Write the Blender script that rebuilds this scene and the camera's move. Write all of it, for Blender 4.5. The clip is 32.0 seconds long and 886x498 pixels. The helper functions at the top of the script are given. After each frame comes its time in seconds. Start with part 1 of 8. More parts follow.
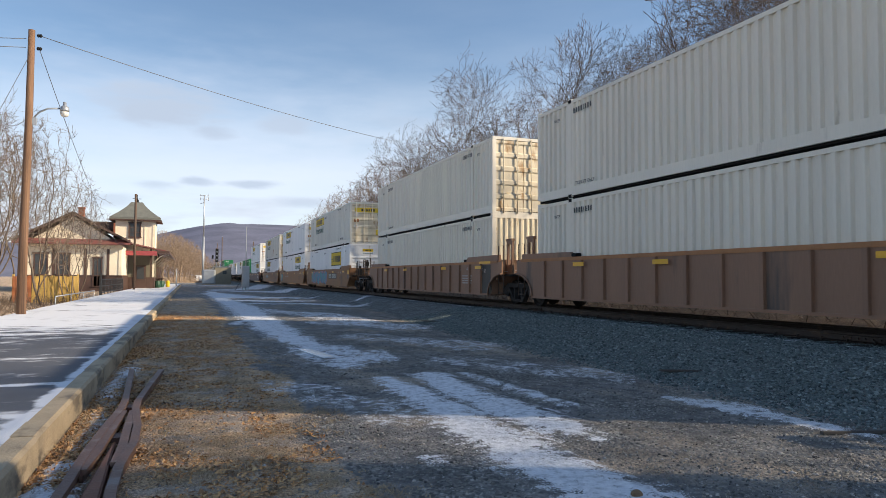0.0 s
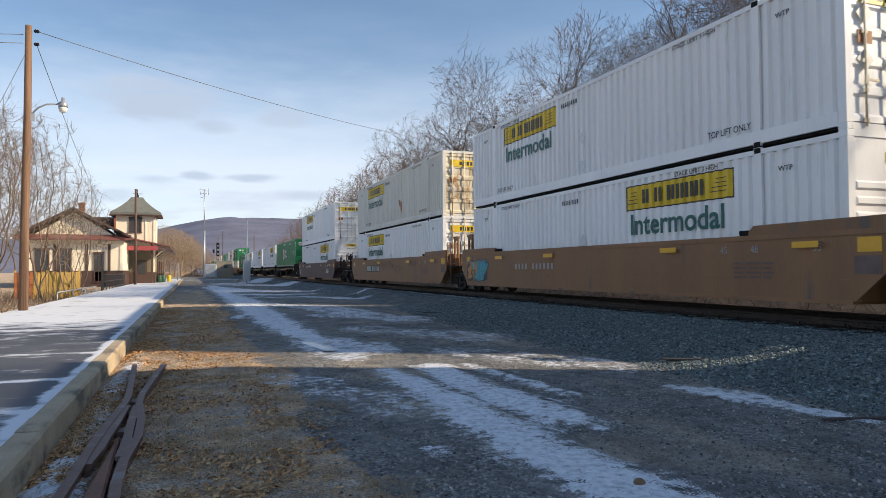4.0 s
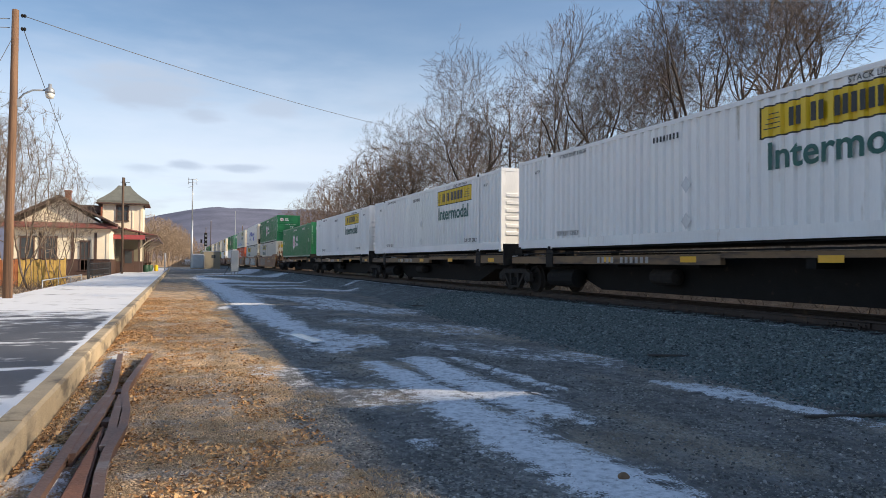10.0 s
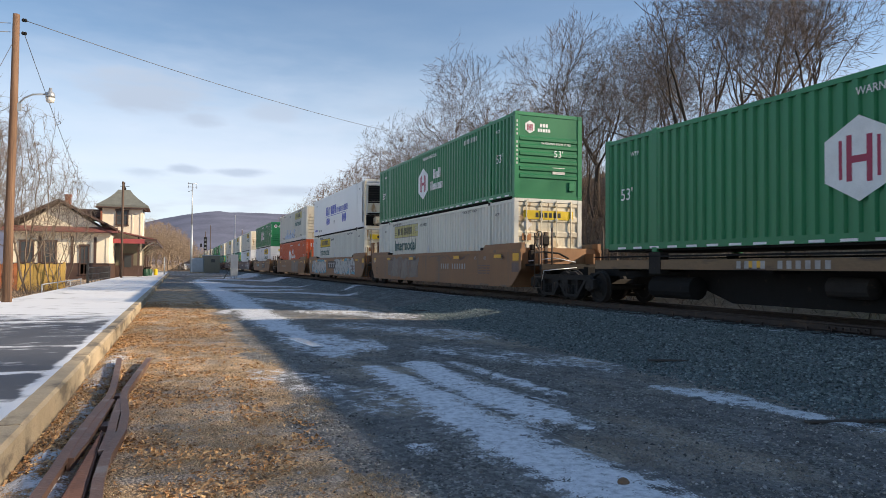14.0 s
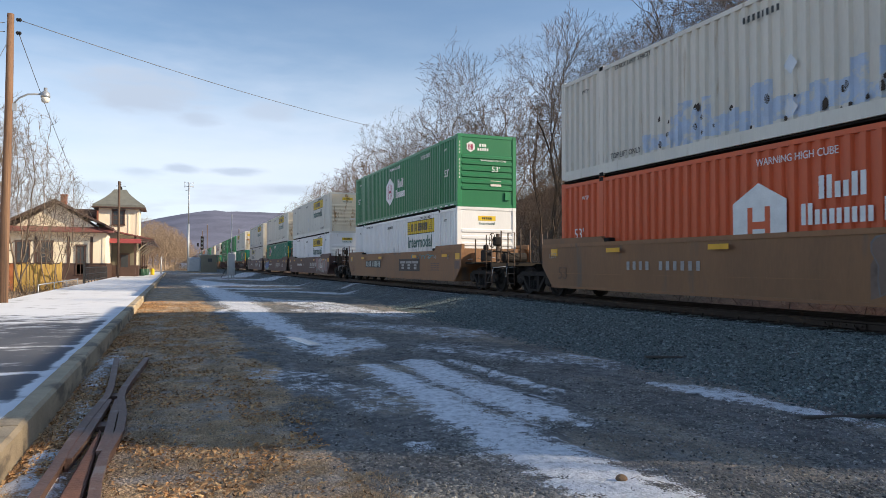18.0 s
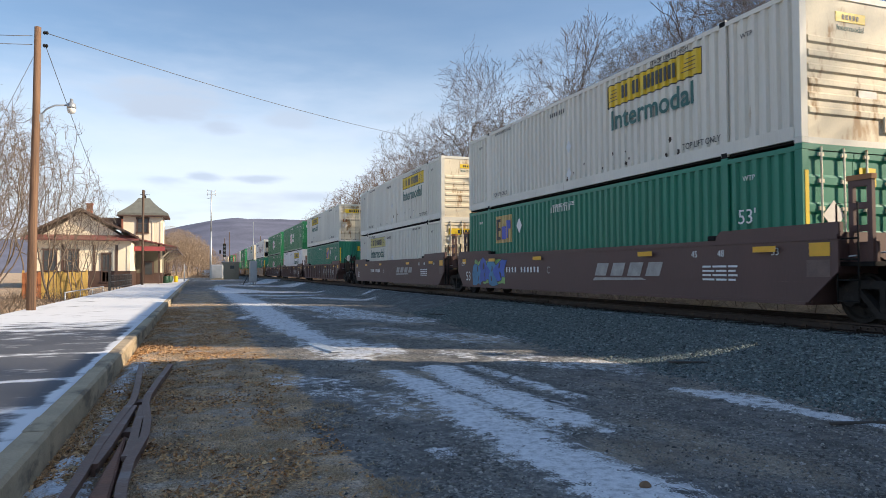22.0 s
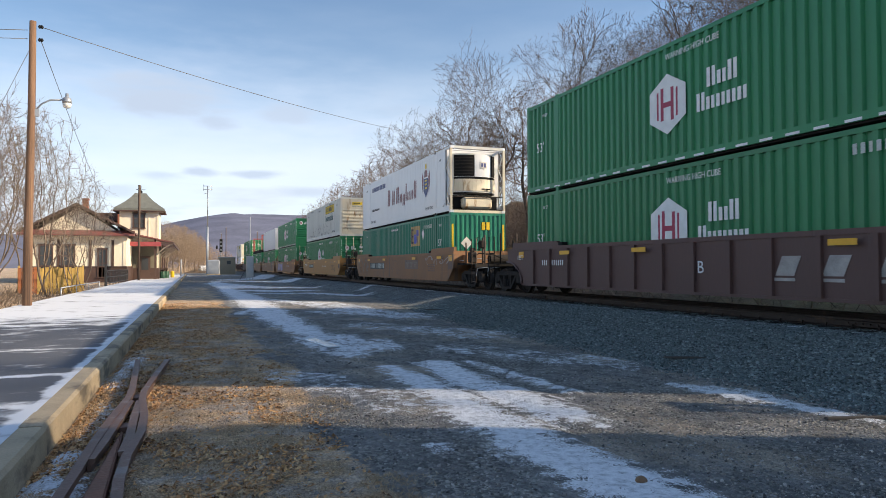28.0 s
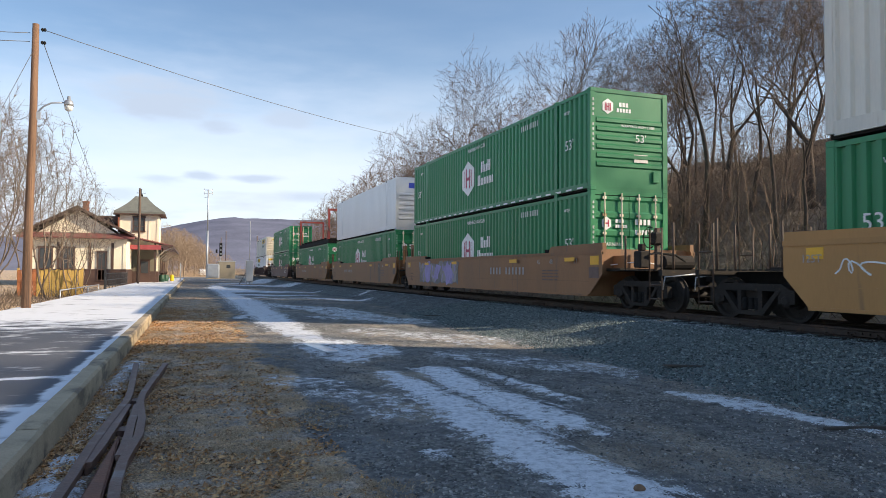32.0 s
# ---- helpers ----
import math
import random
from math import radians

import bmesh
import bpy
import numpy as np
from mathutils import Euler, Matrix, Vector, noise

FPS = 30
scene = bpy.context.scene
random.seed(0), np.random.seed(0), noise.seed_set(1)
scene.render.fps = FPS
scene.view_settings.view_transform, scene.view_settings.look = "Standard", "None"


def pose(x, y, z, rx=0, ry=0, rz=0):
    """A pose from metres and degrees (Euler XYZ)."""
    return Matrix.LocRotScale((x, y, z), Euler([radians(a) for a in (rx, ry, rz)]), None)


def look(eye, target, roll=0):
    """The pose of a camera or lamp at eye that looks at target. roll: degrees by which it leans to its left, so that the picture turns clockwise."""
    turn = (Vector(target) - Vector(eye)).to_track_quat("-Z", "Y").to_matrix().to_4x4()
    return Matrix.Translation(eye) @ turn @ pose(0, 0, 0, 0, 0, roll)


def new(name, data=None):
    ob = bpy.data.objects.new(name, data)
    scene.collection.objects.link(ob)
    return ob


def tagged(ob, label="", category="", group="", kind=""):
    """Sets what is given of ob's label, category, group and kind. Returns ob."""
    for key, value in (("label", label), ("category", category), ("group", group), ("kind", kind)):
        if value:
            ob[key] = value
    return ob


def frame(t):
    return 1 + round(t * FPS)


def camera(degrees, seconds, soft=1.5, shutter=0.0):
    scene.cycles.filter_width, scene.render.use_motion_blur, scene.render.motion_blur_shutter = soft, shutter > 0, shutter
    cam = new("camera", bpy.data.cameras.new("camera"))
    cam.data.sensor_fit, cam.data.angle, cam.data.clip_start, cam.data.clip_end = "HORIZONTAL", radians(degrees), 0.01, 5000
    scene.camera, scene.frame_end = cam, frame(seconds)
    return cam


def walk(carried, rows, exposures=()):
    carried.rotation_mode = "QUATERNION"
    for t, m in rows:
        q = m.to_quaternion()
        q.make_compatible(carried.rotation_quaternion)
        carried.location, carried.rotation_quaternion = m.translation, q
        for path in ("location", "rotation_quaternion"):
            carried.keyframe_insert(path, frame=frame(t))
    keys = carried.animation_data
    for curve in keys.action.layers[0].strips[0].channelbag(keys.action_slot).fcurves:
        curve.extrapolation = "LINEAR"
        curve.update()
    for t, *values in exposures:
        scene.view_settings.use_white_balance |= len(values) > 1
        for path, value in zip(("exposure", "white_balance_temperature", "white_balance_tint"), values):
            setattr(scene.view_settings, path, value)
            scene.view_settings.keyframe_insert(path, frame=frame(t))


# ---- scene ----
cam = camera(65.84, 32.0, soft=0.55, shutter=0.05)
# handheld, standing: yaw, pitch and roll in degrees at one place
EYE = (0.0, 0.0, 1.5)
YPR = [
    (0, -20.39, 2.40, -0.25), (0.5, -20.45, 2.40, -0.25), (1, -20.53, 2.28, -0.10), (1.5, -20.68, 1.84, 0.19), (2, -21.05, 1.52, 0.51),
    (2.5, -20.61, 1.78, 0.29), (3, -19.82, 1.79, 0.98), (3.5, -19.95, 1.73, 0.71), (5.5, -21.23, 1.62, -0.26), (6, -21.26, 1.56, -0.36),
    (6.5, -21.09, 1.43, -0.08), (7, -21.14, 1.25, -0.40), (7.5, -20.98, 1.25, -0.55), (8, -20.95, 1.19, -0.40), (8.5, -20.87, 1.20, -0.47),
    (9, -20.98, 1.18, -0.46), (9.5, -21.12, 1.15, -0.40), (10, -21.24, 1.14, -0.40), (10.5, -21.30, 1.14, -0.50), (11, -21.34, 1.23, -0.61),
    (11.5, -21.32, 1.30, -0.52), (12, -21.27, 1.35, -0.70), (12.5, -21.26, 1.45, -0.69), (13, -21.27, 1.46, -0.53), (13.5, -21.28, 1.51, -0.52),
    (14, -21.27, 1.52, -0.48), (14.5, -21.36, 1.55, -0.50), (16.5, -21.34, 1.55, -0.55), (17, -21.39, 1.57, -0.39), (17.5, -21.45, 1.50, -0.04),
    (18, -21.50, 1.36, -0.16), (18.5, -21.02, 1.15, -0.34), (19, -20.65, 0.95, -0.03), (19.5, -20.16, 0.85, -0.46), (20, -20.02, 0.78, -0.03),
    (20.5, -19.28, 1.49, -0.19), (21, -19.48, 1.75, 0.16), (21.5, -19.75, 1.77, 0.30), (22, -19.81, 1.83, 0.19), (22.5, -19.87, 1.85, 0.15),
    (23, -19.93, 1.91, 0.19), (23.5, -20.01, 1.95, 0.03), (24, -20.08, 1.94, -0.01), (24.5, -19.93, 2.02, -0.19), (25, -19.77, 1.99, -0.29),
    (25.5, -19.79, 1.88, -0.01), (27.5, -19.99, 1.42, -0.24), (28, -20.07, 1.45, 0.16), (28.5, -19.98, 1.70, -0.06), (29, -19.96, 1.81, -0.12),
    (29.5, -20.09, 1.79, -0.12), (30, -20.06, 1.81, -0.20), (30.5, -20.16, 1.81, -0.28), (31, -20.21, 1.86, -0.28), (31.5, -20.19, 1.87, -0.30),
    (32, -20.10, 1.95, -0.36),
]
EXPOSURE = 0.50
walk(cam, [(t, pose(*EYE, 90 + p, r, y)) for t, y, p, r in YPR],
     exposures=[(t, EXPOSURE + e) for t, e in ((0, -0.02), (7, -0.07), (13, -0.06), (17, -0.02), (19, 0.03), (25, 0.10), (29, 0.10), (32, 0.12))])

# ---------------------------------------------------------------- light
SUN = Vector((1.0, -0.5, 0.538)).normalized()

world = bpy.data.worlds.new("winter_sky")
scene.world = world
world.use_nodes = True
wn, wl = world.node_tree.nodes, world.node_tree.links
wn.clear()
w_out = wn.new("ShaderNodeOutputWorld")
w_bg = wn.new("ShaderNodeBackground")
w_sky = wn.new("ShaderNodeTexSky")
w_sky.sky_type = "NISHITA"
w_sky.sun_disc = False
w_sky.sun_elevation = math.asin(SUN.z)
w_sky.sun_rotation = math.atan2(SUN.x, SUN.y)
w_sky.air_density, w_sky.dust_density, w_sky.ozone_density = 1.0, 0.3, 2.0
w_bg.inputs["Strength"].default_value = 0.116
w_tc = wn.new("ShaderNodeTexCoord")
w_map = wn.new("ShaderNodeMapping")
w_map.inputs["Scale"].default_value = (1.0, 1.0, 4.5)
w_noise = wn.new("ShaderNodeTexNoise")
w_noise.inputs["Scale"].default_value = 2.6
w_noise.inputs["Detail"].default_value = 6
w_noise.inputs["Roughness"].default_value = 0.55
w_ramp = wn.new("ShaderNodeValToRGB")
w_ramp.color_ramp.elements[0].position, w_ramp.color_ramp.elements[0].color = 0.36, (0, 0, 0, 1)
w_ramp.color_ramp.elements[1].position, w_ramp.color_ramp.elements[1].color = 0.72, (1, 1, 1, 1)
w_sep = wn.new("ShaderNodeSeparateXYZ")
w_low = wn.new("ShaderNodeMapRange")
w_low.inputs[1].default_value, w_low.inputs[2].default_value = 0.0, 0.295
w_low.inputs[3].default_value, w_low.inputs[4].default_value = 0.95, 0.0
w_mul = wn.new("ShaderNodeMath")
w_mul.operation = "MULTIPLY_ADD"
w_mul.use_clamp = True
w_mix = wn.new("ShaderNodeMix")
w_mix.data_type = "RGBA"
w_mix.inputs["B"].default_value = (5.7, 6.15, 6.9, 1)
wl.new(w_tc.outputs["Generated"], w_map.inputs["Vector"])
wl.new(w_map.outputs["Vector"], w_noise.inputs["Vector"])
wl.new(w_noise.outputs["Fac"], w_ramp.inputs["Fac"])
wl.new(w_tc.outputs["Generated"], w_sep.inputs[0])
wl.new(w_sep.outputs["Z"], w_low.inputs[0])
w_half = wn.new("ShaderNodeMath")
w_half.operation = "MULTIPLY"
w_half.inputs[1].default_value = 0.68
wl.new(w_ramp.outputs["Color"], w_half.inputs[0])
wl.new(w_half.outputs[0], w_mul.inputs[0])
w_cover = wn.new("ShaderNodeMapRange")      # clouds thin out upwards but never quite end
w_cover.inputs[1].default_value, w_cover.inputs[2].default_value = 0.0, 0.36
w_cover.inputs[3].default_value, w_cover.inputs[4].default_value = 0.95, 0.1
wl.new(w_sep.outputs["Z"], w_cover.inputs[0])
wl.new(w_cover.outputs[0], w_mul.inputs[1])
w_low2 = wn.new("ShaderNodeMath")
w_low2.operation = "MULTIPLY"
w_low2.inputs[1].default_value = 0.70
wl.new(w_low.outputs[0], w_low2.inputs[0])
wl.new(w_low2.outputs[0], w_mul.inputs[2])
wl.new(w_mul.outputs[0], w_mix.inputs["Factor"])
wl.new(w_sky.outputs[0], w_mix.inputs["A"])
# small grey cloud streaks low in the sky
w_map2 = wn.new("ShaderNodeMapping")
w_map2.inputs["Scale"].default_value = (1.0, 1.0, 5.0)
w_map2.inputs["Location"].default_value = (0.35, 0.1, 0.22)
w_noise2 = wn.new("ShaderNodeTexNoise")
w_noise2.inputs["Scale"].default_value = 4.2
w_noise2.inputs["Detail"].default_value = 5
w_ramp2 = wn.new("ShaderNodeValToRGB")
w_ramp2.color_ramp.elements[0].position, w_ramp2.color_ramp.elements[0].color = 0.58, (0, 0, 0, 1)
w_ramp2.color_ramp.elements[1].position, w_ramp2.color_ramp.elements[1].color = 0.70, (1, 1, 1, 1)
w_half2 = wn.new("ShaderNodeMath")
w_half2.operation = "MULTIPLY"
w_half2.inputs[1].default_value = 1.1
w_mix2 = wn.new("ShaderNodeMix")
w_mix2.data_type = "RGBA"
w_mix2.inputs["B"].default_value = (3.6, 4.0, 4.8, 1)
wl.new(w_tc.outputs["Generated"], w_map2.inputs["Vector"])
wl.new(w_map2.outputs["Vector"], w_noise2.inputs["Vector"])
wl.new(w_noise2.outputs["Fac"], w_ramp2.inputs["Fac"])
wl.new(w_ramp2.outputs["Color"], w_half2.inputs[0])
w_lowc = wn.new("ShaderNodeMath")
w_lowc.operation = "MULTIPLY"
wl.new(w_half2.outputs[0], w_lowc.inputs[0])
wl.new(w_low.outputs[0], w_lowc.inputs[1])
wl.new(w_lowc.outputs[0], w_mix2.inputs["Factor"])
wl.new(w_mix.outputs["Result"], w_mix2.inputs["A"])
# bright veils and small grey clouds over the station: centre, length, height, weight
w_last = w_mix2.outputs["Result"]
w_warp = wn.new("ShaderNodeTexNoise")
w_warp.inputs["Scale"].default_value, w_warp.inputs["Detail"].default_value = 16.0, 5
w_warp_map = wn.new("ShaderNodeMapping")
w_warp_map.inputs["Scale"].default_value = (1, 1, 3.5)
wl.new(w_tc.outputs["Generated"], w_warp_map.inputs["Vector"])
wl.new(w_warp_map.outputs["Vector"], w_warp.inputs["Vector"])
for c_az, c_el, c_len, c_high, c_k in ((0.0, 9.5, 17.0, 7.5, -0.40), (14.0, 7.5, 14.0, 5.0, -0.30), (-2.0, 13.0, 5.6, 1.9, 1.0), (1.4, 11.5, 2.0, 0.8, 0.8), (7.4, 12.3, 2.8, 1.0, 0.7), (0.4, 7.5, 1.5, 0.4, 0.8), (4.9, 7.45, 2.6, 0.45, 0.8), (-2.5, 7.1, 2.0, 0.45, 0.55), (8.9, 6.1, 2.8, 0.5, 0.55), (-5.3, 5.8, 2.6, 0.6, 0.5)):
    ca, ce = radians(c_az), radians(c_el)
    c_sub = wn.new("ShaderNodeVectorMath")
    c_sub.operation = "SUBTRACT"
    c_sub.inputs[1].default_value = (math.sin(ca) * math.cos(ce), math.cos(ca) * math.cos(ce), math.sin(ce))
    c_scale = wn.new("ShaderNodeVectorMath")
    c_scale.operation = "MULTIPLY"
    c_scale.inputs[1].default_value = (1 / radians(c_len), 2.0, 1 / radians(c_high))
    c_len_ = wn.new("ShaderNodeVectorMath")
    c_len_.operation = "LENGTH"
    wl.new(w_tc.outputs["Generated"], c_sub.inputs[0])
    wl.new(c_sub.outputs[0], c_scale.inputs[0])
    wl.new(c_scale.outputs[0], c_len_.inputs[0])
    c_add = wn.new("ShaderNodeMath")
    c_add.operation = "MULTIPLY_ADD"
    c_add.inputs[1].default_value = 1.7 if c_k > 0 else 0.7
    wl.new(w_warp.outputs["Fac"], c_add.inputs[0])
    wl.new(c_len_.outputs["Value"], c_add.inputs[2])
    c_rng = wn.new("ShaderNodeMapRange")
    c_rng.interpolation_type = "SMOOTHSTEP"
    c_rng.inputs[1].default_value, c_rng.inputs[2].default_value = (1.1, 2.0) if c_k > 0 else (0.3, 1.7)
    c_rng.inputs[3].default_value, c_rng.inputs[4].default_value = abs(c_k), 0.0
    wl.new(c_add.outputs[0], c_rng.inputs[0])
    c_mix = wn.new("ShaderNodeMix")
    c_mix.data_type = "RGBA"
    c_mix.inputs["B"].default_value = (3.4, 4.0, 4.95, 1) if c_k > 0 else (5.3, 5.8, 6.8, 1)   # a negative weight marks bright veil
    wl.new(c_rng.outputs[0], c_mix.inputs["Factor"])
    wl.new(w_last, c_mix.inputs["A"])
    w_last = c_mix.outputs["Result"]
wl.new(w_last, w_bg.inputs["Color"])
wl.new(w_bg.outputs[0], w_out.inputs["Surface"])

sun = new("sun", bpy.data.lights.new("sun", "SUN"))
sun.data.energy, sun.data.angle, sun.data.color = 5.0, radians(0.55), (1.0, 0.83, 0.62)
sun.matrix_world = look(tuple(SUN * 50), (0, 0, 0))

# ---------------------------------------------------------------- materials
def material(name, col, rough=0.6, metal=0.0, var=0.18, scale=1.5, grain=40.0, bump=0.15, stretch=(1, 1, 1),
             wear=None, wear_at=0.62, wear_scale=2.0, wear_stretch=(1, 1, 1), by_object=0.0, spec=0.5):
    """Base colour with broad and fine variation, optional patches of wear in a second colour, and fine relief."""
    m = bpy.data.materials.new(name)
    m.use_nodes = True
    n, l = m.node_tree.nodes, m.node_tree.links
    b = n["Principled BSDF"]
    b.inputs["Metallic"].default_value = metal
    b.inputs["Specular IOR Level"].default_value = spec
    tc = n.new("ShaderNodeTexCoord")
    mp = n.new("ShaderNodeMapping")
    mp.inputs["Scale"].default_value = stretch
    l.new(tc.outputs["Object"], mp.inputs["Vector"])
    src = mp.outputs["Vector"]
    info = n.new("ShaderNodeObjectInfo")
    shift = n.new("ShaderNodeVectorMath")
    shift.operation = "MULTIPLY_ADD"
    shift.inputs[1].default_value = (37.0, 53.0, 41.0)
    l.new(info.outputs["Random"], shift.inputs[0])
    l.new(src, shift.inputs[2])
    src = shift.outputs[0]
    big = n.new("ShaderNodeTexNoise")
    big.inputs["Scale"].default_value, big.inputs["Detail"].default_value = scale, 6
    small = n.new("ShaderNodeTexNoise")
    small.inputs["Scale"].default_value, small.inputs["Detail"].default_value = grain, 3
    l.new(src, big.inputs["Vector"])
    l.new(src, small.inputs["Vector"])
    add = n.new("ShaderNodeMath")
    add.operation = "MULTIPLY_ADD"
    add.inputs[1].default_value = 0.45
    l.new(small.outputs["Fac"], add.inputs[0])
    l.new(big.outputs["Fac"], add.inputs[2])
    rng = n.new("ShaderNodeMapRange")
    rng.inputs[1].default_value, rng.inputs[2].default_value = 0.42, 1.02
    rng.inputs[3].default_value, rng.inputs[4].default_value = 1 - var, 1 + var
    l.new(add.outputs[0], rng.inputs[0])
    val = rng.outputs[0]
    if by_object:
        ob_rng = n.new("ShaderNodeMapRange")
        ob_rng.inputs[3].default_value, ob_rng.inputs[4].default_value = 1 - by_object, 1 + by_object
        l.new(info.outputs["Random"], ob_rng.inputs[0])
        mu = n.new("ShaderNodeMath")
        mu.operation = "MULTIPLY"
        l.new(val, mu.inputs[0])
        l.new(ob_rng.outputs[0], mu.inputs[1])
        val = mu.outputs[0]
    tint = n.new("ShaderNodeVectorMath")
    tint.operation = "SCALE"
    tint.inputs[0].default_value = col
    l.new(val, tint.inputs["Scale"])
    out = tint.outputs[0]
    if wear:
        mp2 = n.new("ShaderNodeMapping")
        mp2.inputs["Scale"].default_value = wear_stretch
        l.new(src, mp2.inputs["Vector"])
        wn_ = n.new("ShaderNodeTexNoise")
        wn_.inputs["Scale"].default_value, wn_.inputs["Detail"].default_value = wear_scale, 8
        wn_.inputs["Roughness"].default_value = 0.62
        l.new(mp2.outputs["Vector"], wn_.inputs["Vector"])
        rp = n.new("ShaderNodeMapRange")
        rp.inputs[1].default_value, rp.inputs[2].default_value = wear_at, wear_at + 0.1
        l.new(wn_.outputs["Fac"], rp.inputs[0])
        mx = n.new("ShaderNodeMix")
        mx.data_type = "RGBA"
        mx.inputs["B"].default_value = (*wear, 1)
        l.new(rp.outputs[0], mx.inputs["Factor"])
        l.new(out, mx.inputs["A"])
        out = mx.outputs["Result"]
    l.new(out, b.inputs["Base Color"])
    rr = n.new("ShaderNodeMapRange")
    rr.inputs[3].default_value, rr.inputs[4].default_value = max(0.05, rough - 0.12), min(1.0, rough + 0.12)
    l.new(big.outputs["Fac"], rr.inputs[0])
    l.new(rr.outputs[0], b.inputs["Roughness"])
    if bump:
        bp = n.new("ShaderNodeBump")
        bp.inputs["Strength"].default_value, bp.inputs["Distance"].default_value = bump, 0.02
        l.new(small.outputs["Fac"], bp.inputs["Height"])
        l.new(bp.outputs[0], b.inputs["Normal"])
    return m


def island_material(name, stops, rough=0.88, bump=0.2):
    """Loose pieces, each with a colour of its own out of the stops."""
    m = bpy.data.materials.new(name)
    m.use_nodes = True
    n, l = m.node_tree.nodes, m.node_tree.links
    b = n["Principled BSDF"]
    g = n.new("ShaderNodeNewGeometry")
    r = n.new("ShaderNodeValToRGB")
    e = r.color_ramp.elements
    while len(e) < len(stops):
        e.new(0.5)
    for k, (el, c) in enumerate(zip(e, stops)):
        el.position, el.color = k / (len(stops) - 1), (*c, 1)
    l.new(g.outputs["Random Per Island"], r.inputs["Fac"])
    tc = n.new("ShaderNodeTexCoord")
    t = n.new("ShaderNodeTexNoise")
    t.inputs["Scale"].default_value, t.inputs["Detail"].default_value = 45, 3
    l.new(tc.outputs["Object"], t.inputs["Vector"])
    mp = n.new("ShaderNodeMapRange")
    mp.inputs[1].default_value, mp.inputs[2].default_value, mp.inputs[3].default_value, mp.inputs[4].default_value = 0.3, 0.7, 0.7, 1.3
    l.new(t.outputs["Fac"], mp.inputs[0])
    sc = n.new("ShaderNodeVectorMath")
    sc.operation = "SCALE"
    l.new(r.outputs["Color"], sc.inputs[0])
    l.new(mp.outputs[0], sc.inputs["Scale"])
    l.new(sc.outputs[0], b.inputs["Base Color"])
    b.inputs["Roughness"].default_value = rough
    b.inputs["Specular IOR Level"].default_value = 0.3
    if bump:
        bp = n.new("ShaderNodeBump")
        bp.inputs["Strength"].default_value, bp.inputs["Distance"].default_value = bump, 0.01
        l.new(t.outputs["Fac"], bp.inputs["Height"])
        l.new(bp.outputs[0], b.inputs["Normal"])
    return m


RUST = (0.19, 0.085, 0.04)
GRIME = (0.16, 0.15, 0.13)
STREAK = (1, 1, 0.12)
M = {}
M["white"] = material("white_container_paint", (0.82, 0.82, 0.81), 0.45, var=0.09, scale=0.9, stretch=STREAK, bump=0.05, wear=(0.50, 0.46, 0.39), wear_at=0.635, wear_scale=2.4, wear_stretch=(1, 2.2, 1.4), by_object=0.04)
M["beige"] = material("weathered_white_paint", (0.67, 0.65, 0.575), 0.55, var=0.13, scale=0.9, stretch=STREAK, bump=0.06, wear=(0.38, 0.30, 0.20), wear_at=0.635, wear_scale=2.4, wear_stretch=(1, 2.2, 1.3), by_object=0.05)
M["grey"] = material("faded_grey_white_paint", (0.75, 0.70, 0.59), 0.55, var=0.10, scale=0.8, stretch=STREAK, bump=0.06, wear=(0.30, 0.26, 0.20), wear_at=0.67, wear_scale=1.4)
M["rusty_white"] = material("rust_stained_white_paint", (0.70, 0.62, 0.46), 0.6, var=0.16, scale=1.1, stretch=(1, 1, 0.4), bump=0.08, wear=(0.36, 0.22, 0.10), wear_at=0.545, wear_scale=2.4, wear_stretch=(1, 1, 0.8))
M["green"] = material("dark_green_container_paint", (0.02, 0.20, 0.078), 0.42, var=0.12, scale=0.7, stretch=STREAK, bump=0.05, wear=(0.07, 0.17, 0.11), wear_at=0.68, wear_scale=1.2, by_object=0.12)
M["teal"] = material("teal_green_container_paint", (0.013, 0.19, 0.118), 0.45, var=0.12, scale=0.7, stretch=STREAK, bump=0.05, wear=(0.08, 0.20, 0.14), wear_at=0.67, wear_scale=1.2)
M["orange"] = material("orange_red_container_paint", (0.60, 0.105, 0.03), 0.48, var=0.12, scale=0.7, stretch=STREAK, bump=0.05, wear=(0.30, 0.08, 0.04), wear_at=0.66, wear_scale=1.2)
M["reefer"] = material("smooth_white_reefer_panel", (0.73, 0.73, 0.72), 0.35, var=0.05, scale=0.9, stretch=STREAK, bump=0.02, wear=(0.5, 0.49, 0.46), wear_at=0.68, wear_scale=1.0)
M["aluminium"] = material("dull_aluminium_panel", (0.55, 0.57, 0.60), 0.38, metal=0.35, var=0.10, scale=0.7, stretch=STREAK, bump=0.03)
M["steel_black"] = material("greasy_black_steel", (0.014, 0.0135, 0.013), 0.85, spec=0.2, var=0.3, scale=4, bump=0.2, wear=(0.04, 0.03, 0.022), wear_at=0.62, wear_scale=5)
M["truck"] = material("rusty_cast_truck_steel", (0.032, 0.028, 0.025), 0.85, spec=0.2, var=0.3, scale=5, bump=0.25, wear=(0.07, 0.05, 0.035), wear_at=0.6, wear_scale=6)
M["wheel"] = material("dark_wheel_steel", (0.03, 0.027, 0.025), 0.8, spec=0.2, metal=0.0, var=0.25, scale=6, bump=0.15)
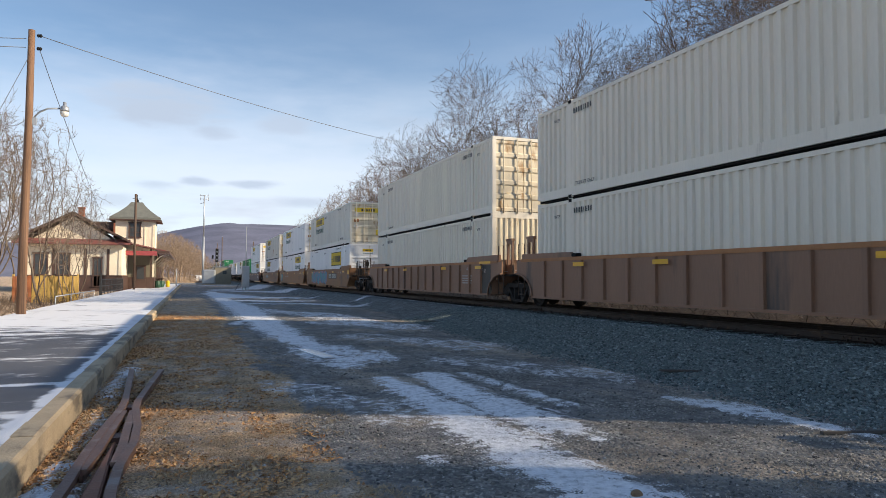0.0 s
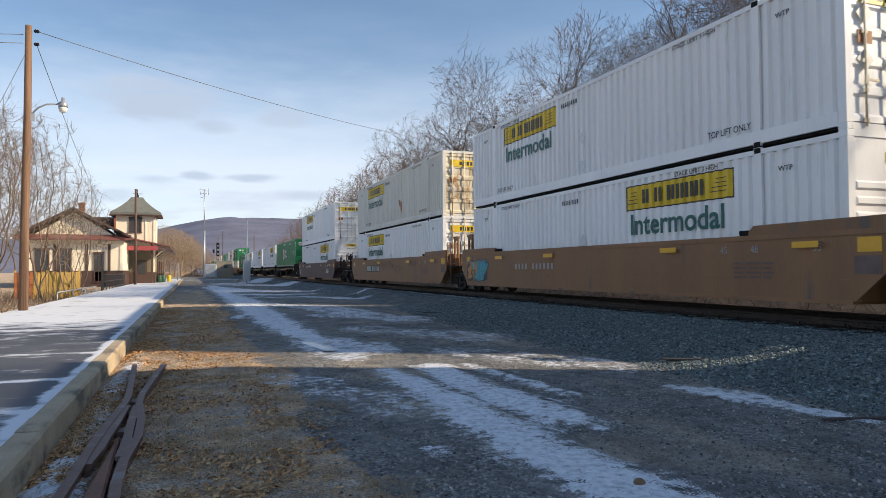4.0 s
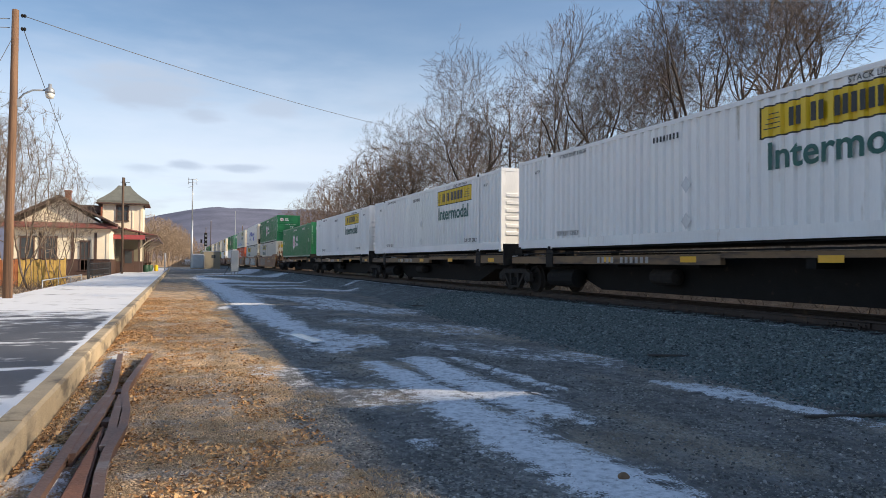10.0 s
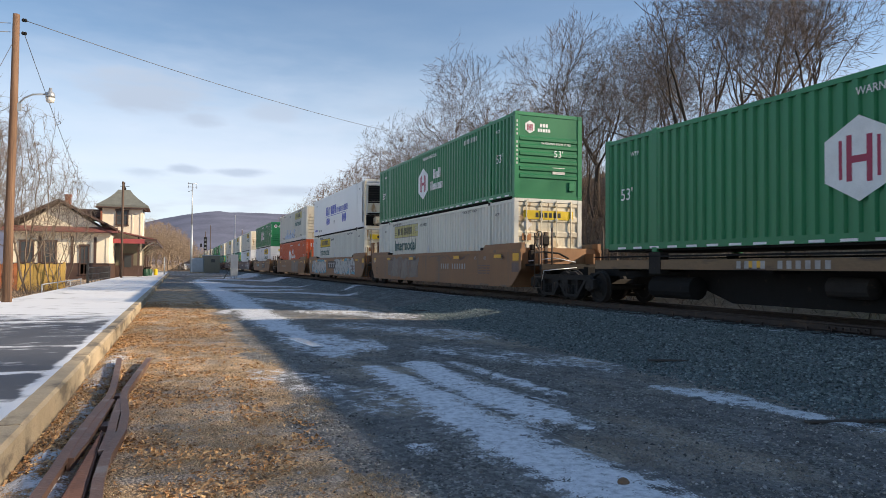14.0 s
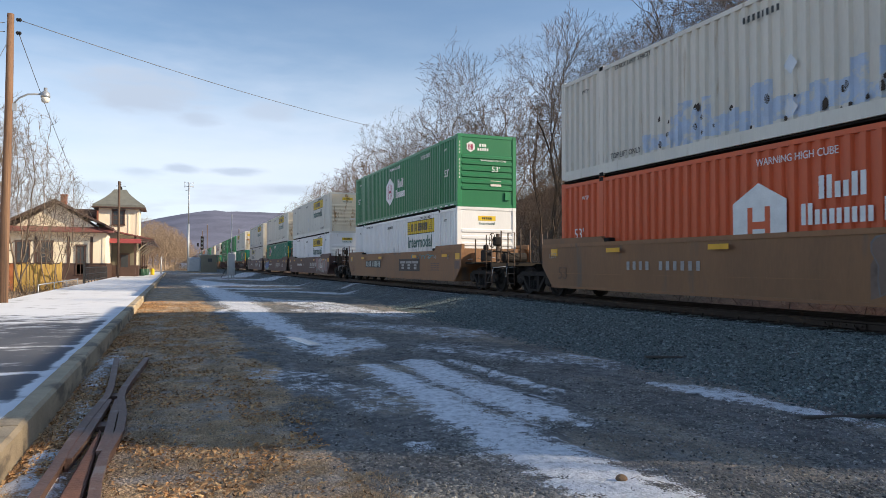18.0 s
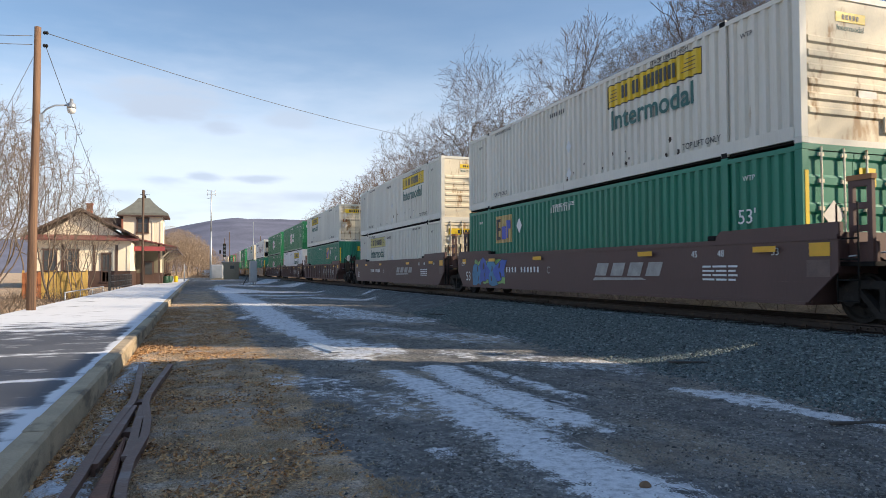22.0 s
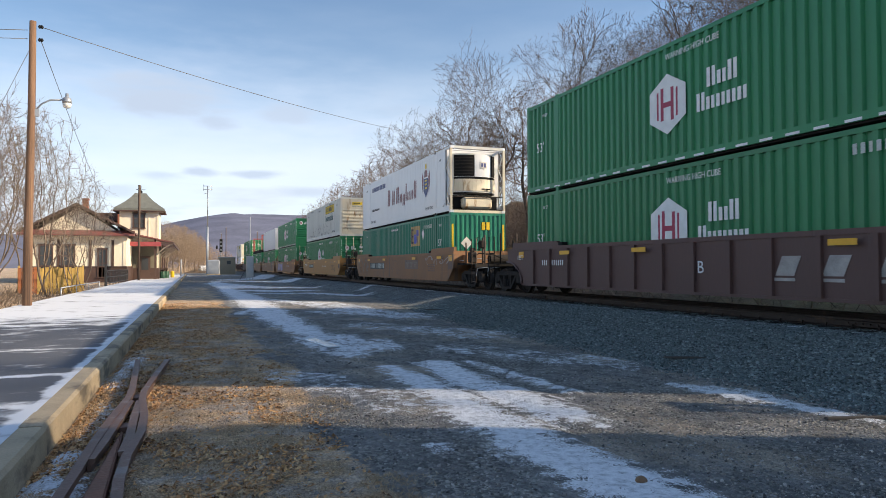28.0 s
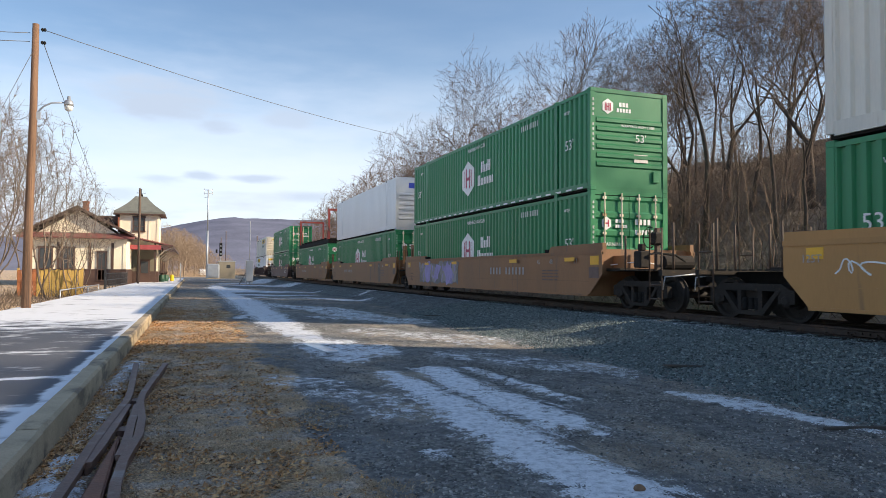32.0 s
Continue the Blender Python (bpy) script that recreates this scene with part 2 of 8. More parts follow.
M["tan"] = material("tan_brown_car_paint", (0.25, 0.125, 0.055), 0.6, var=0.24, scale=0.9, stretch=STREAK, bump=0.08, wear=(0.13, 0.095, 0.07), wear_at=0.58, wear_scale=1.1, by_object=0.1)
M["spine_brown"] = material("weathered_spine_car_paint", (0.20, 0.125, 0.065), 0.7, var=0.3, scale=1.4, stretch=(1, 0.4, 1), bump=0.1, wear=(0.07, 0.05, 0.04), wear_at=0.5, wear_scale=2.2, wear_stretch=(1, 0.5, 1))
M["ochre"] = material("ochre_yellow_car_paint", (0.41, 0.21, 0.065), 0.55, var=0.14, scale=0.9, stretch=STREAK, bump=0.08, wear=(0.16, 0.10, 0.06), wear_at=0.62, wear_scale=1.1)
M["mineral"] = material("dark_mineral_red_car_paint", (0.105, 0.058, 0.05), 0.6, var=0.18, scale=0.9, stretch=STREAK, bump=0.08, wear=(0.14, 0.11, 0.10), wear_at=0.64, wear_scale=1.1)
M["rustbrown"] = material("rust_brown_car_paint", (0.26, 0.145, 0.09), 0.65, var=0.2, scale=0.9, stretch=STREAK, bump=0.1, wear=(0.10, 0.075, 0.06), wear_at=0.58, wear_scale=1.1)
M["grab"] = material("rusty_brown_grab_iron", (0.085, 0.056, 0.04), 0.7, var=0.3, scale=5, bump=0.15, wear=(0.15, 0.10, 0.07), wear_at=0.6, wear_scale=6)
M["chord"] = material("rusty_orange_top_chord", (0.36, 0.16, 0.06), 0.65, var=0.2, scale=2, bump=0.1, wear=(0.15, 0.08, 0.05), wear_at=0.6, wear_scale=3)
M["yellow"] = material("yellow_decal_vinyl", (0.72, 0.50, 0.02), 0.45, var=0.08, scale=2, bump=0.02, wear=(0.55, 0.42, 0.12), wear_at=0.66, wear_scale=2.5)
M["gold_decal"] = material("faded_gold_decal", (0.50, 0.37, 0.15), 0.5, var=0.14, scale=2, bump=0.02, wear=(0.42, 0.34, 0.19), wear_at=0.6, wear_scale=3)
M["pale_yellow"] = material("faded_yellow_decal", (0.58, 0.52, 0.22), 0.55, var=0.1, scale=2, bump=0.02, wear=(0.55, 0.54, 0.46), wear_at=0.55, wear_scale=2.5)
M["reflector"] = material("yellow_reflector_tape", (0.75, 0.40, 0.02), 0.4, var=0.08, scale=6, bump=0.0)
M["ink"] = material("black_lettering_paint", (0.022, 0.024, 0.024), 0.5, var=0.25, scale=5, bump=0.0)
M["ink_green"] = material("dark_green_lettering_paint", (0.012, 0.10, 0.085), 0.5, var=0.25, scale=4, bump=0.0, wear=(0.25, 0.32, 0.30), wear_at=0.66, wear_scale=6)
M["ink_blue"] = material("blue_lettering_paint", (0.03, 0.06, 0.42), 0.45, var=0.12, scale=4, bump=0.0)
M["ink_red"] = material("crimson_emblem_paint", (0.34, 0.02, 0.065), 0.45, var=0.12, scale=4, bump=0.0)
M["ink_navy"] = material("faded_navy_paint", (0.07, 0.085, 0.20), 0.5, var=0.3, scale=4, bump=0.0, wear=(0.3, 0.24, 0.16), wear_at=0.58, wear_scale=7)
M["ink_maroon"] = material("faded_maroon_paint", (0.25, 0.10, 0.105), 0.5, var=0.3, scale=4, bump=0.0, wear=(0.42, 0.32, 0.31), wear_at=0.6, wear_scale=6)
M["ink_pale"] = material("worn_pale_lettering", (0.48, 0.54, 0.50), 0.55, var=0.25, scale=5, bump=0.0)
M["ink_white"] = material("white_lettering_paint", (0.74, 0.76, 0.75), 0.5, var=0.12, scale=4, bump=0.0)
M["ink_grey"] = material("faded_white_lettering", (0.36, 0.34, 0.32), 0.6, var=0.3, scale=4, bump=0.0)
M["ink_dull"] = material("worn_grey_lettering", (0.15, 0.10, 0.085), 0.65, var=0.3, scale=4, bump=0.0)
M["ink_faint"] = material("faded_dark_lettering", (0.15, 0.085, 0.05), 0.65, var=0.3, scale=4, bump=0.0)
M["label"] = material("white_label_sticker", (0.7, 0.66, 0.6), 0.5, var=0.12, scale=8, bump=0.0)

# ---------------------------------------------------------------- building blocks
def mesh_from(name, bm):
    me = bpy.data.meshes.new(name)
    bm.to_mesh(me)
    bm.free()
    return me


def part(name, geo, mat, parent, label="", at=None):
    """Links a bmesh or a mesh as one part under a thing or a part."""
    me = mesh_from(name, geo) if isinstance(geo, bmesh.types.BMesh) else geo
    if mat and not me.materials:
        me.materials.append(M[mat])
    ob = new(name, me)
    ob.parent = parent
    if at is not None:
        ob.matrix_basis = at
    if label:
        tagged(ob, label)
    return ob


def thing(name, label, category, group="", kind="", at=None):
    ob = tagged(new(name), label, category, group, kind)
    if at is not None:
        ob.matrix_basis = at
    return ob


def box(bm, x0, x1, y0, y1, z0, z1):
    v = [bm.verts.new(p) for p in ((x0, y0, z0), (x1, y0, z0), (x1, y1, z0), (x0, y1, z0), (x0, y0, z1), (x1, y0, z1), (x1, y1, z1), (x0, y1, z1))]
    for f in ((3, 2, 1, 0), (4, 5, 6, 7), (0, 1, 5, 4), (1, 2, 6, 5), (2, 3, 7, 6), (3, 0, 4, 7)):
        bm.faces.new([v[i] for i in f])
    return v


def boxes(*bs, bevel=0.0):
    bm = bmesh.new()
    for b in bs:
        box(bm, *b)
    if bevel:
        bmesh.ops.bevel(bm, geom=list(bm.edges), offset=bevel, segments=1, affect="EDGES")
    return bm


def prism(bm, pts, axis, a, b):
    """Extrudes a polygon (two coordinates in the other two axes' order) from a to b along axis 0, 1 or 2."""
    def at(p, c):
        q = list(p)
        q.insert(axis, c)
        return q
    lo, hi = [bm.verts.new(at(p, a)) for p in pts], [bm.verts.new(at(p, b)) for p in pts]
    bm.faces.new(lo[::-1])
    bm.faces.new(hi)
    for i in range(len(pts)):
        j = (i + 1) % len(pts)
        bm.faces.new((lo[i], lo[j], hi[j], hi[i]))
    bmesh.ops.recalc_face_normals(bm, faces=bm.faces[:])


def tube(bm, pts, radius, sides=6, r_end=None):
    """A round bar along a chain of points."""
    rings = []
    n = len(pts)
    for i, p in enumerate(pts):
        p = Vector(p)
        d = (Vector(pts[min(i + 1, n - 1)]) - Vector(pts[max(i - 1, 0)])).normalized()
        u = d.orthogonal().normalized()
        w = d.cross(u)
        r = radius if r_end is None else radius + (r_end - radius) * i / max(1, n - 1)
        rings.append([bm.verts.new(p + (u * math.cos(k * math.tau / sides) + w * math.sin(k * math.tau / sides)) * r) for k in range(sides)])
    for a, b in zip(rings, rings[1:]):
        for k in range(sides):
            f = bm.faces.new((a[k], a[(k + 1) % sides], b[(k + 1) % sides], b[k]))
            f.smooth = True
    bm.faces.new(rings[0][::-1])
    bm.faces.new(rings[-1])


def tubes(*chains, radius=0.02, sides=6):
    bm = bmesh.new()
    for c in chains:
        tube(bm, c, radius, sides)
    return bm


def lathe(bm, prof, axis, centre, sides=20):
    """Turns (radius, offset) pairs round an axis through centre."""
    c = Vector(centre)
    ax = Vector([1 if i == axis else 0 for i in range(3)])
    u = ax.orthogonal().normalized()
    w = ax.cross(u)
    rings = [[bm.verts.new(c + ax * o + (u * math.cos(k * math.tau / sides) + w * math.sin(k * math.tau / sides)) * max(r, 1e-3)) for k in range(sides)] for r, o in prof]
    for a, b in zip(rings, rings[1:]):
        for k in range(sides):
            bm.faces.new((a[k], a[(k + 1) % sides], b[(k + 1) % sides], b[k]))
    bm.faces.new(rings[0][::-1])
    bm.faces.new(rings[-1])
    bmesh.ops.recalc_face_normals(bm, faces=bm.faces[:])


def arrays_mesh(name, verts, faces):
    """A mesh from numpy arrays of vertices and of triangles or quads."""
    me = bpy.data.meshes.new(name)
    verts, faces = np.asarray(verts, np.float32), np.asarray(faces, np.int32)
    k = faces.shape[1]
    me.vertices.add(len(verts))
    me.vertices.foreach_set("co", verts.ravel())
    me.loops.add(faces.size)
    me.loops.foreach_set("vertex_index", faces.ravel())
    me.polygons.add(len(faces))
    me.polygons.foreach_set("loop_start", np.arange(0, faces.size, k, dtype=np.int32))
    me.update(calc_edges=True)
    return me


_lat = np.random.RandomState(7).rand(256, 256)


def vnoise(x, y):
    xi, yi = np.floor(x).astype(int), np.floor(y).astype(int)
    u, v = x - xi, y - yi
    u, v = u * u * (3 - 2 * u), v * v * (3 - 2 * v)
    g = lambda a, b: _lat[a % 256, b % 256]
    return (g(xi, yi) * (1 - u) + g(xi + 1, yi) * u) * (1 - v) + (g(xi, yi + 1) * (1 - u) + g(xi + 1, yi + 1) * u) * v


def fbm(x, y, octaves=4):
    s, a = 0.0, 0.5
    for i in range(octaves):
        s = s + a * vnoise(x * 2 ** i + 17.3 * i, y * 2 ** i + 9.1 * i)
        a *= 0.5
    return s / (1 - 0.5 ** octaves)


def smooth(a, b, x):
    t = np.clip((x - a) / (b - a), 0, 1)
    return t * t * (3 - 2 * t)


# ---------------------------------------------------------------- ground
XC = 11.665          # centre line of the track
RAIL = 0.572         # top of the rails
KERB_X, KERB_Z = -1.119, 0.206


def toe(y):
    return 6.55 + 1.5 * smooth(12, 34, y)


def height(x, y):
    """The lie of the land: yard, ballast bed, ditch and wooded bank."""
    n = fbm(x * 0.8, y * 0.8, 4) - 0.5
    z = 0.035 * n + 0.012 * (fbm(x * 6, y * 6, 3) - 0.5)
    rut = np.exp(-((x - 3.25 - 0.02 * (y - 6)) / 0.12) ** 2) + np.exp(-((x - 4.05) / 0.14) ** 2)
    z = z - 0.02 * rut * smooth(14, 8, y)
    z = z - 0.05 * smooth(-0.9, -1.1, x) * smooth(40, 20, y)
    bed = smooth(toe(y), 9.75, x) * smooth(15.4, 13.6, x)
    z = z * (1 - 0.7 * bed) + 0.385 * bed + 0.03 * bed * (fbm(x * 3, y * 3, 3) - 0.5)
    bank = np.clip(x - 15.8, 0, None)
    rise = 0.42 * bank * smooth(0, 4, bank)
    rise = np.where(rise > 10, 10 + 3 * (1 - np.exp(-(rise - 10) / 6)), rise)
    rise = rise * (1 - 0.72 * smooth(60, 190, y)) * (1 + 0.35 * (fbm(x * 0.25, y * 0.25, 3) - 0.5))
    return z + rise


# old snow: chains of (x, y, half width) with the depth that each may reach
SNOW = (
    (1.14, ((2.75, 9.6, 0.17), (2.75, 7.1, 0.31), (2.72, 5.9, 0.32), (2.74, 5.0, 0.31), (2.77, 4.3, 0.31), (2.80, 3.6, 0.32), (2.8, 2.4, 0.30))),
    (1.08, ((3.5, 10.0, 0.25), (3.43, 8.2, 0.26), (3.46, 6.9, 0.35), (3.54, 6.1, 0.28), (3.6, 5.6, 0.10))),
    (0.84, ((4.06, 10.2, 0.05), (4.19, 8.4, 0.07), (4.24, 7.0, 0.05))),
    (0.95, ((5.7, 7.1, 0.10), (5.98, 6.2, 0.22), (5.99, 5.2, 0.13), (6.2, 4.4, 0.04))),
    (0.62, ((1.5, 8.5, 0.18), (2.0, 7.9, 0.30), (2.1, 7.0, 0.14))), (0.80, ((1.80, 5.6, 0.03), (1.92, 5.5, 0.03))), (0.62, ((1.2, 9.7, 0.2), (1.7, 9.1, 0.2))), 
    (0.86, ((2.55, 11.6, 0.22), (2.8, 12.6, 0.62), (2.65, 14.4, 0.55))), (0.80, ((3.2, 12.6, 0.40), (3.5, 13.4, 0.22))),
    (1.08, ((2.5, 14.5, 0.34), (2.35, 18.0, 0.46), (2.35, 24.0, 0.58), (2.45, 34.0, 0.72), (2.2, 46.0, 0.5), (2.0, 72.0, 0.5))), (0.9, ((1.3, 22.4, 0.14), (1.75, 24.0, 0.2))),
    (1.1, ((2.0, 66.0, 0.9), (3.4, 52.0, 1.7), (7.6, 48.8, 1.0))), (1.05, ((2.8, 45.0, 0.7), (5.0, 43.5, 0.9), (7.2, 43.0, 0.5))), (1.1, ((3.3, 39.4, 0.45), (6.2, 38.6, 0.55), (8.3, 34.6, 0.5))), (1.05, ((9.0, 38.4, 0.3), (10.2, 39.9, 0.3))),
    (0.79, ((3.5, 31.0, 0.5), (4.9, 27.4, 0.8), (5.5, 21.0, 0.7))), (0.72, ((4.0, 22.6, 0.4), (6.2, 20.0, 0.8))), (0.63, ((4.2, 17.0, 0.5), (6.0, 14.0, 0.6))), (0.60, ((4.6, 11.5, 0.4), (6.0, 9.2, 0.4))),
    (1.15, ((4.6, 84.0, 2.2), (7.8, 88.0, 2.0), (9.4, 100.0, 2.0))), (1.05, ((3.2, 76.0, 1.4), (7.0, 72.0, 1.6), (9.0, 66.0, 1.2))), (0.8, ((0.0, 118.0, 1.2), (6.0, 121.0, 2.0))),
    (0.84, ((-1.0, 3.2, 0.06), (-0.95, 4.5, 0.09))), (0.84, ((-0.93, 4.9, 0.07), (-0.93, 6.3, 0.08))), (0.66, ((-0.9, 6.9, 0.05), (-0.92, 8.4, 0.05))), (0.9, ((-0.72, 4.8, 0.08), (-0.76, 5.4, 0.08))), (0.8, ((-0.95, 9.6, 0.09), (-0.9, 12.2, 0.09))),
    (0.60, ((10.2, 6.0, 0.12), (10.2, 40.0, 0.12))), (1.0, ((14.9, 6.0, 0.55), (14.9, 90.0, 0.55))))


def snow_at(x, y):
    """How deep old snow lies: streaks in the wheel tracks and patches towards the crossing."""
    x = x + 0.20 * (fbm(x * 1.6 + 3, y * 0.8, 4) - 0.5) + 0.10 * (fbm(x * 9, y * 6 + 8, 3) - 0.5) + 0.35 * smooth(26, 60, y) * (fbm(x * 0.5 + 11, y * 0.3, 4) - 0.5)
    y = y + (0.6 + 0.05 * y) * (fbm(x * 1.1 + 31, y * 0.9, 3) - 0.5)
    s = np.zeros_like(x)
    for k, chain in SNOW:
        for (x0, y0, w0), (x1, y1, w1) in zip(chain, chain[1:]):
            dx, dy = x1 - x0, y1 - y0
            t = np.clip(((x - x0) * dx + (y - y0) * dy) / (dx * dx + dy * dy), 0, 1)
            w = w0 + (w1 - w0) * t
            d = np.hypot(x - x0 - t * dx, (y - y0 - t * dy) * 0.8)
            s = np.maximum(s, np.clip(0.69 + (w - d) / (0.26 + 0.95 * w), 0, 0.94 * k))
    return s


xs = np.concatenate([-np.geomspace(2500, 9, 26), np.arange(-8, -1.3, 0.5), np.arange(-1.25, 7.6, 0.055), np.arange(7.65, 16, 0.2), np.arange(16.2, 46, 0.8), np.geomspace(47, 2500, 20)])
ys, y = [-60.0, -40, -25, -14, -8, -4, -1], 1.0
while y < 3200:
    ys.append(y)
    y += max(0.06, 0.0075 * y)
ys = np.array(ys)
gx, gy = np.meshgrid(xs, ys)
gz = height(gx, gy)
near = gy < 130
sn = snow_at(gx, gy) * near
gz = gz + 0.018 * smooth(0.2, 0.8, sn)
idx = np.arange(gx.size).reshape(gx.shape)
quads = np.stack([idx[:-1, :-1], idx[:-1, 1:], idx[1:, 1:], idx[1:, :-1]], -1).reshape(-1, 4)
g_me = arrays_mesh("ground", np.stack([gx, gy, gz], -1).reshape(-1, 3), quads)
g_me.polygons.foreach_set("use_smooth", np.ones(len(quads), bool))
litter = smooth(1.55, 0.75, gx + 0.9 * (fbm(gx * 0.9, gy * 0.6, 3) - 0.5)) * smooth(70, 30, gy) * smooth(-6, -1.3, gx)
litter = np.maximum(litter, smooth(15.0, 16.5, gx))
litter = np.maximum(litter, smooth(-5.0, -6.0, gx))
litter = np.maximum(litter, smooth(150, 200, gy))
stone = smooth(toe(gy) - 0.25, toe(gy) + 0.25, gx + 0.5 * (fbm(gx * 2, gy * 2, 3) - 0.5)) * smooth(15.8, 15.0, gx)
# the last mask paints the train's deep shade onto bed and far shoulder
for key, data in (("snow", sn), ("litter", litter), ("stone", stone), ("bank", smooth(14.5, 16.5, gx)), ("train_shade", 0.92 * smooth(10.55, 10.95, gx) * smooth(16.6, 15.2, gx))):
    at_ = g_me.attributes.new(key, "FLOAT", "POINT")
    at_.data.foreach_set("value", data.astype(np.float32).ravel())


def ground_material():
    m = bpy.data.materials.new("yard_ground")
    m.use_nodes = True
    n, l = m.node_tree.nodes, m.node_tree.links
    b = n["Principled BSDF"]
    tc = n.new("ShaderNodeTexCoord")

    def noise_tex(scale, detail=5, rough=0.6, stretch=(1, 1, 1)):
        mp = n.new("ShaderNodeMapping")
        mp.inputs["Scale"].default_value = stretch
        l.new(tc.outputs["Object"], mp.inputs["Vector"])
        t = n.new("ShaderNodeTexNoise")
        t.inputs["Scale"].default_value, t.inputs["Detail"].default_value, t.inputs["Roughness"].default_value = scale, detail, rough
        l.new(mp.outputs["Vector"], t.inputs["Vector"])
        return t.outputs["Fac"]

    def ramp(src, *stops):
        r = n.new("ShaderNodeValToRGB")
        e = r.color_ramp.elements
        while len(e) < len(stops):
            e.new(0.5)
        for el, (p, c) in zip(e, stops):
            el.position, el.color = p, (*c, 1)
        l.new(src, r.inputs["Fac"])
        return r.outputs["Color"]

    def mix(fac, a, c):
        x = n.new("ShaderNodeMix")
        x.data_type = "RGBA"
        l.new(fac, x.inputs["Factor"])
        l.new(a, x.inputs["A"])
        l.new(c, x.inputs["B"])
        return x.outputs["Result"]

    def math2(op, a, c, clamp=False):
        x = n.new("ShaderNodeMath")
        x.operation, x.use_clamp = op, clamp
        for i, s in enumerate((a, c)):
            if isinstance(s, float):
                x.inputs[i].default_value = s
            else:
                l.new(s, x.inputs[i])
        return x.outputs[0]

    def edge(src, lo, hi):
        r = n.new("ShaderNodeMapRange")
        r.interpolation_type = "SMOOTHSTEP"
        r.inputs[1].default_value, r.inputs[2].default_value = lo, hi
        l.new(src, r.inputs[0])
        return r.outputs[0]

    attr = {}
    for key in ("snow", "litter", "stone", "bank", "train_shade"):
        a = n.new("ShaderNodeAttribute")
        a.attribute_name = key
        attr[key] = a.outputs["Fac"]
    fine, mid, broad = noise_tex(55, 4), noise_tex(7, 6), noise_tex(0.8, 5)
    vor = n.new("ShaderNodeTexVoronoi")
    vor.inputs["Scale"].default_value = 34
    l.new(tc.outputs["Object"], vor.inputs["Vector"])
    asphalt = ramp(mid, (0.28, (0.094, 0.097, 0.101)), (0.5, (0.188, 0.188, 0.185)), (0.72, (0.310, 0.291, 0.267)))
    pebbles = ramp(vor.outputs["Color"], (0.1, (0.085, 0.087, 0.087)), (0.6, (0.216, 0.212, 0.197)), (0.95, (0.451, 0.432, 0.395)))
    asphalt = mix(edge(broad, 0.40, 0.62), asphalt, pebbles)
    soil = ramp(fine, (0.3, (0.195, 0.165, 0.132)), (0.7, (0.52, 0.44, 0.345)))
    asphalt = mix(math2("MULTIPLY", edge(noise_tex(0.55, 6, 0.65, (1, 0.6, 1)), 0.5, 0.62), 0.75), asphalt, soil)
    leaves = ramp(fine, (0.28, (0.15, 0.105, 0.07)), (0.5, (0.50, 0.345, 0.205)), (0.75, (0.78, 0.57, 0.34)))
    mould = ramp(fine, (0.3, (0.17, 0.142, 0.118)), (0.7, (0.64, 0.53, 0.42)))
    leaves = mix(edge(noise_tex(1.5, 7, 0.65, (0.7, 1.2, 1)), 0.44, 0.60), leaves, mould)
    leaves = mix(edge(mid, 0.58, 0.78), leaves, pebbles)
    leaves = mix(attr["bank"], leaves, ramp(fine, (0.3, (0.085, 0.068, 0.052)), (0.7, (0.27, 0.215, 0.16))))
    ballast = ramp(vor.outputs["Color"], (0.1, (0.049, 0.056, 0.058)), (0.6, (0.150, 0.170, 0.174)), (0.95, (0.298, 0.323, 0.323)))
    col = mix(edge(math2("ADD", attr["litter"], math2("MULTIPLY", math2("SUBTRACT", mid, 0.5), 0.9)), 0.35, 0.65), asphalt, leaves)
    col = mix(attr["stone"], col, ballast)
    # near-black tone for the shade painted under and beyond the train
    shade_tone = ramp(fine, (0.3, (0.02, 0.019, 0.018)), (0.7, (0.075, 0.07, 0.065)))
    col = mix(attr["train_shade"], col, shade_tone)
    patch = n.new("ShaderNodeMapRange")
    patch.inputs[1].default_value, patch.inputs[2].default_value, patch.inputs[3].default_value, patch.inputs[4].default_value = 0.36, 0.64, 0.70, 1.55
    l.new(noise_tex(2.4, 8, 0.74, (1, 0.55, 1)), patch.inputs[0])
    shade = n.new("ShaderNodeVectorMath")
    shade.operation = "SCALE"
    l.new(col, shade.inputs[0])
    l.new(patch.outputs[0], shade.inputs["Scale"])
    col = shade.outputs[0]
    crumbs = math2("MULTIPLY", math2("SUBTRACT", math2("ADD", math2("ADD", math2("MULTIPLY", mid, 0.45), math2("MULTIPLY", fine, 0.42)), math2("MULTIPLY", noise_tex(2.2, 7, 0.68, (1, 0.5, 1)), 0.38)), 0.625), 3.9)
    sfac = edge(math2("ADD", attr["snow"], crumbs), 0.62, 0.76)
    frost = ramp(noise_tex(13, 6, 0.7), (0.32, (0.40, 0.42, 0.44)), (0.5, (0.70, 0.72, 0.75)), (0.7, (0.86, 0.88, 0.90)))
    col = mix(sfac, col, frost)
    l.new(col, b.inputs["Base Color"])
    b.inputs["Roughness"].default_value = 0.85
    b.inputs["Specular IOR Level"].default_value = 0.3
    h = math2("ADD", math2("MULTIPLY", vor.outputs["Distance"], -1.1), math2("MULTIPLY", fine, 1.0))
    bp = n.new("ShaderNodeBump")
    bp.inputs["Strength"].default_value, bp.inputs["Distance"].default_value = 0.9, 0.04
    l.new(h, bp.inputs["Height"])
    calm = n.new("ShaderNodeMapRange")
    calm.inputs[3].default_value, calm.inputs[4].default_value = 0.9, 0.3
    l.new(sfac, calm.inputs[0])
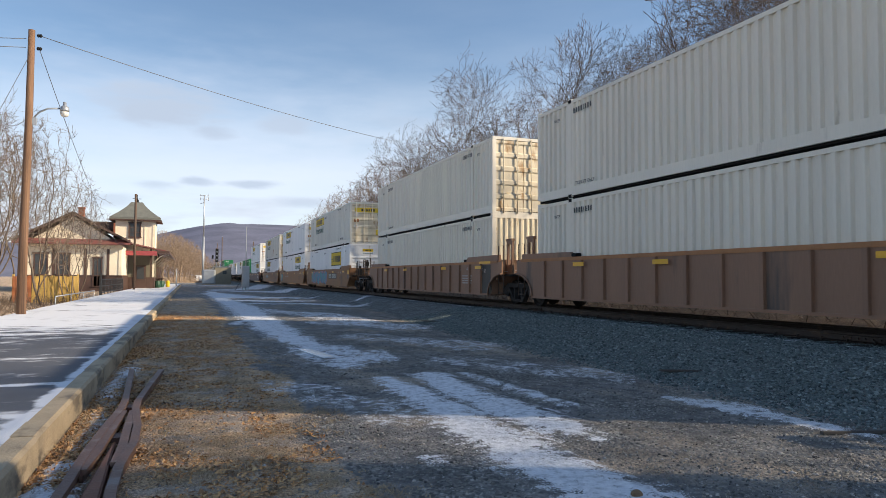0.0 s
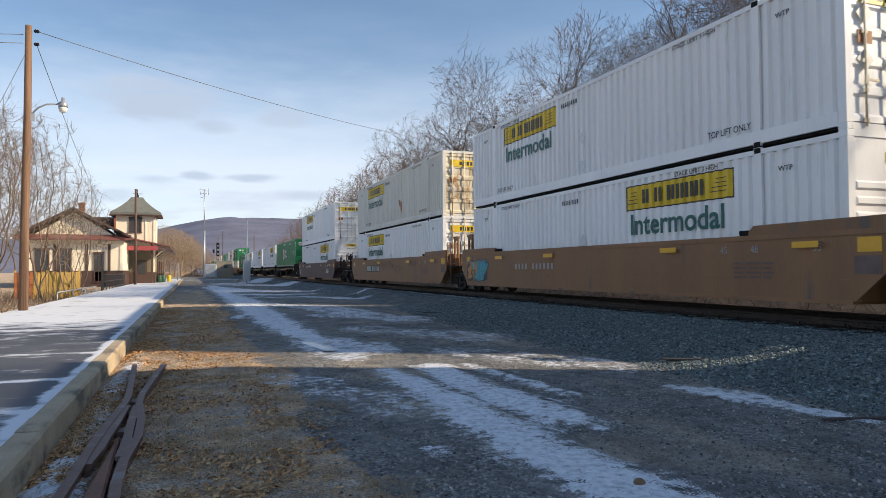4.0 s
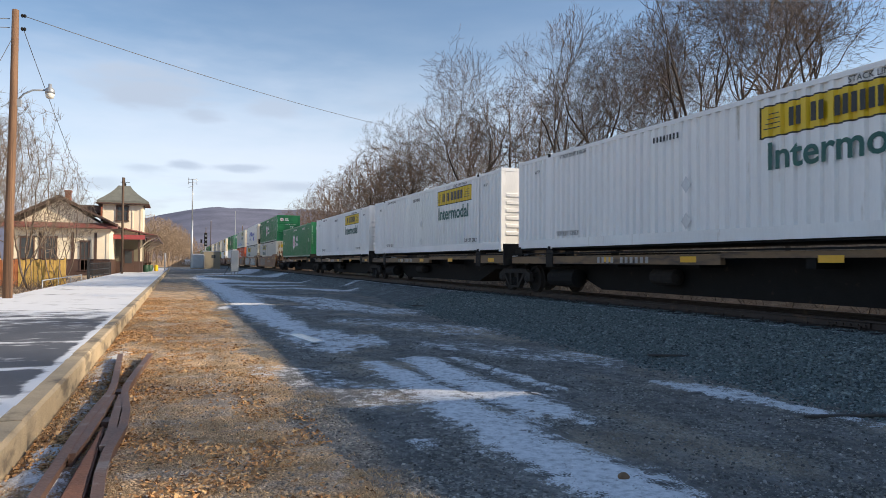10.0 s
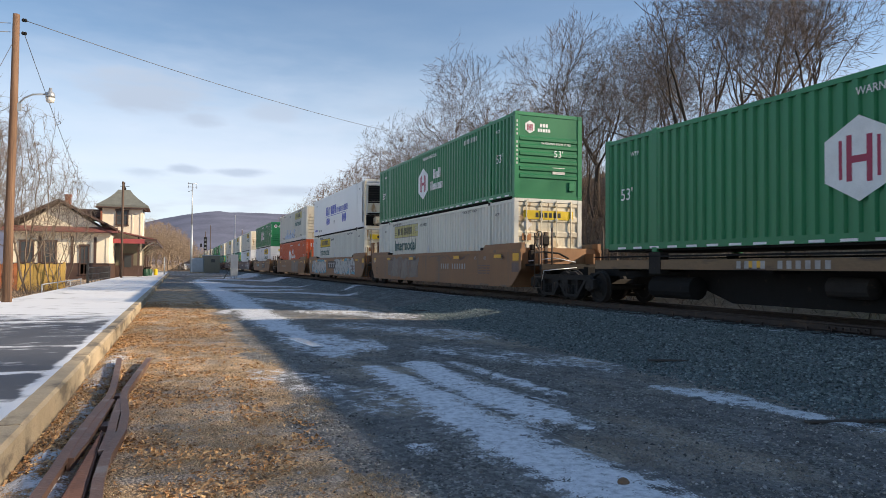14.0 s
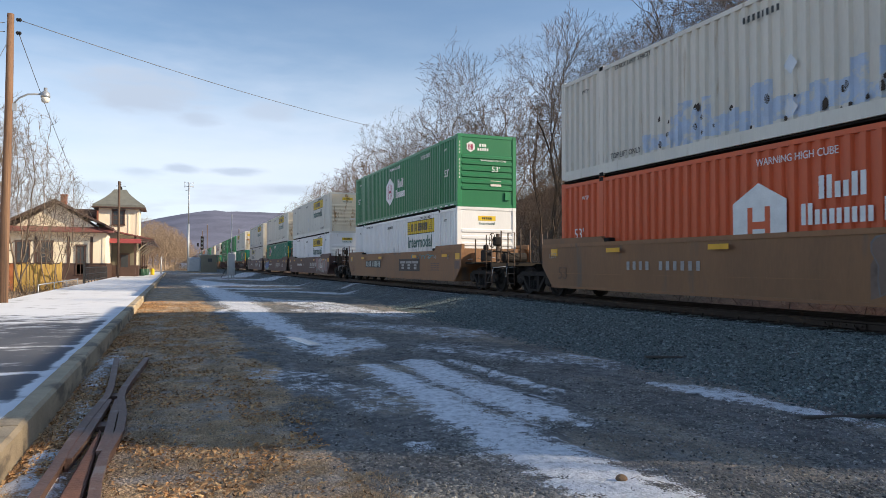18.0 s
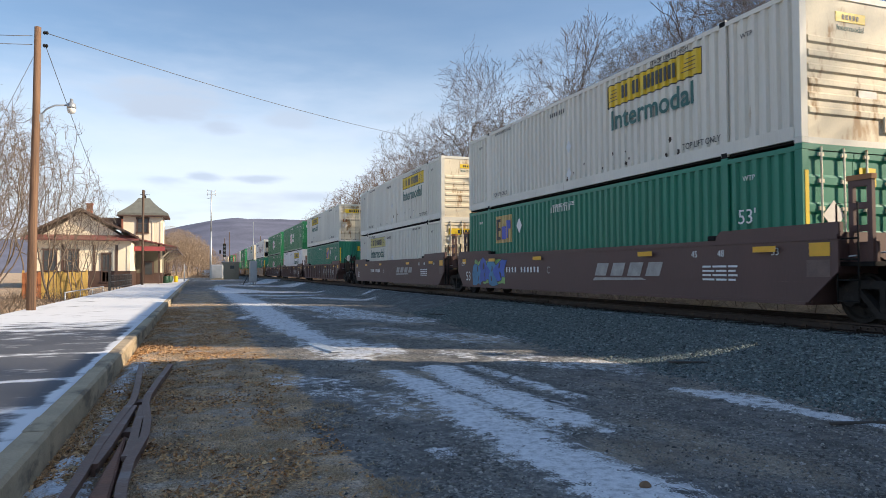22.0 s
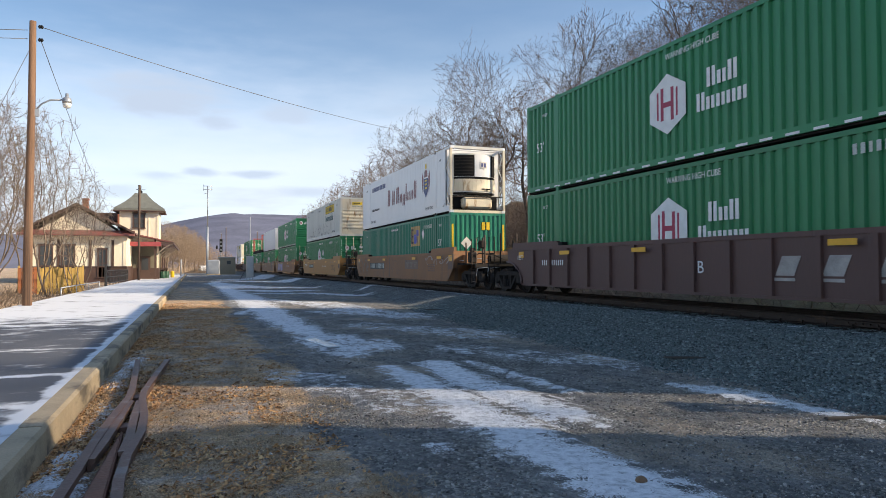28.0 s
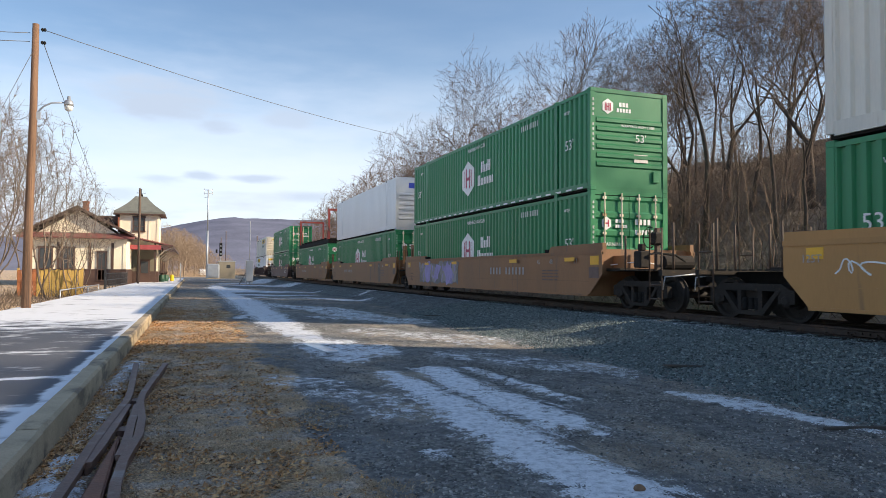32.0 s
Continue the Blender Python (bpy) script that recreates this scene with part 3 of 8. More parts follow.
    l.new(calm.outputs[0], bp.inputs["Strength"])
    l.new(bp.outputs[0], b.inputs["Normal"])
    return m


g_me.materials.append(ground_material())
tagged(new("ground", g_me), "dark gravel yard with old snow streaks and dry leaf litter", "ground", kind="structure")

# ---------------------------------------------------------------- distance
# blue-violet distance haze is put into the forest's own colour
M["ridge"] = material("haze_tinted_winter_forest", (0.165, 0.176, 0.235), 0.95, var=0.22, scale=0.012, grain=0.12, bump=0.0, spec=0.0)
az = np.radians(np.linspace(-75, 105, 220))
rows_, verts = 14, []
crest = np.interp(np.degrees(az), [-75, -30, -8, -2.4, -0.6, 1.1, 2.8, 5.8, 10.3, 12.6, 20, 40, 105], [0.03, 0.03, 0.044, 0.056, 0.0648, 0.0712, 0.0746, 0.0739, 0.0744, 0.0721, 0.06, 0.04, 0.03])
for k in range(rows_):
    f = k / (rows_ - 1)
    r = 1500 + 900 * f
    z = (1.5 + crest * 2400) * f ** 0.8 + 7 * (fbm(az * 60 + k, az * 0 + k * 0.7, 3) - 0.5) * (f > 0)
    verts.append(np.stack([np.sin(az) * r, np.cos(az) * r, z - 4 * (f == 0)], -1))
verts = np.concatenate(verts)
idx = np.arange(len(verts)).reshape(rows_, -1)
r_me = arrays_mesh("ridge", verts, np.stack([idx[:-1, :-1], idx[:-1, 1:], idx[1:, 1:], idx[1:, :-1]], -1).reshape(-1, 4))
r_me.polygons.foreach_set("use_smooth", np.ones(len(r_me.polygons), bool))
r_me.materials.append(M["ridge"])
tagged(new("backdrop", r_me), "long wooded ridge with violet winter haze in its colour", "mountain", kind="structure")

# ---------------------------------------------------------------- track
M["rail"] = material("brown_rusty_rail_steel", (0.036, 0.026, 0.022), 0.55, metal=0.3, var=0.25, scale=3, bump=0.15, wear=(0.07, 0.044, 0.03), wear_at=0.55, wear_scale=4)
M["sleeper"] = material("weathered_creosoted_timber", (0.024, 0.021, 0.019), 0.85, var=0.3, scale=6, stretch=(0.3, 4, 4), bump=0.35, wear=(0.15, 0.14, 0.13), wear_at=0.62, wear_scale=4, by_object=0.25)
M["rustplate"] = material("red_brown_rusted_plate", (0.19, 0.085, 0.05), 0.75, var=0.35, scale=4, bump=0.3, wear=(0.12, 0.06, 0.04), wear_at=0.6, wear_scale=5)
M["oldrail"] = material("old_rusty_frog_steel", (0.17, 0.10, 0.075), 0.6, metal=0.2, var=0.3, scale=3, bump=0.25, wear=(0.24, 0.20, 0.18), wear_at=0.55, wear_scale=3)
M["stone"] = material("blue_grey_crushed_ballast", (0.135, 0.155, 0.16), 0.85, var=0.3, scale=9, bump=0.3, spec=0.3)
RAIL_PROFILE = [(-0.07, 0), (0.07, 0), (0.07, 0.012), (0.012, 0.03), (0.012, 0.125), (0.036, 0.137), (0.036, 0.168), (0.03, 0.172), (-0.03, 0.172), (-0.036, 0.168), (-0.036, 0.137), (-0.012, 0.125), (-0.012, 0.03), (-0.07, 0.012)]
track = thing("track", "main line track with brown rails on dark timber sleepers in ballast", "railway track", kind="structure")
for sx in (-0.755, 0.755):
    bm = bmesh.new()
    prism(bm, [(XC + sx + px, RAIL - 0.172 + pz) for px, pz in RAIL_PROFILE], 1, -70, 420)
    part("rail", bm, "rail", track)
tie_me = mesh_from("sleeper", boxes((-1.3, 1.3, -0.115, 0.115, -0.18, 0), bevel=0.012))
tie_me.materials.append(M["sleeper"])
rnd = random.Random(5)
for i in range(150):
    part("sleeper", tie_me, None, track, at=pose(XC + rnd.uniform(-0.05, 0.05), 2.0 + 0.52 * i, RAIL - 0.165, 0, 0, rnd.uniform(-0.8, 0.8)))
plate_me = mesh_from("tie_plate", boxes((-0.17, 0.17, -0.09, 0.09, 0, 0.015)))
plate_me.materials.append(M["rail"])
spike_me = mesh_from("rail_spike", boxes((-0.012, 0.012, -0.012, 0.012, 0, 0.05), (-0.02, 0.035, -0.018, 0.018, 0.05, 0.065)))
spike_me.materials.append(M["rail"])
for i in range(60):
    yy = 2.0 + 0.52 * i
    part("tie_plate", plate_me, None, track, at=pose(XC - 0.755, yy, RAIL - 0.187))
    part("rail_spike", spike_me, None, track, at=pose(XC - 0.755 - 0.09, yy + 0.05, RAIL - 0.172))
# splice bars bolted to the near rail at its joints
for yy in (8.55, 20.4, 32.2):
    joint = part("joint_bar", boxes((XC - 0.755 - 0.055, XC - 0.755 - 0.014, yy - 0.42, yy + 0.42, RAIL - 0.14, RAIL - 0.045), bevel=0.008), "rail", track)
    for k in range(6):
        bm = bmesh.new()
        lathe(bm, [(0.018, 0), (0.018, -0.03)], 0, (XC - 0.755 - 0.055, yy - 0.35 + 0.14 * k, RAIL - 0.09), 6)
        part("bolt", bm, "rail", joint)

# crushed stone on the shoulder
def scatter_stones(name, label, mat, count, xr, yr, size, bias, seed):
    rs = np.random.RandomState(seed)
    if name == "ballast":
        bv = np.array([(a, b, c) for a in (-0.75, 0.75) for b in (-0.75, 0.75) for c in (-0.75, 0.75)])
        bf = np.array([(0, 1, 3), (0, 3, 2), (4, 6, 7), (4, 7, 5), (0, 4, 5), (0, 5, 1), (2, 3, 7), (2, 7, 6), (0, 2, 6), (0, 6, 4), (1, 5, 7), (1, 7, 3)])
    else:
        bv = np.array([(1, 0, 0), (-1, 0, 0), (0, 1, 0), (0, -1, 0), (0, 0, 1), (0, 0, -1.0)])
        bf = np.array([(0, 2, 4), (2, 1, 4), (1, 3, 4), (3, 0, 4), (2, 0, 5), (1, 2, 5), (3, 1, 5), (0, 3, 5)])
    y = yr[0] + (yr[1] - yr[0]) * rs.rand(count) ** bias
    x = xr[0] + (xr[1] - xr[0]) * rs.rand(count)
    keep = np.ones(count, bool)
    if name == "ballast":
        keep = rs.rand(count) < smooth(toe(y) - 0.4, toe(y) + 0.5, x) + 0.04
    else:
        keep = rs.rand(count) > np.maximum(smooth(0.25, 0.55, snow_at(x, y)) * 0.97, 0.8 * smooth(1.7, 0.9, x + 0.9 * (fbm(x * 0.9, y * 0.6, 3) - 0.5)))
    x, y = x[keep], y[keep]
    k = len(x)
    s = size[0] + (size[1] - size[0]) * rs.rand(k) ** 2
    jit = 1 + 0.55 * (rs.rand(k, len(bv)) - 0.5)
    loc = bv[None] * jit[..., None] * (s[:, None] * (0.7 + 0.6 * rs.rand(k, 3)))[:, None, :]
    tilt = rs.normal(size=(k, 1)) * 0.5
    loc = np.stack([loc[..., 0], loc[..., 1] * np.cos(tilt) - loc[..., 2] * np.sin(tilt), loc[..., 1] * np.sin(tilt) + loc[..., 2] * np.cos(tilt)], -1)
    a = rs.rand(k) * math.tau
    ca, sa = np.cos(a)[:, None], np.sin(a)[:, None]
    px, py = loc[..., 0] * ca - loc[..., 1] * sa, loc[..., 0] * sa + loc[..., 1] * ca
    z = height(x, y)
    v = np.stack([px + x[:, None], py + y[:, None], loc[..., 2] * 0.75 + (z + s * 0.25)[:, None]], -1).reshape(-1, 3)
    f = (bf[None] + (np.arange(k) * len(bv))[:, None, None]).reshape(-1, 3)
    me = arrays_mesh(name, v, f)
    me.materials.append(M[mat])
    return tagged(new(name, me), label, "gravel", kind="stuff")


M["ballast_bits"] = island_material("mixed_ballast_chips", ((0.046, 0.060, 0.060), (0.116, 0.147, 0.149), (0.170, 0.213, 0.214), (0.132, 0.162, 0.159), (0.308, 0.360, 0.353)))
M["gravel_bits"] = island_material("mixed_yard_gravel", ((0.075, 0.074, 0.072), (0.20, 0.195, 0.187), (0.30, 0.28, 0.244), (0.24, 0.238, 0.235), (0.50, 0.48, 0.45)))
scatter_stones("ballast", "blue-grey crushed stone on the track shoulder", "ballast_bits", 72000, (6.1, 10.9), (3.2, 24), (0.011, 0.026), 1.6, 3)
scatter_stones("gravel", "loose dark gravel over the yard", "gravel_bits", 46000, (-0.9, 7.2), (3.0, 19), (0.005, 0.019), 1.5, 4)

# ---------------------------------------------------------------- platform
M["concrete"] = material("weathered_kerb_concrete", (0.44, 0.35, 0.23), 0.85, var=0.24, scale=2.2, grain=45, bump=0.4, wear=(0.19, 0.155, 0.11), wear_at=0.51, wear_scale=1.7, wear_stretch=(1, 0.6, 1.6))


def deck_material():
    m = material("platform_asphalt", (0.082, 0.087, 0.101), 0.75, var=0.25, scale=1.2, grain=70, bump=0.2)
    n, l = m.node_tree.nodes, m.node_tree.links
    b = n["Principled BSDF"]
    base = b.inputs["Base Color"].links[0].from_socket
    a = n.new("ShaderNodeAttribute")
    a.attribute_name = "snow"
    tc = n.new("ShaderNodeTexCoord")
    mp = n.new("ShaderNodeMapping")
    mp.inputs["Scale"].default_value = (0.6, 1.1, 1)
    l.new(tc.outputs["Object"], mp.inputs["Vector"])
    t = n.new("ShaderNodeTexNoise")
    t.inputs["Scale"].default_value, t.inputs["Detail"].default_value, t.inputs["Roughness"].default_value = 2.4, 7, 0.62
    l.new(mp.outputs["Vector"], t.inputs["Vector"])
    s = n.new("ShaderNodeMath")
    s.operation = "MULTIPLY_ADD"
    s.inputs[1].default_value = 1.5
    l.new(a.outputs["Fac"], s.inputs[2])
    l.new(t.outputs["Fac"], s.inputs[0])
    r = n.new("ShaderNodeMapRange")
    r.interpolation_type = "SMOOTHSTEP"
    r.inputs[1].default_value, r.inputs[2].default_value = 1.02, 1.34
    l.new(s.outputs[0], r.inputs[0])
    mx = n.new("ShaderNodeMix")
    mx.data_type = "RGBA"
    mx.inputs["B"].default_value = (0.72, 0.74, 0.77, 1)
    l.new(r.outputs[0], mx.inputs["Factor"])
    l.new(base, mx.inputs["A"])
    l.new(mx.outputs["Result"], b.inputs["Base Color"])
    return m


M["deck"] = deck_material()
dx = np.concatenate([np.linspace(-5.6, -2.2, 26), np.linspace(-2.1, -1.31, 22)])
dy = np.concatenate([np.linspace(-12, 3, 12), np.linspace(3.2, 20, 140), np.linspace(20.3, 125, 220)])
px, py = np.meshgrid(dx, dy)
psn = np.maximum(smooth(13.5, 22, py + 1.5 * (fbm(px * 0.7, py * 0.5, 3) - 0.5)) * 0.62, 0.62 * smooth(-1.52 + 0.10 * (fbm(px * 3, py * 3, 3) - 0.5), -1.36, px))
psn = np.maximum(psn, 0.55 * np.exp(-((py - 9.6 - 0.1 * px) / 0.10) ** 2) + 0.40 * np.exp(-((py - 7.3 + 0.12 * px) / 0.28) ** 2) + 0.36 * np.exp(-((py - 12.4) / 0.35) ** 2) + 0.22 * np.exp(-((py - 14.0) / 0.3) ** 2))
psn = psn * 0.8 + 0.16
pz = KERB_Z - 0.004 + 0.012 * smooth(0.4, 0.75, psn) + 0.01 * (fbm(px, py, 3) - 0.5)
idx = np.arange(px.size).reshape(px.shape)
p_me = arrays_mesh("platform_deck", np.stack([px, py, pz], -1).reshape(-1, 3), np.stack([idx[:-1, :-1], idx[:-1, 1:], idx[1:, 1:], idx[1:, :-1]], -1).reshape(-1, 4))
p_me.polygons.foreach_set("use_smooth", np.ones(len(p_me.polygons), bool))
at_ = p_me.attributes.new("snow", "FLOAT", "POINT")
at_.data.foreach_set("value", psn.astype(np.float32).ravel())
p_me.materials.append(M["deck"])
platform = thing("platform", "low asphalt station platform partly under thin snow, concrete kerb", "platform", kind="structure")
part("deck", p_me, None, platform)
part("platform_body", boxes((-5.6, -1.32, -12, 125, -0.3, KERB_Z - 0.03)), "concrete", platform)
rnd = random.Random(11)
yy = -12.0
while yy < 125:
    ln = 4.6
    bm = bmesh.new()
    pts = [(KERB_X - 0.20, -0.3), (KERB_X + 0.015, -0.3), (KERB_X, KERB_Z - 0.03), (KERB_X - 0.03, KERB_Z), (KERB_X - 0.20, KERB_Z + 0.003)]
    prism(bm, pts, 1, 0, ln - 0.012)
    part("kerb_stone", bm, "concrete", platform, at=pose(rnd.uniform(-0.004, 0.004), yy, rnd.uniform(-0.003, 0.003), 0, 0, rnd.uniform(-0.05, 0.05)))
    yy += ln

# ---------------------------------------------------------------- lettering
TEXT = {}


def lettering(words, mat, size, parent, name, y, z, x=-1.297, along=None, bold=0.0):
    """Flat letters on the left-hand wall of a container or car: y is the end nearest the rear, letters run towards the front."""
    key = (words, mat, round(size, 3), bold)
    if key not in TEXT:
        cu = bpy.data.curves.new("lettering", "FONT")
        cu.body, cu.size, cu.extrude, cu.offset = words, size, 0.0015, bold
        cu.resolution_u = 3
        ob = bpy.data.objects.new("lettering", cu)
        me = bpy.data.meshes.new_from_object(ob)
        bpy.data.objects.remove(ob)
        me.materials.append(M[mat])
        TEXT[key] = me
    me = TEXT[key]
    sc = 1.0
    if along:
        w = max(v.co.x for v in me.vertices) - min(v.co.x for v in me.vertices)
        sc = along / w
    m = Matrix(((0, 0, -1, x), (-sc, 0, 0, y), (0, 1, 0, z), (0, 0, 0, 1)))
    return part(name, me, None, parent, at=m)


def end_lettering(words, mat, size, parent, name, x, z, y=-0.02):
    lettering(words, mat, size, parent, name, 0, 0).matrix_basis = Matrix(((1, 0, 0, x), (0, 0, -1, y), (0, 1, 0, z), (0, 0, 0, 1)))


# ---------------------------------------------------------------- containers
CL, CW, CH = 16.154, 2.59, 2.896
WALL = -1.285        # outer face of the corrugation
MIDPOST = (1.95, 14.2)
PITCH, DEPTH = 0.275, 0.062


def corrugation(y0, y1, off=0.0, depth=DEPTH):
    """(y, x) chain of the wall's trapezoid profile between y0 and y1, off metres proud of it."""
    stops = [(0.0, 0), (0.105, 0), (0.14, 1), (0.24, 1)]
    ch, k = [], math.floor(y0 / PITCH) - 1
    while k * PITCH < y1 + PITCH:
        ch += [(k * PITCH + a, WALL + depth * b - off) for a, b in stops]
        k += 1
    def at(y):
        for (a, xa), (b, xb) in zip(ch, ch[1:]):
            if a <= y <= b:
                return xa + (xb - xa) * (y - a) / (b - a)
    return [(y0, at(y0))] + [c for c in ch if y0 < c[0] < y1] + [(y1, at(y1))]


def wall_sheet(bm, y0, y1, z0, z1, off=0.0, side=-1, thick=0.004, depth=DEPTH):
    """A corrugated sheet with a front and a back."""
    ch = corrugation(y0, y1, off, depth)
    f = -1 if side < 0 else 1
    cols = [[bm.verts.new((-f * xx if side > 0 else xx, y, z)) for z in (z0, z1)] for y, xx in ch]
    for a, b in zip(cols, cols[1:]):
        q = (a[0], a[1], b[1], b[0]) if side < 0 else (a[0], b[0], b[1], a[1])
        bm.faces.new(q)


CACHE = {}


def cached(key, build, mat):
    if key not in CACHE:
        me = mesh_from(key, build())
        me.materials.append(M[mat])
        CACHE[key] = me
    return CACHE[key]


def sheet_bm(y0, y1, z0, z1, off=0.0, side=-1, depth=DEPTH):
    bm = bmesh.new()
    wall_sheet(bm, y0, y1, z0, z1, off, side, depth=depth)
    return bm


def nose_bm(ribs):
    """The closed end: one pressed plate with long horizontal ribs."""
    bm = bmesh.new()
    lo, hi, n = ribs
    prof = [(0.025, 0.12)]
    for i in range(n):
        z = lo + (hi - lo) * i / max(1, n - 1)
        prof += [(0.025, z - 0.085), (-0.012, z - 0.045), (-0.012, z + 0.045), (0.025, z + 0.085)]
    prof += [(0.025, 2.78), (0.07, 2.78), (0.07, 0.12)]
    prism(bm, prof, 0, -1.1, 1.1)
    return bm


def corrugated_end():
    """The closed end pressed into upright ribs."""
    bm = bmesh.new()
    prof = []
    for i in range(10):
        a = -1.1 + 0.22 * i
        prof += [(a, 0.04), (a + 0.06, 0.04), (a + 0.10, 0.0), (a + 0.17, 0.0), (a + 0.21, 0.04)]
    prof += [(1.1, 0.04), (1.1, 0.075), (-1.1, 0.075)]
    prism(bm, prof, 2, 0.12, 2.78)
    return bm


def door_bm(x0, x1):
    """One door leaf pressed into level panels."""
    bm = bmesh.new()
    prof, n = [(0.012, 0.14)], 5
    for i in range(n):
        z = 0.24 + 0.51 * i
        prof += [(0.012, z), (0.045, z + 0.05), (0.045, z + 0.33), (0.012, z + 0.38)]
    prof += [(0.012, 2.76), (0.075, 2.76), (0.075, 0.14)]
    prism(bm, prof, 0, x0, x1)
    return bm


def rods_bm(x):
    bm = bmesh.new()
    tube(bm, [(x, -0.022, 0.06), (x, -0.022, 2.84)], 0.022, 6)
    for z in (0.16, 0.68, 1.19, 1.70, 2.21, 2.70):
        box(bm, x - 0.06, x + 0.06, -0.03, 0.03, z - 0.035, z + 0.035)
    box(bm, x - 0.02, x + 0.3 if x < 0 else x + 0.02, -0.05, -0.026, 0.84, 0.88)
    box(bm, x - 0.035, x + 0.035, -0.055, -0.02, 0.78, 0.94)
    return bm


def hexagon(bm, y, z, w, h, x):
    pts = [(y, z + h / 2), (y - w / 2, z + h / 4), (y - w / 2, z - h / 4), (y, z - h / 2), (y + w / 2, z - h / 4), (y + w / 2, z + h / 4)]
    prism(bm, pts, 0, x - 0.003, x)


def container(label, body, end, kind, z_floor, group="containers on the train"):
    """A 53 foot box whose leading end is at y = 0. end: 'nose' or 'door'."""
    smooth_wall = kind in ("reefer", "script", "plainreefer")
    c = thing("container", label, "container", group)
    post = body
    depth = 0.006 if smooth_wall else DEPTH
    for side, nm in ((-1, "l"), (1, "r")):
        s = "smooth" if smooth_wall else "rib"
        part("side_panel", cached(f"side_{s}_{nm}_{body}_{end}", lambda: sheet_bm(0.62 if end == "cool" else 0.12, CL - 0.12, 0.2, 2.78, 0, side, depth), body), None, c)
        part("bottom_rail", cached(f"brail_{nm}_{post}", lambda: boxes((side * 1.296, side * 1.235, 0.17, CL - 0.17, 0.075, 0.33 if body in ("white", "beige", "grey", "reefer", "aluminium") else 0.225)), post), None, c)
        part("top_rail", cached(f"trail_{nm}_{post}", lambda: boxes((side * 1.293, side * 1.235, 0.17, CL - 0.17, 2.765, 2.86)), post), None, c)
        for y in (0.0, CL - 0.16):
            part("corner_post", cached(f"cpost_{nm}_{post}_{end == 'cool'}_{y < 1}", lambda: boxes((side * 1.295, side * (1.2 if end == "cool" else 1.14), 0, 0.1 if end == "cool" else 0.16, 0.12, 2.78)), "rusty_white" if end == "cool" and y < 1 else post), None, c, at=pose(0, y, 0))
        for y in MIDPOST:
            part("lift_post", cached(f"lpost_{nm}_{post}", lambda: boxes((side * 1.2955, side * 1.24, -0.09, 0.09, 0.03, 2.9)), post), None, c, at=pose(0, y, 0))
        ends = cached(f"casting_{nm}_{body}", lambda: boxes((side * 1.3, side * 1.12, 0, 0.178, 0, 0.118), bevel=0.01), body)
        locks = cached("lock_" + nm, lambda: boxes((side * 1.3, side * 1.12, 0, 0.178, 0, 0.118), bevel=0.01), "steel_black")
        for y in (-0.004, CL - 0.174, MIDPOST[0] - 0.089, MIDPOST[1] - 0.089):
            for z in (0.0, CH - 0.118):
                if y > CL - 1 and z == 0.0:
                    continue
                part("corner_casting", ends if y < 0.5 or y > 15.5 or body in ("green", "teal") else locks, None, c, at=pose(0, y, z))
    part("roof", cached(f"roof_{body}_{end == 'cool'}", lambda: boxes((-1.234, 1.234, 0.62 if end == "cool" else 0.05, CL - 0.05, 2.8, 2.85)), body), None, c)
    part("floor", cached("floor", lambda: boxes((-1.23, 1.23, 0.05, CL - 0.05, 0.03, 0.16)), "steel_black"), None, c)
    part("rear_panel", cached(f"rear_{body}", lambda: boxes((-1.139, 1.139, CL - 0.08, CL - 0.03, 0.1, 2.79)), body), None, c)
    part("end_sill", cached(f"esill_{body}_{end == 'cool'}", lambda: boxes((-1.139, 1.139, 0.005, 0.1, 0.0, 0.119)), "rusty_white" if end == "cool" else body), None, c)
    part("end_header", cached(f"ehead_{body}_{end == 'cool'}", lambda: boxes((-1.139, 1.139, 0.005, 0.1, 2.781, CH)), "beige" if end == "cool" else body), None, c)
    endm = "rusty_white" if body in ("beige", "grey") else body
    if kind in ("reefer", "script", "plainreefer") and end == "cool":
        cooling_end(c)
    elif end == "nose":
        r = (0.75, 2.0, 6) if body in ("green", "teal", "orange") else (0.62, 1.95, 6)
        part("end_panel", cached(f"nose_{endm}_{body}", lambda: corrugated_end() if body in ("teal", "grey", "orange") else nose_bm(r), endm), None, c)
        for sx in (-1.139, 1.101):
            part("nose_frame", cached(f"nframe_{endm}", lambda: boxes((0, 0.038, 0.02, 0.07, 0.12, 2.78)), endm), None, c, at=pose(sx, 0, 0))
        part("data_plate", cached("plate", lambda: boxes((0.05, 0.55, 0.0, 0.008, 1.93, 2.03) if body in ("white", "beige") else (0.15, 0.62, 0.0, 0.008, 0.85, 1.08)), "label"), None, c)
        part("document_box", cached("docbox_" + endm, lambda: boxes((0.78, 0.98, -0.03, 0.02, 0.30, 0.62), bevel=0.01), endm), None, c)
    else:
        for a, b in ((-1.135, -0.01), (0.01, 1.135)):
            door = part("door", cached(f"door_{endm}_{a}", lambda: door_bm(a, b), endm), None, c)
            for x in (a + 0.28, b - 0.28):
                part("lock_rod", cached(f"rod_{x:.2f}", lambda: rods_bm(x), "aluminium" if body in ("white",) else "rusty_white" if body in ("beige", "grey") else body), None, door)
        if body in ("white", "beige"):
            for k, zz in enumerate((2.02, 1.22)):
                bm = bmesh.new()
                prism(bm, [(-0.83, zz - 0.2), (-0.63, zz), (-0.83, zz + 0.2), (-1.03, zz)], 1, -0.002, 0.006)
                part("placard", bm, "label", c)
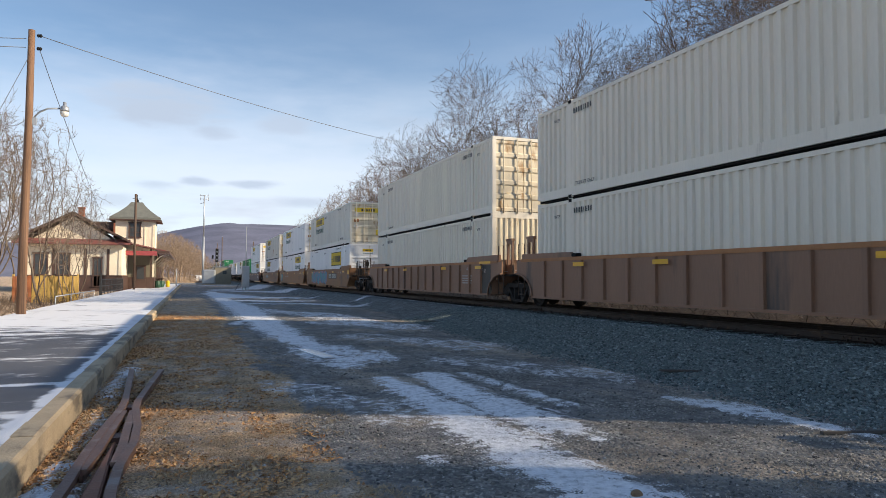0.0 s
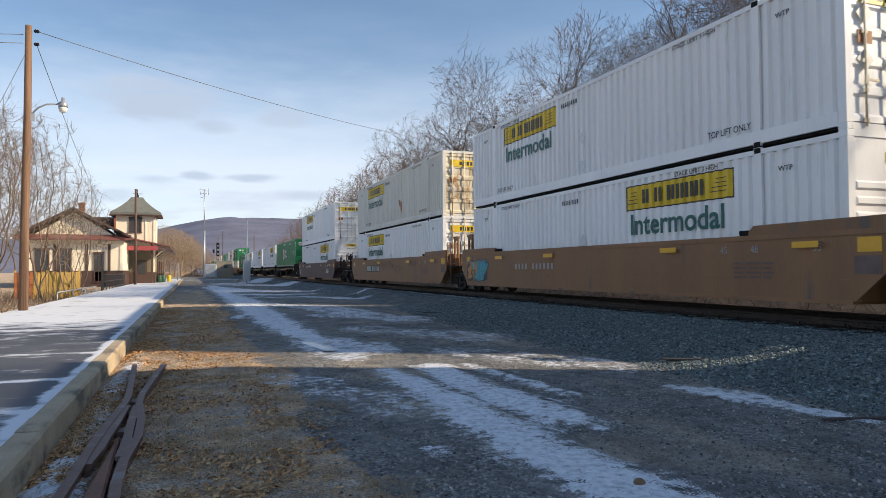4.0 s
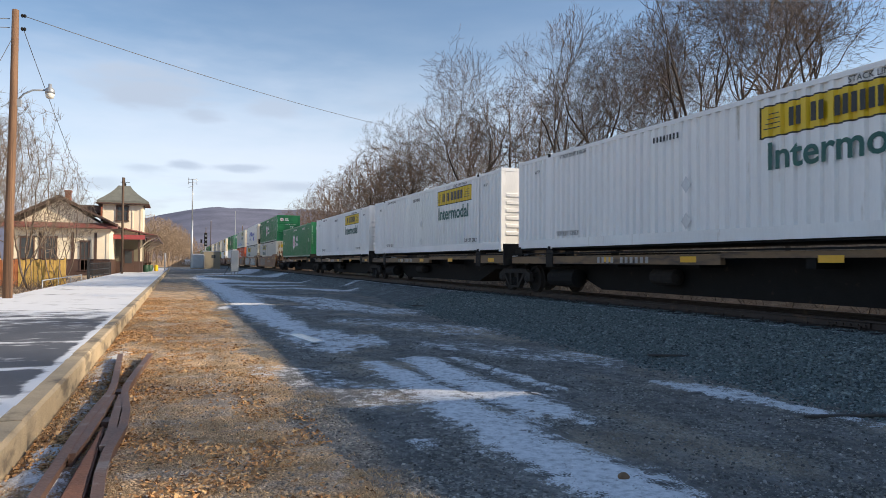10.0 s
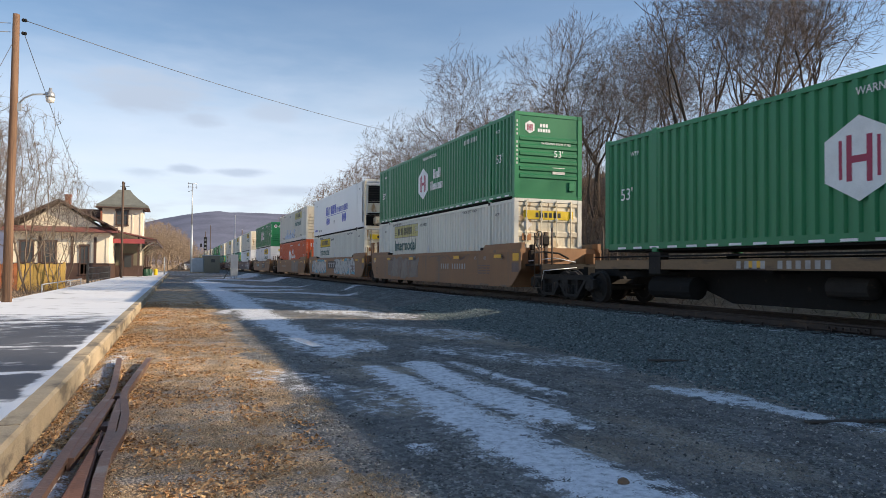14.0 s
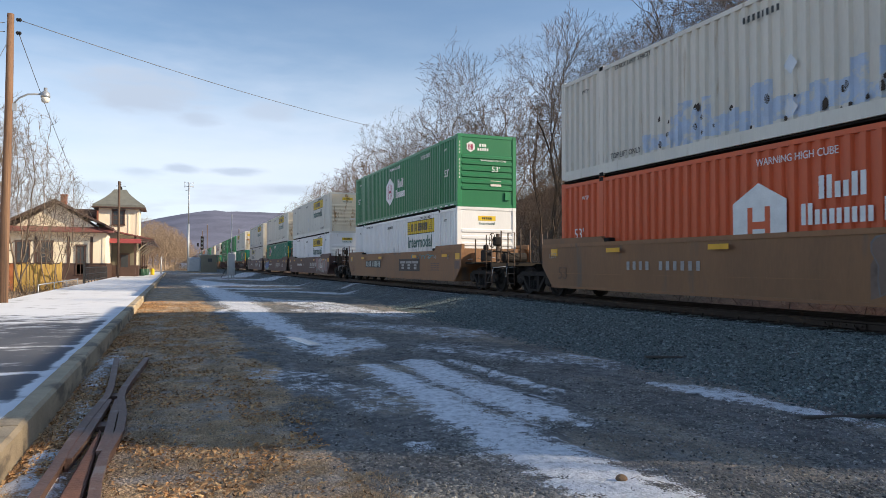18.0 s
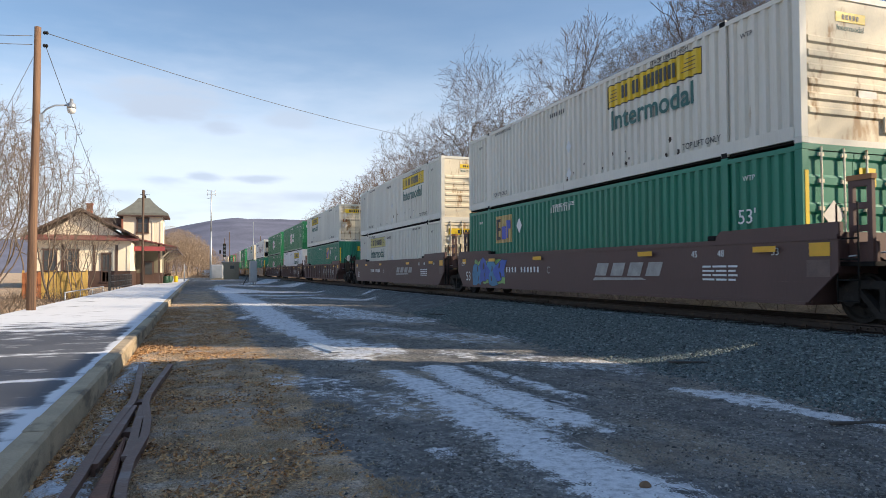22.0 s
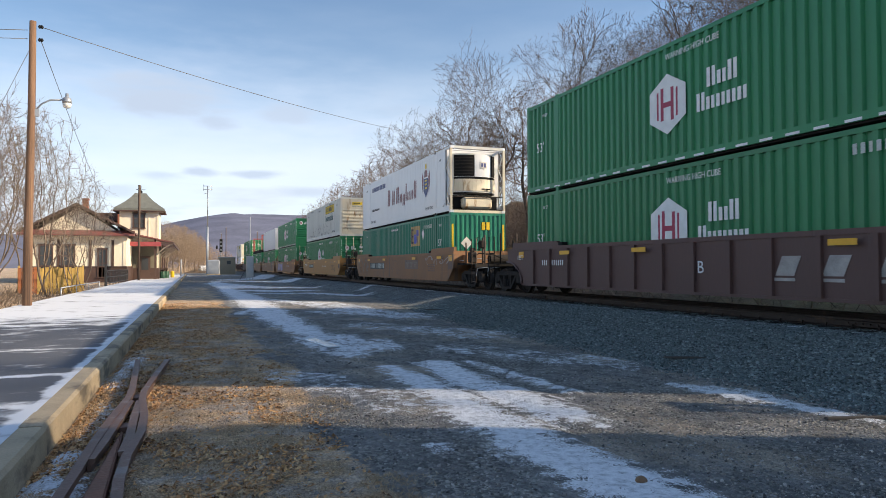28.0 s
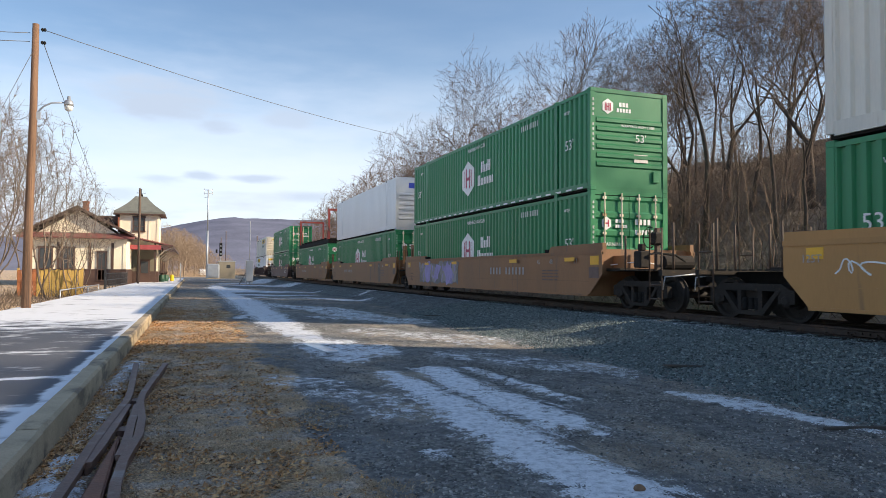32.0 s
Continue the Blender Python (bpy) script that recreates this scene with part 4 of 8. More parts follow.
            part("notice_label", cached("notice", lambda: boxes((-1.0, -0.66, -0.002, 0.006, 1.5, 1.72)), "chord"), None, c)
            part("warning_label", cached("warn", lambda: boxes((0.55, 0.85, 0.004, 0.012, 0.62, 1.0)), "yellow"), None, c)
    dress(c, kind, end, body)
    c["z_floor"] = z_floor
    return c


def cooling_end(c):
    """The refrigeration unit set back behind an open steel frame."""
    part("bulkhead", cached("reefer_bulkhead", lambda: boxes((-1.23, 1.23, 0.6, 0.64, 0.12, 2.78)), "reefer"), None, c)

    def arc(x0, x1, z0, z1, out=0.0, n=10):
        """A panel bent round the unit's bowed front."""
        bm = bmesh.new()
        bow = lambda x: 0.14 + 0.30 * (x / 0.98) ** 2 - out
        xs_ = [x0 + (x1 - x0) * k / n for k in range(n + 1)]
        prism(bm, [(x, bow(x)) for x in xs_] + [(x1, 0.6), (x0, 0.6)], 2, z0, z1)
        return bm
    unit = part("cooling_unit", cached("cool_unit", lambda: arc(-0.98, 0.98, 0.92, 2.62), "beige"), None, c, "white refrigeration unit with black grilles")
    part("grille_panel", cached("cool_panel", lambda: arc(-0.97, -0.12, 1.62, 2.56, 0.012), "steel_black"), None, unit, "black grille")
    for k in range(6):
        part("grille_slat", cached("cool_slat", lambda: arc(-0.95, -0.16, 0, 0.035, 0.03), "truck"), None, unit, at=pose(0, 0, 1.70 + 0.145 * k))
    part("side_grille", cached("cool_side", lambda: arc(0.74, 0.97, 1.62, 2.56, 0.012, 4), "steel_black"), None, unit)
    part("front_panel", cached("cool_front", lambda: arc(-0.10, 0.72, 1.60, 2.60, 0.025), "reefer"), None, unit)
    part("badge", cached("cool_badge", lambda: boxes((0.16, 0.46, 0.10, 0.118, 1.98, 2.26)), "label"), None, unit)
    part("badge_mark", cached("cool_mark", lambda: boxes((0.20, 0.28, 0.094, 0.099, 2.02, 2.2), (0.32, 0.42, 0.094, 0.099, 2.02, 2.2)), "ink_navy"), None, unit)
    part("belly_panel", cached("cool_belly", lambda: arc(-0.97, 0.97, 0.98, 1.50, 0.03), "rusty_white"), None, unit, "stained cream lower cover")
    part("seam", cached("cool_seam", lambda: arc(-0.975, 0.975, 1.505, 1.60, 0.006), "steel_black"), None, unit)
    part("vent", cached("cool_vent", lambda: boxes((0.22, 0.40, 0.105, 0.118, 1.04, 1.09), (0.46, 0.64, 0.12, 0.16, 1.04, 1.09)), "steel_black"), None, unit)
    part("skirt", cached("cool_skirt", lambda: arc(-0.96, 0.96, 0.84, 0.915), "steel_black"), None, unit)
    part("fuel_tank", cached("cool_tank", lambda: boxes((-0.62, 0.74, 0.12, 0.58, 0.2, 0.70), bevel=0.09), "rusty_white"), None, c)
    part("tank_backing", cached("cool_back", lambda: boxes((-1.15, 1.15, 0.58, 0.597, 0.13, 0.8)), "steel_black"), None, c)
    part("frame_rail", cached("cool_rail", lambda: boxes((-1.2, 1.2, 0.06, 0.12, 0.68, 0.73)), "truck"), None, c)
    for x in (-1.25, 1.25):
        for a, b in (((0.06, 0.2), (0.6, 0.75)), ((0.6, 0.75), (0.06, 1.35)), ((0.06, 1.35), (0.6, 2.0)), ((0.6, 2.0), (0.06, 2.7))):
            part("brace", tubes(((x, *a), (x, *b)), radius=0.022), "beige", c)


def panel(c, name, mat, y0, y1, z0, z1, off):
    return part(name, cached(f"{name}_{mat}_{y0:.2f}_{y1:.2f}_{z0:.2f}_{z1:.2f}", lambda: sheet_bm(y0, y1, z0, z1, off), mat), None, c)


def bars(c, name, mat, y, z, widths, h, gap=0.05, x=WALL - 0.006):
    """A row of plain bars in place of words, running from y towards the front."""
    bs, yy = [], y
    for w in widths:
        bs.append((x - 0.002, x, yy - w, yy, z, z + h))
        yy -= w + gap
    return part(name, cached(f"{name}_{mat}_{y}_{z}_{h}_{x}_{tuple(widths)}_{gap}", lambda: boxes(*bs), mat), None, c)


def strokes(c, name, mat, y, z, word, h, w, x):
    """Plain upright strokes of uneven height in place of a brand's word; t: tall, s: short, space: gap."""
    bs, yy = [], y
    for ch in word:
        if ch != " ":
            hh = h if ch == "t" else h * 0.68
            bs += [(x - 0.002, x, yy - w * 0.34, yy, z, z + hh), (x - 0.002, x, yy - w * 0.82, yy - w * 0.5, z, z + hh)]
            yy -= w
        else:
            yy -= w * 0.5
    return part(name, cached(f"{name}_{mat}_{y}_{z}_{h}_{w}_{word}_{x}", lambda: boxes(*bs), mat), None, c)


def dress(c, kind, end, body):
    """Painted panels, emblems and lettering of a container's track side and leading end."""
    ink = "ink" if body in ("white", "beige", "grey", "reefer") else "ink_white"
    x_txt = WALL - 0.012
    lettering("WTP", ink, 0.15, c, "lettering", 1.45, 2.36, x_txt)
    lettering("WTP", ink, 0.15, c, "lettering", 15.1, 2.36, x_txt)
    if kind in ("ypanel", "ypale", "ybig"):
        hi = 6.3 if end == "nose" else 13.45
        lo = hi - 3.66
        ym = "pale_yellow" if kind == "ypale" else "yellow"
        if kind == "ybig":
            panel(c, "logo_border", "ink", 2.85, 6.55, 1.44, 2.46, 0.005)
            panel(c, "logo_panel", "yellow", 2.91, 6.49, 1.5, 2.4, 0.009)
            strokes(c, "logo_wordmark", "ink", 5.55, 1.72, "t t tttt", 0.44, 0.36, WALL - 0.014)
            bars(c, "logo_drawing", "ink", 6.35, 1.72, (0.55,), 0.05, 0.1, WALL - 0.014)
            bars(c, "logo_drawing", "ink", 6.35, 1.9, (0.45,), 0.05, 0.1, WALL - 0.014)
        else:
            panel(c, "logo_border", "ink_grey" if kind == "ypale" else "ink", lo, hi, 2.0, 2.62, 0.005)
            panel(c, "logo_panel", ym, lo + 0.03, hi - 0.03, 2.03, 2.59, 0.009)
            strokes(c, "logo_wordmark", "ink", hi - 0.72, 2.14, "t t tttt", 0.34, 0.31, WALL - 0.014)
            for k in range(4):
                bars(c, "logo_drawing", "ink", hi - 0.15 - 0.04 * k, 2.16 + 0.09 * k, (0.38 - 0.05 * k,), 0.018, 0.1, WALL - 0.014)
                bars(c, "logo_drawing", "ink", lo + 0.62 - 0.06 * k, 2.16 + 0.09 * k, (0.48 - 0.06 * k,), 0.018, 0.1, WALL - 0.014)
            lettering("Intermodal", "ink_green", 0.72, c, "lettering", hi - 0.2, 1.40, x_txt, along=3.2, bold=0.012)
        yy = 3.25 if end == "nose" else 13.9
        lettering("TOP LIFT ONLY", "ink", 0.2, c, "lettering", yy, 0.40, x_txt, along=1.2)
        lettering("TOP LIFT ONLY", "ink", 0.2, c, "lettering", 13.78 if end == "nose" else 3.3, 0.40, x_txt, along=1.2)
        lettering("STACK LIMIT 3 HIGH", "ink", 0.15, c, "lettering", 4.4, 2.64, x_txt)
        lettering("STACK LIMIT 3 HIGH", "ink", 0.15, c, "lettering", 13.6, 2.64, x_txt)
        bars(c, "unit_number", "ink", 9.4, 2.42, (0.06, 0.06, 0.06, 0.06, 0.03, 0.06, 0.06, 0.06), 0.13, 0.06, x_txt)
        for z in (1.35, 0.55):
            bm = bmesh.new()
            prism(bm, [(8.3, z - 0.19), (8.15, z), (8.3, z + 0.19), (8.45, z)], 0, WALL - 0.004, WALL - 0.001)
            part("placard_holder", bm, "aluminium", c)
        if end == "nose":
            part("end_logo", cached("end_logo_y", lambda: boxes((-0.38, 0.38, 0.016, 0.026, 2.36, 2.55)), ym), None, c)
            part("end_logo_bars", cached("end_logo_b", lambda: boxes(*[(-0.22 + 0.09 * i, -0.16 + 0.09 * i, 0.012, 0.016, 2.41, 2.5) for i in range(5)]), "ink"), None, c)
            end_lettering("Intermodal", "ink_green", 0.16, c, "lettering", -0.36, 2.2, 0.02)
        else:
            part("end_logo", cached("end_logo_d", lambda: boxes((-0.95, 0.95, -0.002, 0.006, 2.2, 2.5)), ym), None, c)
            part("end_logo_bars", cached("end_logo_db", lambda: boxes(*[(-0.5 + 0.17 * i, -0.39 + 0.17 * i, -0.006, -0.002, 2.27, 2.43) for i in range(6)]), "ink"), None, c)
    elif kind in ("hexa", "hexaold"):
        x = WALL - 0.005
        bm = bmesh.new()
        hexagon(bm, 9.05, 1.45, 1.28, 1.42, x)
        part("emblem", bm, "ink_white", c, "white hexagon emblem")
        if kind == "hexa":
            part("emblem_mark", cached("hexa_bars", lambda: boxes((x - 0.006, x - 0.003, 9.18, 9.28, 1.08, 1.85), (x - 0.006, x - 0.003, 9.36, 9.42, 1.12, 1.78), (x - 0.006, x - 0.003, 8.82, 8.92, 1.05, 1.82), (x - 0.006, x - 0.003, 8.68, 8.74, 1.12, 1.78), (x - 0.006, x - 0.003, 8.92, 9.18, 1.38, 1.5)), "ink_red"), None, c)
            strokes(c, "wordmark", "ink_white", 7.74, 1.52, "tst", 0.42, 0.31, x)
            strokes(c, "wordmark", "ink_white", 8.06, 1.04, "tssss", 0.40, 0.30, x)
        else:
            part("emblem_mark", cached("hexa_bars_o", lambda: boxes((x - 0.006, x - 0.003, 9.2, 9.32, 0.9, 1.7), (x - 0.006, x - 0.003, 8.78, 8.9, 0.9, 1.7), (x - 0.006, x - 0.003, 8.9, 9.2, 1.28, 1.42)), "orange"), None, c)
            strokes(c, "wordmark", "ink_white", 7.74, 1.74, "tst", 0.40, 0.31, x)
            strokes(c, "wordmark", "ink_white", 8.1, 1.30, "tssss tss", 0.38, 0.28, x)
        lettering("53'", "ink_white", 0.42, c, "lettering", 15.5, 1.3, x_txt)
        lettering("53'", "ink_white", 0.42, c, "lettering", 1.4, 1.3, x_txt)
        lettering("WARNING HIGH CUBE", "ink_white", 0.2, c, "lettering", 9.1, 2.48, x_txt, along=1.75)
        bars(c, "unit_number", "ink_pale", 4.3, 2.42, (0.08, 0.08, 0.06, 0.08, 0.03, 0.08, 0.08, 0.08, 0.08), 0.18, 0.07, x_txt)
        for i in range(25):
            part("reflective_tape", cached("hexa_tape", lambda: boxes((-1.299, -1.2956, 0.0, 0.32, 0.085, 0.135)), "ink_white"), None, c, at=pose(0, 0.4 + 0.62 * i, 0))
        if end == "nose":
            bm = bmesh.new()
            pts = [(-0.72 + 0.2 * math.sin(k * math.tau / 6), 2.4 + 0.22 * math.cos(k * math.tau / 6)) for k in range(6)]
            prism(bm, [(a, b) for a, b in pts], 1, 0.014, 0.022)
            part("end_emblem", bm, "ink_white", c)
            part("end_emblem_bars", cached("hexa_endbars", lambda: boxes((-0.82, -0.79, 0.008, 0.013, 2.28, 2.5), (-0.77, -0.74, 0.008, 0.013, 2.28, 2.5), (-0.70, -0.67, 0.008, 0.013, 2.28, 2.5), (-0.65, -0.62, 0.008, 0.013, 2.28, 2.5), (-0.74, -0.70, 0.008, 0.013, 2.37, 2.41)), "ink_red"), None, c)
            part("end_wordmark", cached("hexa_endname", lambda: boxes(*[(-0.34 + 0.11 * i, -0.26 + 0.11 * i, 0.018, 0.026, 2.42, 2.54) for i in range(3)], *[(-0.42 + 0.1 * i, -0.35 + 0.1 * i, 0.018, 0.026, 2.26, 2.37) for i in range(5)]), "ink_white"), None, c)
            end_lettering("53'", "ink_white", 0.32, c, "lettering", 0.18, 1.43, -0.012)
            end_lettering("WARNING HIGH CUBE", "ink_white", 0.11, c, "lettering", -0.3, 1.84, -0.012)
        else:
            bm = bmesh.new()
            prism(bm, [(-0.78 + 0.17 * math.sin(k * math.tau / 6), 1.98 + 0.19 * math.cos(k * math.tau / 6)) for k in range(6)], 1, -0.001, 0.011)
            part("end_emblem", bm, "ink_white", c)
            part("end_emblem_bars", cached("hexa_doorbars", lambda: boxes((-0.86, -0.82, -0.004, -0.001, 1.88, 2.08), (-0.74, -0.70, -0.004, -0.001, 1.88, 2.08), (-0.82, -0.74, -0.004, -0.001, 1.96, 2.0)), "ink_red"), None, c)
            part("end_wordmark", cached("hexa_doorname", lambda: boxes(*[(-0.48 + 0.1 * i, -0.41 + 0.1 * i, 0.0, 0.0105, 2.0, 2.1) for i in range(3)], *[(-0.48 + 0.08 * i, -0.42 + 0.08 * i, 0.0, 0.0105, 1.86, 1.95) for i in range(5)]), "ink_white"), None, c)
            part("end_number", cached("hexa_doornum", lambda: boxes(*[(0.18 + 0.14 * i, 0.27 + 0.14 * i, 0.0, 0.0105, 1.96, 2.12) for i in range(4)], *[(0.18 + 0.11 * i, 0.25 + 0.11 * i, 0.0, 0.0105, 1.68, 1.82) for i in range(6)]), "ink_white"), None, c)
            end_lettering("WARNING", "ink_white", 0.15, c, "lettering", -0.95, 1.34, 0.008)
            end_lettering("HIGH CUBE", "ink_white", 0.15, c, "lettering", -0.98, 1.14, 0.008)
        part("post_number", cached("hexa_postbars", lambda: boxes(*[(-1.235, -1.185, -0.008, -0.003, 2.52 - 0.14 * i, 2.6 - 0.14 * i) for i in range(11) if i != 4]), "ink_pale"), None, c)
    elif kind == "quad":
        a = 4.3 if end == "nose" else 12.2
        panel(c, "logo_panel", "gold_decal", a, a + 1.46, 1.58, 2.56, 0.006)
        x = WALL - 0.014
        part("logo_wordmark", cached(f"quad_bars_{a}", lambda: boxes((x - 0.003, x, a + 1.16, a + 1.30, 1.70, 2.44), (x - 0.0032, x, a + 0.94, a + 1.16, 1.70, 1.80), (x - 0.0032, x, a + 0.94, a + 1.16, 2.02, 2.12), (x - 0.0032, x, a + 0.94, a + 1.16, 2.34, 2.44)), "ink"), None, c)
        part("logo_wordmark", cached(f"quad_bars2_{a}", lambda: boxes((x - 0.003, x, a + 0.50, a + 0.84, 1.7, 2.16), (x - 0.003, x, a + 0.32, a + 0.44, 1.74, 2.36), (x - 0.0032, x, a + 0.12, a + 0.32, 2.06, 2.36)), "ink_blue"), None, c)
        bm = bmesh.new()
        q = a - 0.55
        prism(bm, [(q, 1.86), (q - 0.2, 2.12), (q, 2.38), (q + 0.2, 2.12)], 0, WALL - 0.006, WALL - 0.002)
        part("placard", bm, "ink_white", c)
        lettering("53'", "ink_white", 0.42, c, "lettering", 1.6, 1.5, x_txt)
        lettering("WARNING HIGH CUBE", "ink_white", 0.16, c, "lettering", 9.3, 2.5, x_txt, along=1.3)
        bars(c, "unit_number", "ink_pale", 3.6 if end == "nose" else 9.4, 2.36, (0.06, 0.06, 0.05, 0.06, 0.03, 0.06, 0.06, 0.06, 0.06), 0.17, 0.08, x_txt)
        part("hazard_stripe", cached("quad_haz", lambda: boxes((-1.24, -1.15, -0.008, -0.003, 0.9, 2.4), (1.15, 1.24, -0.008, -0.003, 0.9, 2.4), (0.12, 0.55, 0.0, 0.01, 2.15, 2.5)), "yellow"), None, c)
        bm = bmesh.new()
        prism(bm, [(-0.55, 1.3), (-0.28, 1.58), (-0.55, 1.86), (-0.82, 1.58)], 1, -0.008, 0.0)
        part("end_placard", bm, "label", c)
    elif kind == "script":
        x = WALL - 0.006
        z = 1.42
        for i, w in enumerate((0.42, 0.34, 0.34, 0.2, 0.44, 0.5, 0.4, 0.4)):
            yy = 11.4 - 0.44 * i
            bm = bmesh.new()
            prism(bm, [(yy, z), (yy - w * 0.8, z), (yy - w * 0.8 - 0.1, z + 0.62), (yy - 0.1, z + 0.62)], 0, x - 0.003, x)
            part("name_bar", bm, "ink_blue", c)
        bars(c, "wordmark", "ink_blue", 7.75, z + 0.02, (0.24, 0.24, 0.1, 0.26, 0.26, 0.24, 0.18, 0.24), 0.36, 0.1, x)
        bars(c, "wordmark", "ink_blue", 5.35, z + 0.02, (0.12, 0.26, 0.26, 0.08), 0.4, 0.1, x)
        bars(c, "underline", "ink_blue", 11.45, z - 0.1, (6.8,), 0.03, 0.1, x)
        for yy, r in ((10.9, 0.27), (10.28, 0.27), (5.75, 0.3), (5.1, 0.3)):
            bm = bmesh.new()
            lathe(bm, [(r, 0), (r, -0.003)], 0, (x, yy, z - 0.45), 28)
            part("disc", bm, "ink_blue", c)
        lettering("53'", "ink", 0.32, c, "lettering", 8.6, 0.72, x_txt)
        lettering("TOP LIFT ONLY", "ink", 0.2, c, "lettering", 14.0, 0.33, x_txt, along=1.2)
        bars(c, "unit_number", "ink_blue", 15.7, 0.4, (0.12, 0.12, 0.12, 0.12, 0.08, 0.12, 0.12, 0.12), 0.13, 0.04, x)
    elif kind == "reefer":
        x = WALL - 0.006
        for yy, w, h in ((10.05, 0.5, 0.95), (9.15, 0.5, 0.85), (8.35, 0.5, 0.95), (7.7, 0.42, 0.5), (7.15, 0.42, 0.65), (6.6, 0.2, 0.95), (6.3, 0.42, 0.5), (5.75, 0.42, 0.5), (5.2, 0.45, 0.95)):
            z = 1.05 if h != 0.65 else 0.85
            for q in (0.0, 0.55):
                bm = bmesh.new()
                y = yy - w * q
                prism(bm, [(y, z + 0.06), (y - w * 0.16, z), (y - w * 0.34, z + 0.08), (y - w * 0.42, z + h * 0.9), (y - w * 0.26, z + h), (y - w * 0.08, z + h * 0.88)], 0, x - 0.003, x)
                part("name_bar", bm, "ink_maroon", c)
        crest = bmesh.new()
        prism(crest, [(3.3, 0.95), (2.98, 1.25), (2.98, 1.85), (3.62, 1.85), (3.62, 1.25)], 0, x - 0.003, x)
        part("crest", crest, "ink_navy", c)
        crest = bmesh.new()
        prism(crest, [(3.72, 1.15), (3.66, 1.9), (3.84, 2.2), (3.9, 1.6)], 0, x - 0.003, x)
        prism(crest, [(2.88, 1.15), (2.70, 1.6), (2.76, 2.2), (2.94, 1.9)], 0, x - 0.003, x)
        prism(crest, [(3.55, 1.92), (3.05, 1.92), (3.12, 2.2), (3.3, 2.3), (3.48, 2.2)], 0, x - 0.003, x)
        part("crest_wings", crest, "ink_maroon", c)
        part("crest_gold", boxes((x - 0.006, x - 0.004, 3.15, 3.45, 1.35, 1.43), (x - 0.006, x - 0.004, 3.15, 3.45, 1.53, 1.61), (x - 0.006, x - 0.004, 3.15, 3.45, 1.7, 1.78), (x - 0.003, x, 3.2, 3.4, 2.32, 2.55)), "yellow", c)
        bars(c, "wordmark", "ink_navy", 13.6, 2.2, (0.3, 0.26, 0.34, 0.26, 0.26, 0.26, 0.3, 0.28, 0.26), 0.26, 0.06, x)
        bars(c, "wordmark", "ink", 13.6, 1.02, (0.14,) * 9, 0.13, 0.05, x)
        lettering("TOP LIFT ONLY", "ink", 0.2, c, "lettering", 3.4, 0.33, x_txt, along=1.15)
        lettering("TOP LIFT ONLY", "ink", 0.2, c, "lettering", 13.9, 0.33, x_txt, along=1.15)
        lettering("53'", "ink", 0.2, c, "lettering", 0.95, 0.3, x_txt)
    elif kind == "plainreefer":
        bars(c, "end_mark", "ink_blue", 0, 0, (0.1,), 0.1)
        part("end_wordmark", boxes((-0.55, -0.2, 0.02, 0.026, 2.3, 2.6), (-0.1, 0.3, 0.02, 0.026, 2.3, 2.6)), "ink_blue", c)
    else:
        lettering("TOP LIFT ONLY", "ink", 0.14, c, "lettering", 13.9, 0.36, x_txt)
        bars(c, "unit_number", "ink", 14.0, 2.45, (0.07, 0.07, 0.07, 0.07, 0.03, 0.07, 0.07, 0.07), 0.15, 0.06, x_txt)
        bars(c, "unit_number", "ink", 2.9, 2.45, (0.07, 0.07, 0.07, 0.07, 0.03, 0.07, 0.07, 0.07), 0.15, 0.06, x_txt)


def flat_rack():
    c = thing("flat_rack", "empty red steel flat rack with open end frames", "flat rack", "containers on the train")
    M.setdefault("red_steel", material("weathered_red_steel", (0.34, 0.06, 0.045), 0.6, var=0.2, scale=1.5, wear=(0.12, 0.06, 0.045), wear_at=0.58))
    part("deck", boxes((-1.25, 1.25, 0, CL, 0.05, 0.35)), "steel_black", c)
    for y in (0.1, CL - 0.3):
        for x in (-1.25, 1.1):
            part("end_post", boxes((x, x + 0.15, y, y + 0.2, 0.35, 2.7)), "red_steel", c)
        part("end_beam", boxes((-1.25, 1.25, y, y + 0.2, 2.7, 2.86)), "red_steel", c)
        part("end_brace", tubes(((-1.1, y + 0.1, 0.35), (-1.1, y + (1.2 if y < 1 else -1.2), 0.35), (-1.1, y + 0.1, 2.5)), radius=0.05), "red_steel", c)
    for i in range(8):
        part("cross_member", boxes((-1.29, 1.29, 1.5 + 1.8 * i, 1.7 + 1.8 * i, 0.352, 0.5)), "steel_black", c)
    return c


# ---------------------------------------------------------------- rolling stock
WHEELS = []          # (wheelset, offset of its axle along the train)
WHEEL_R = 0.42


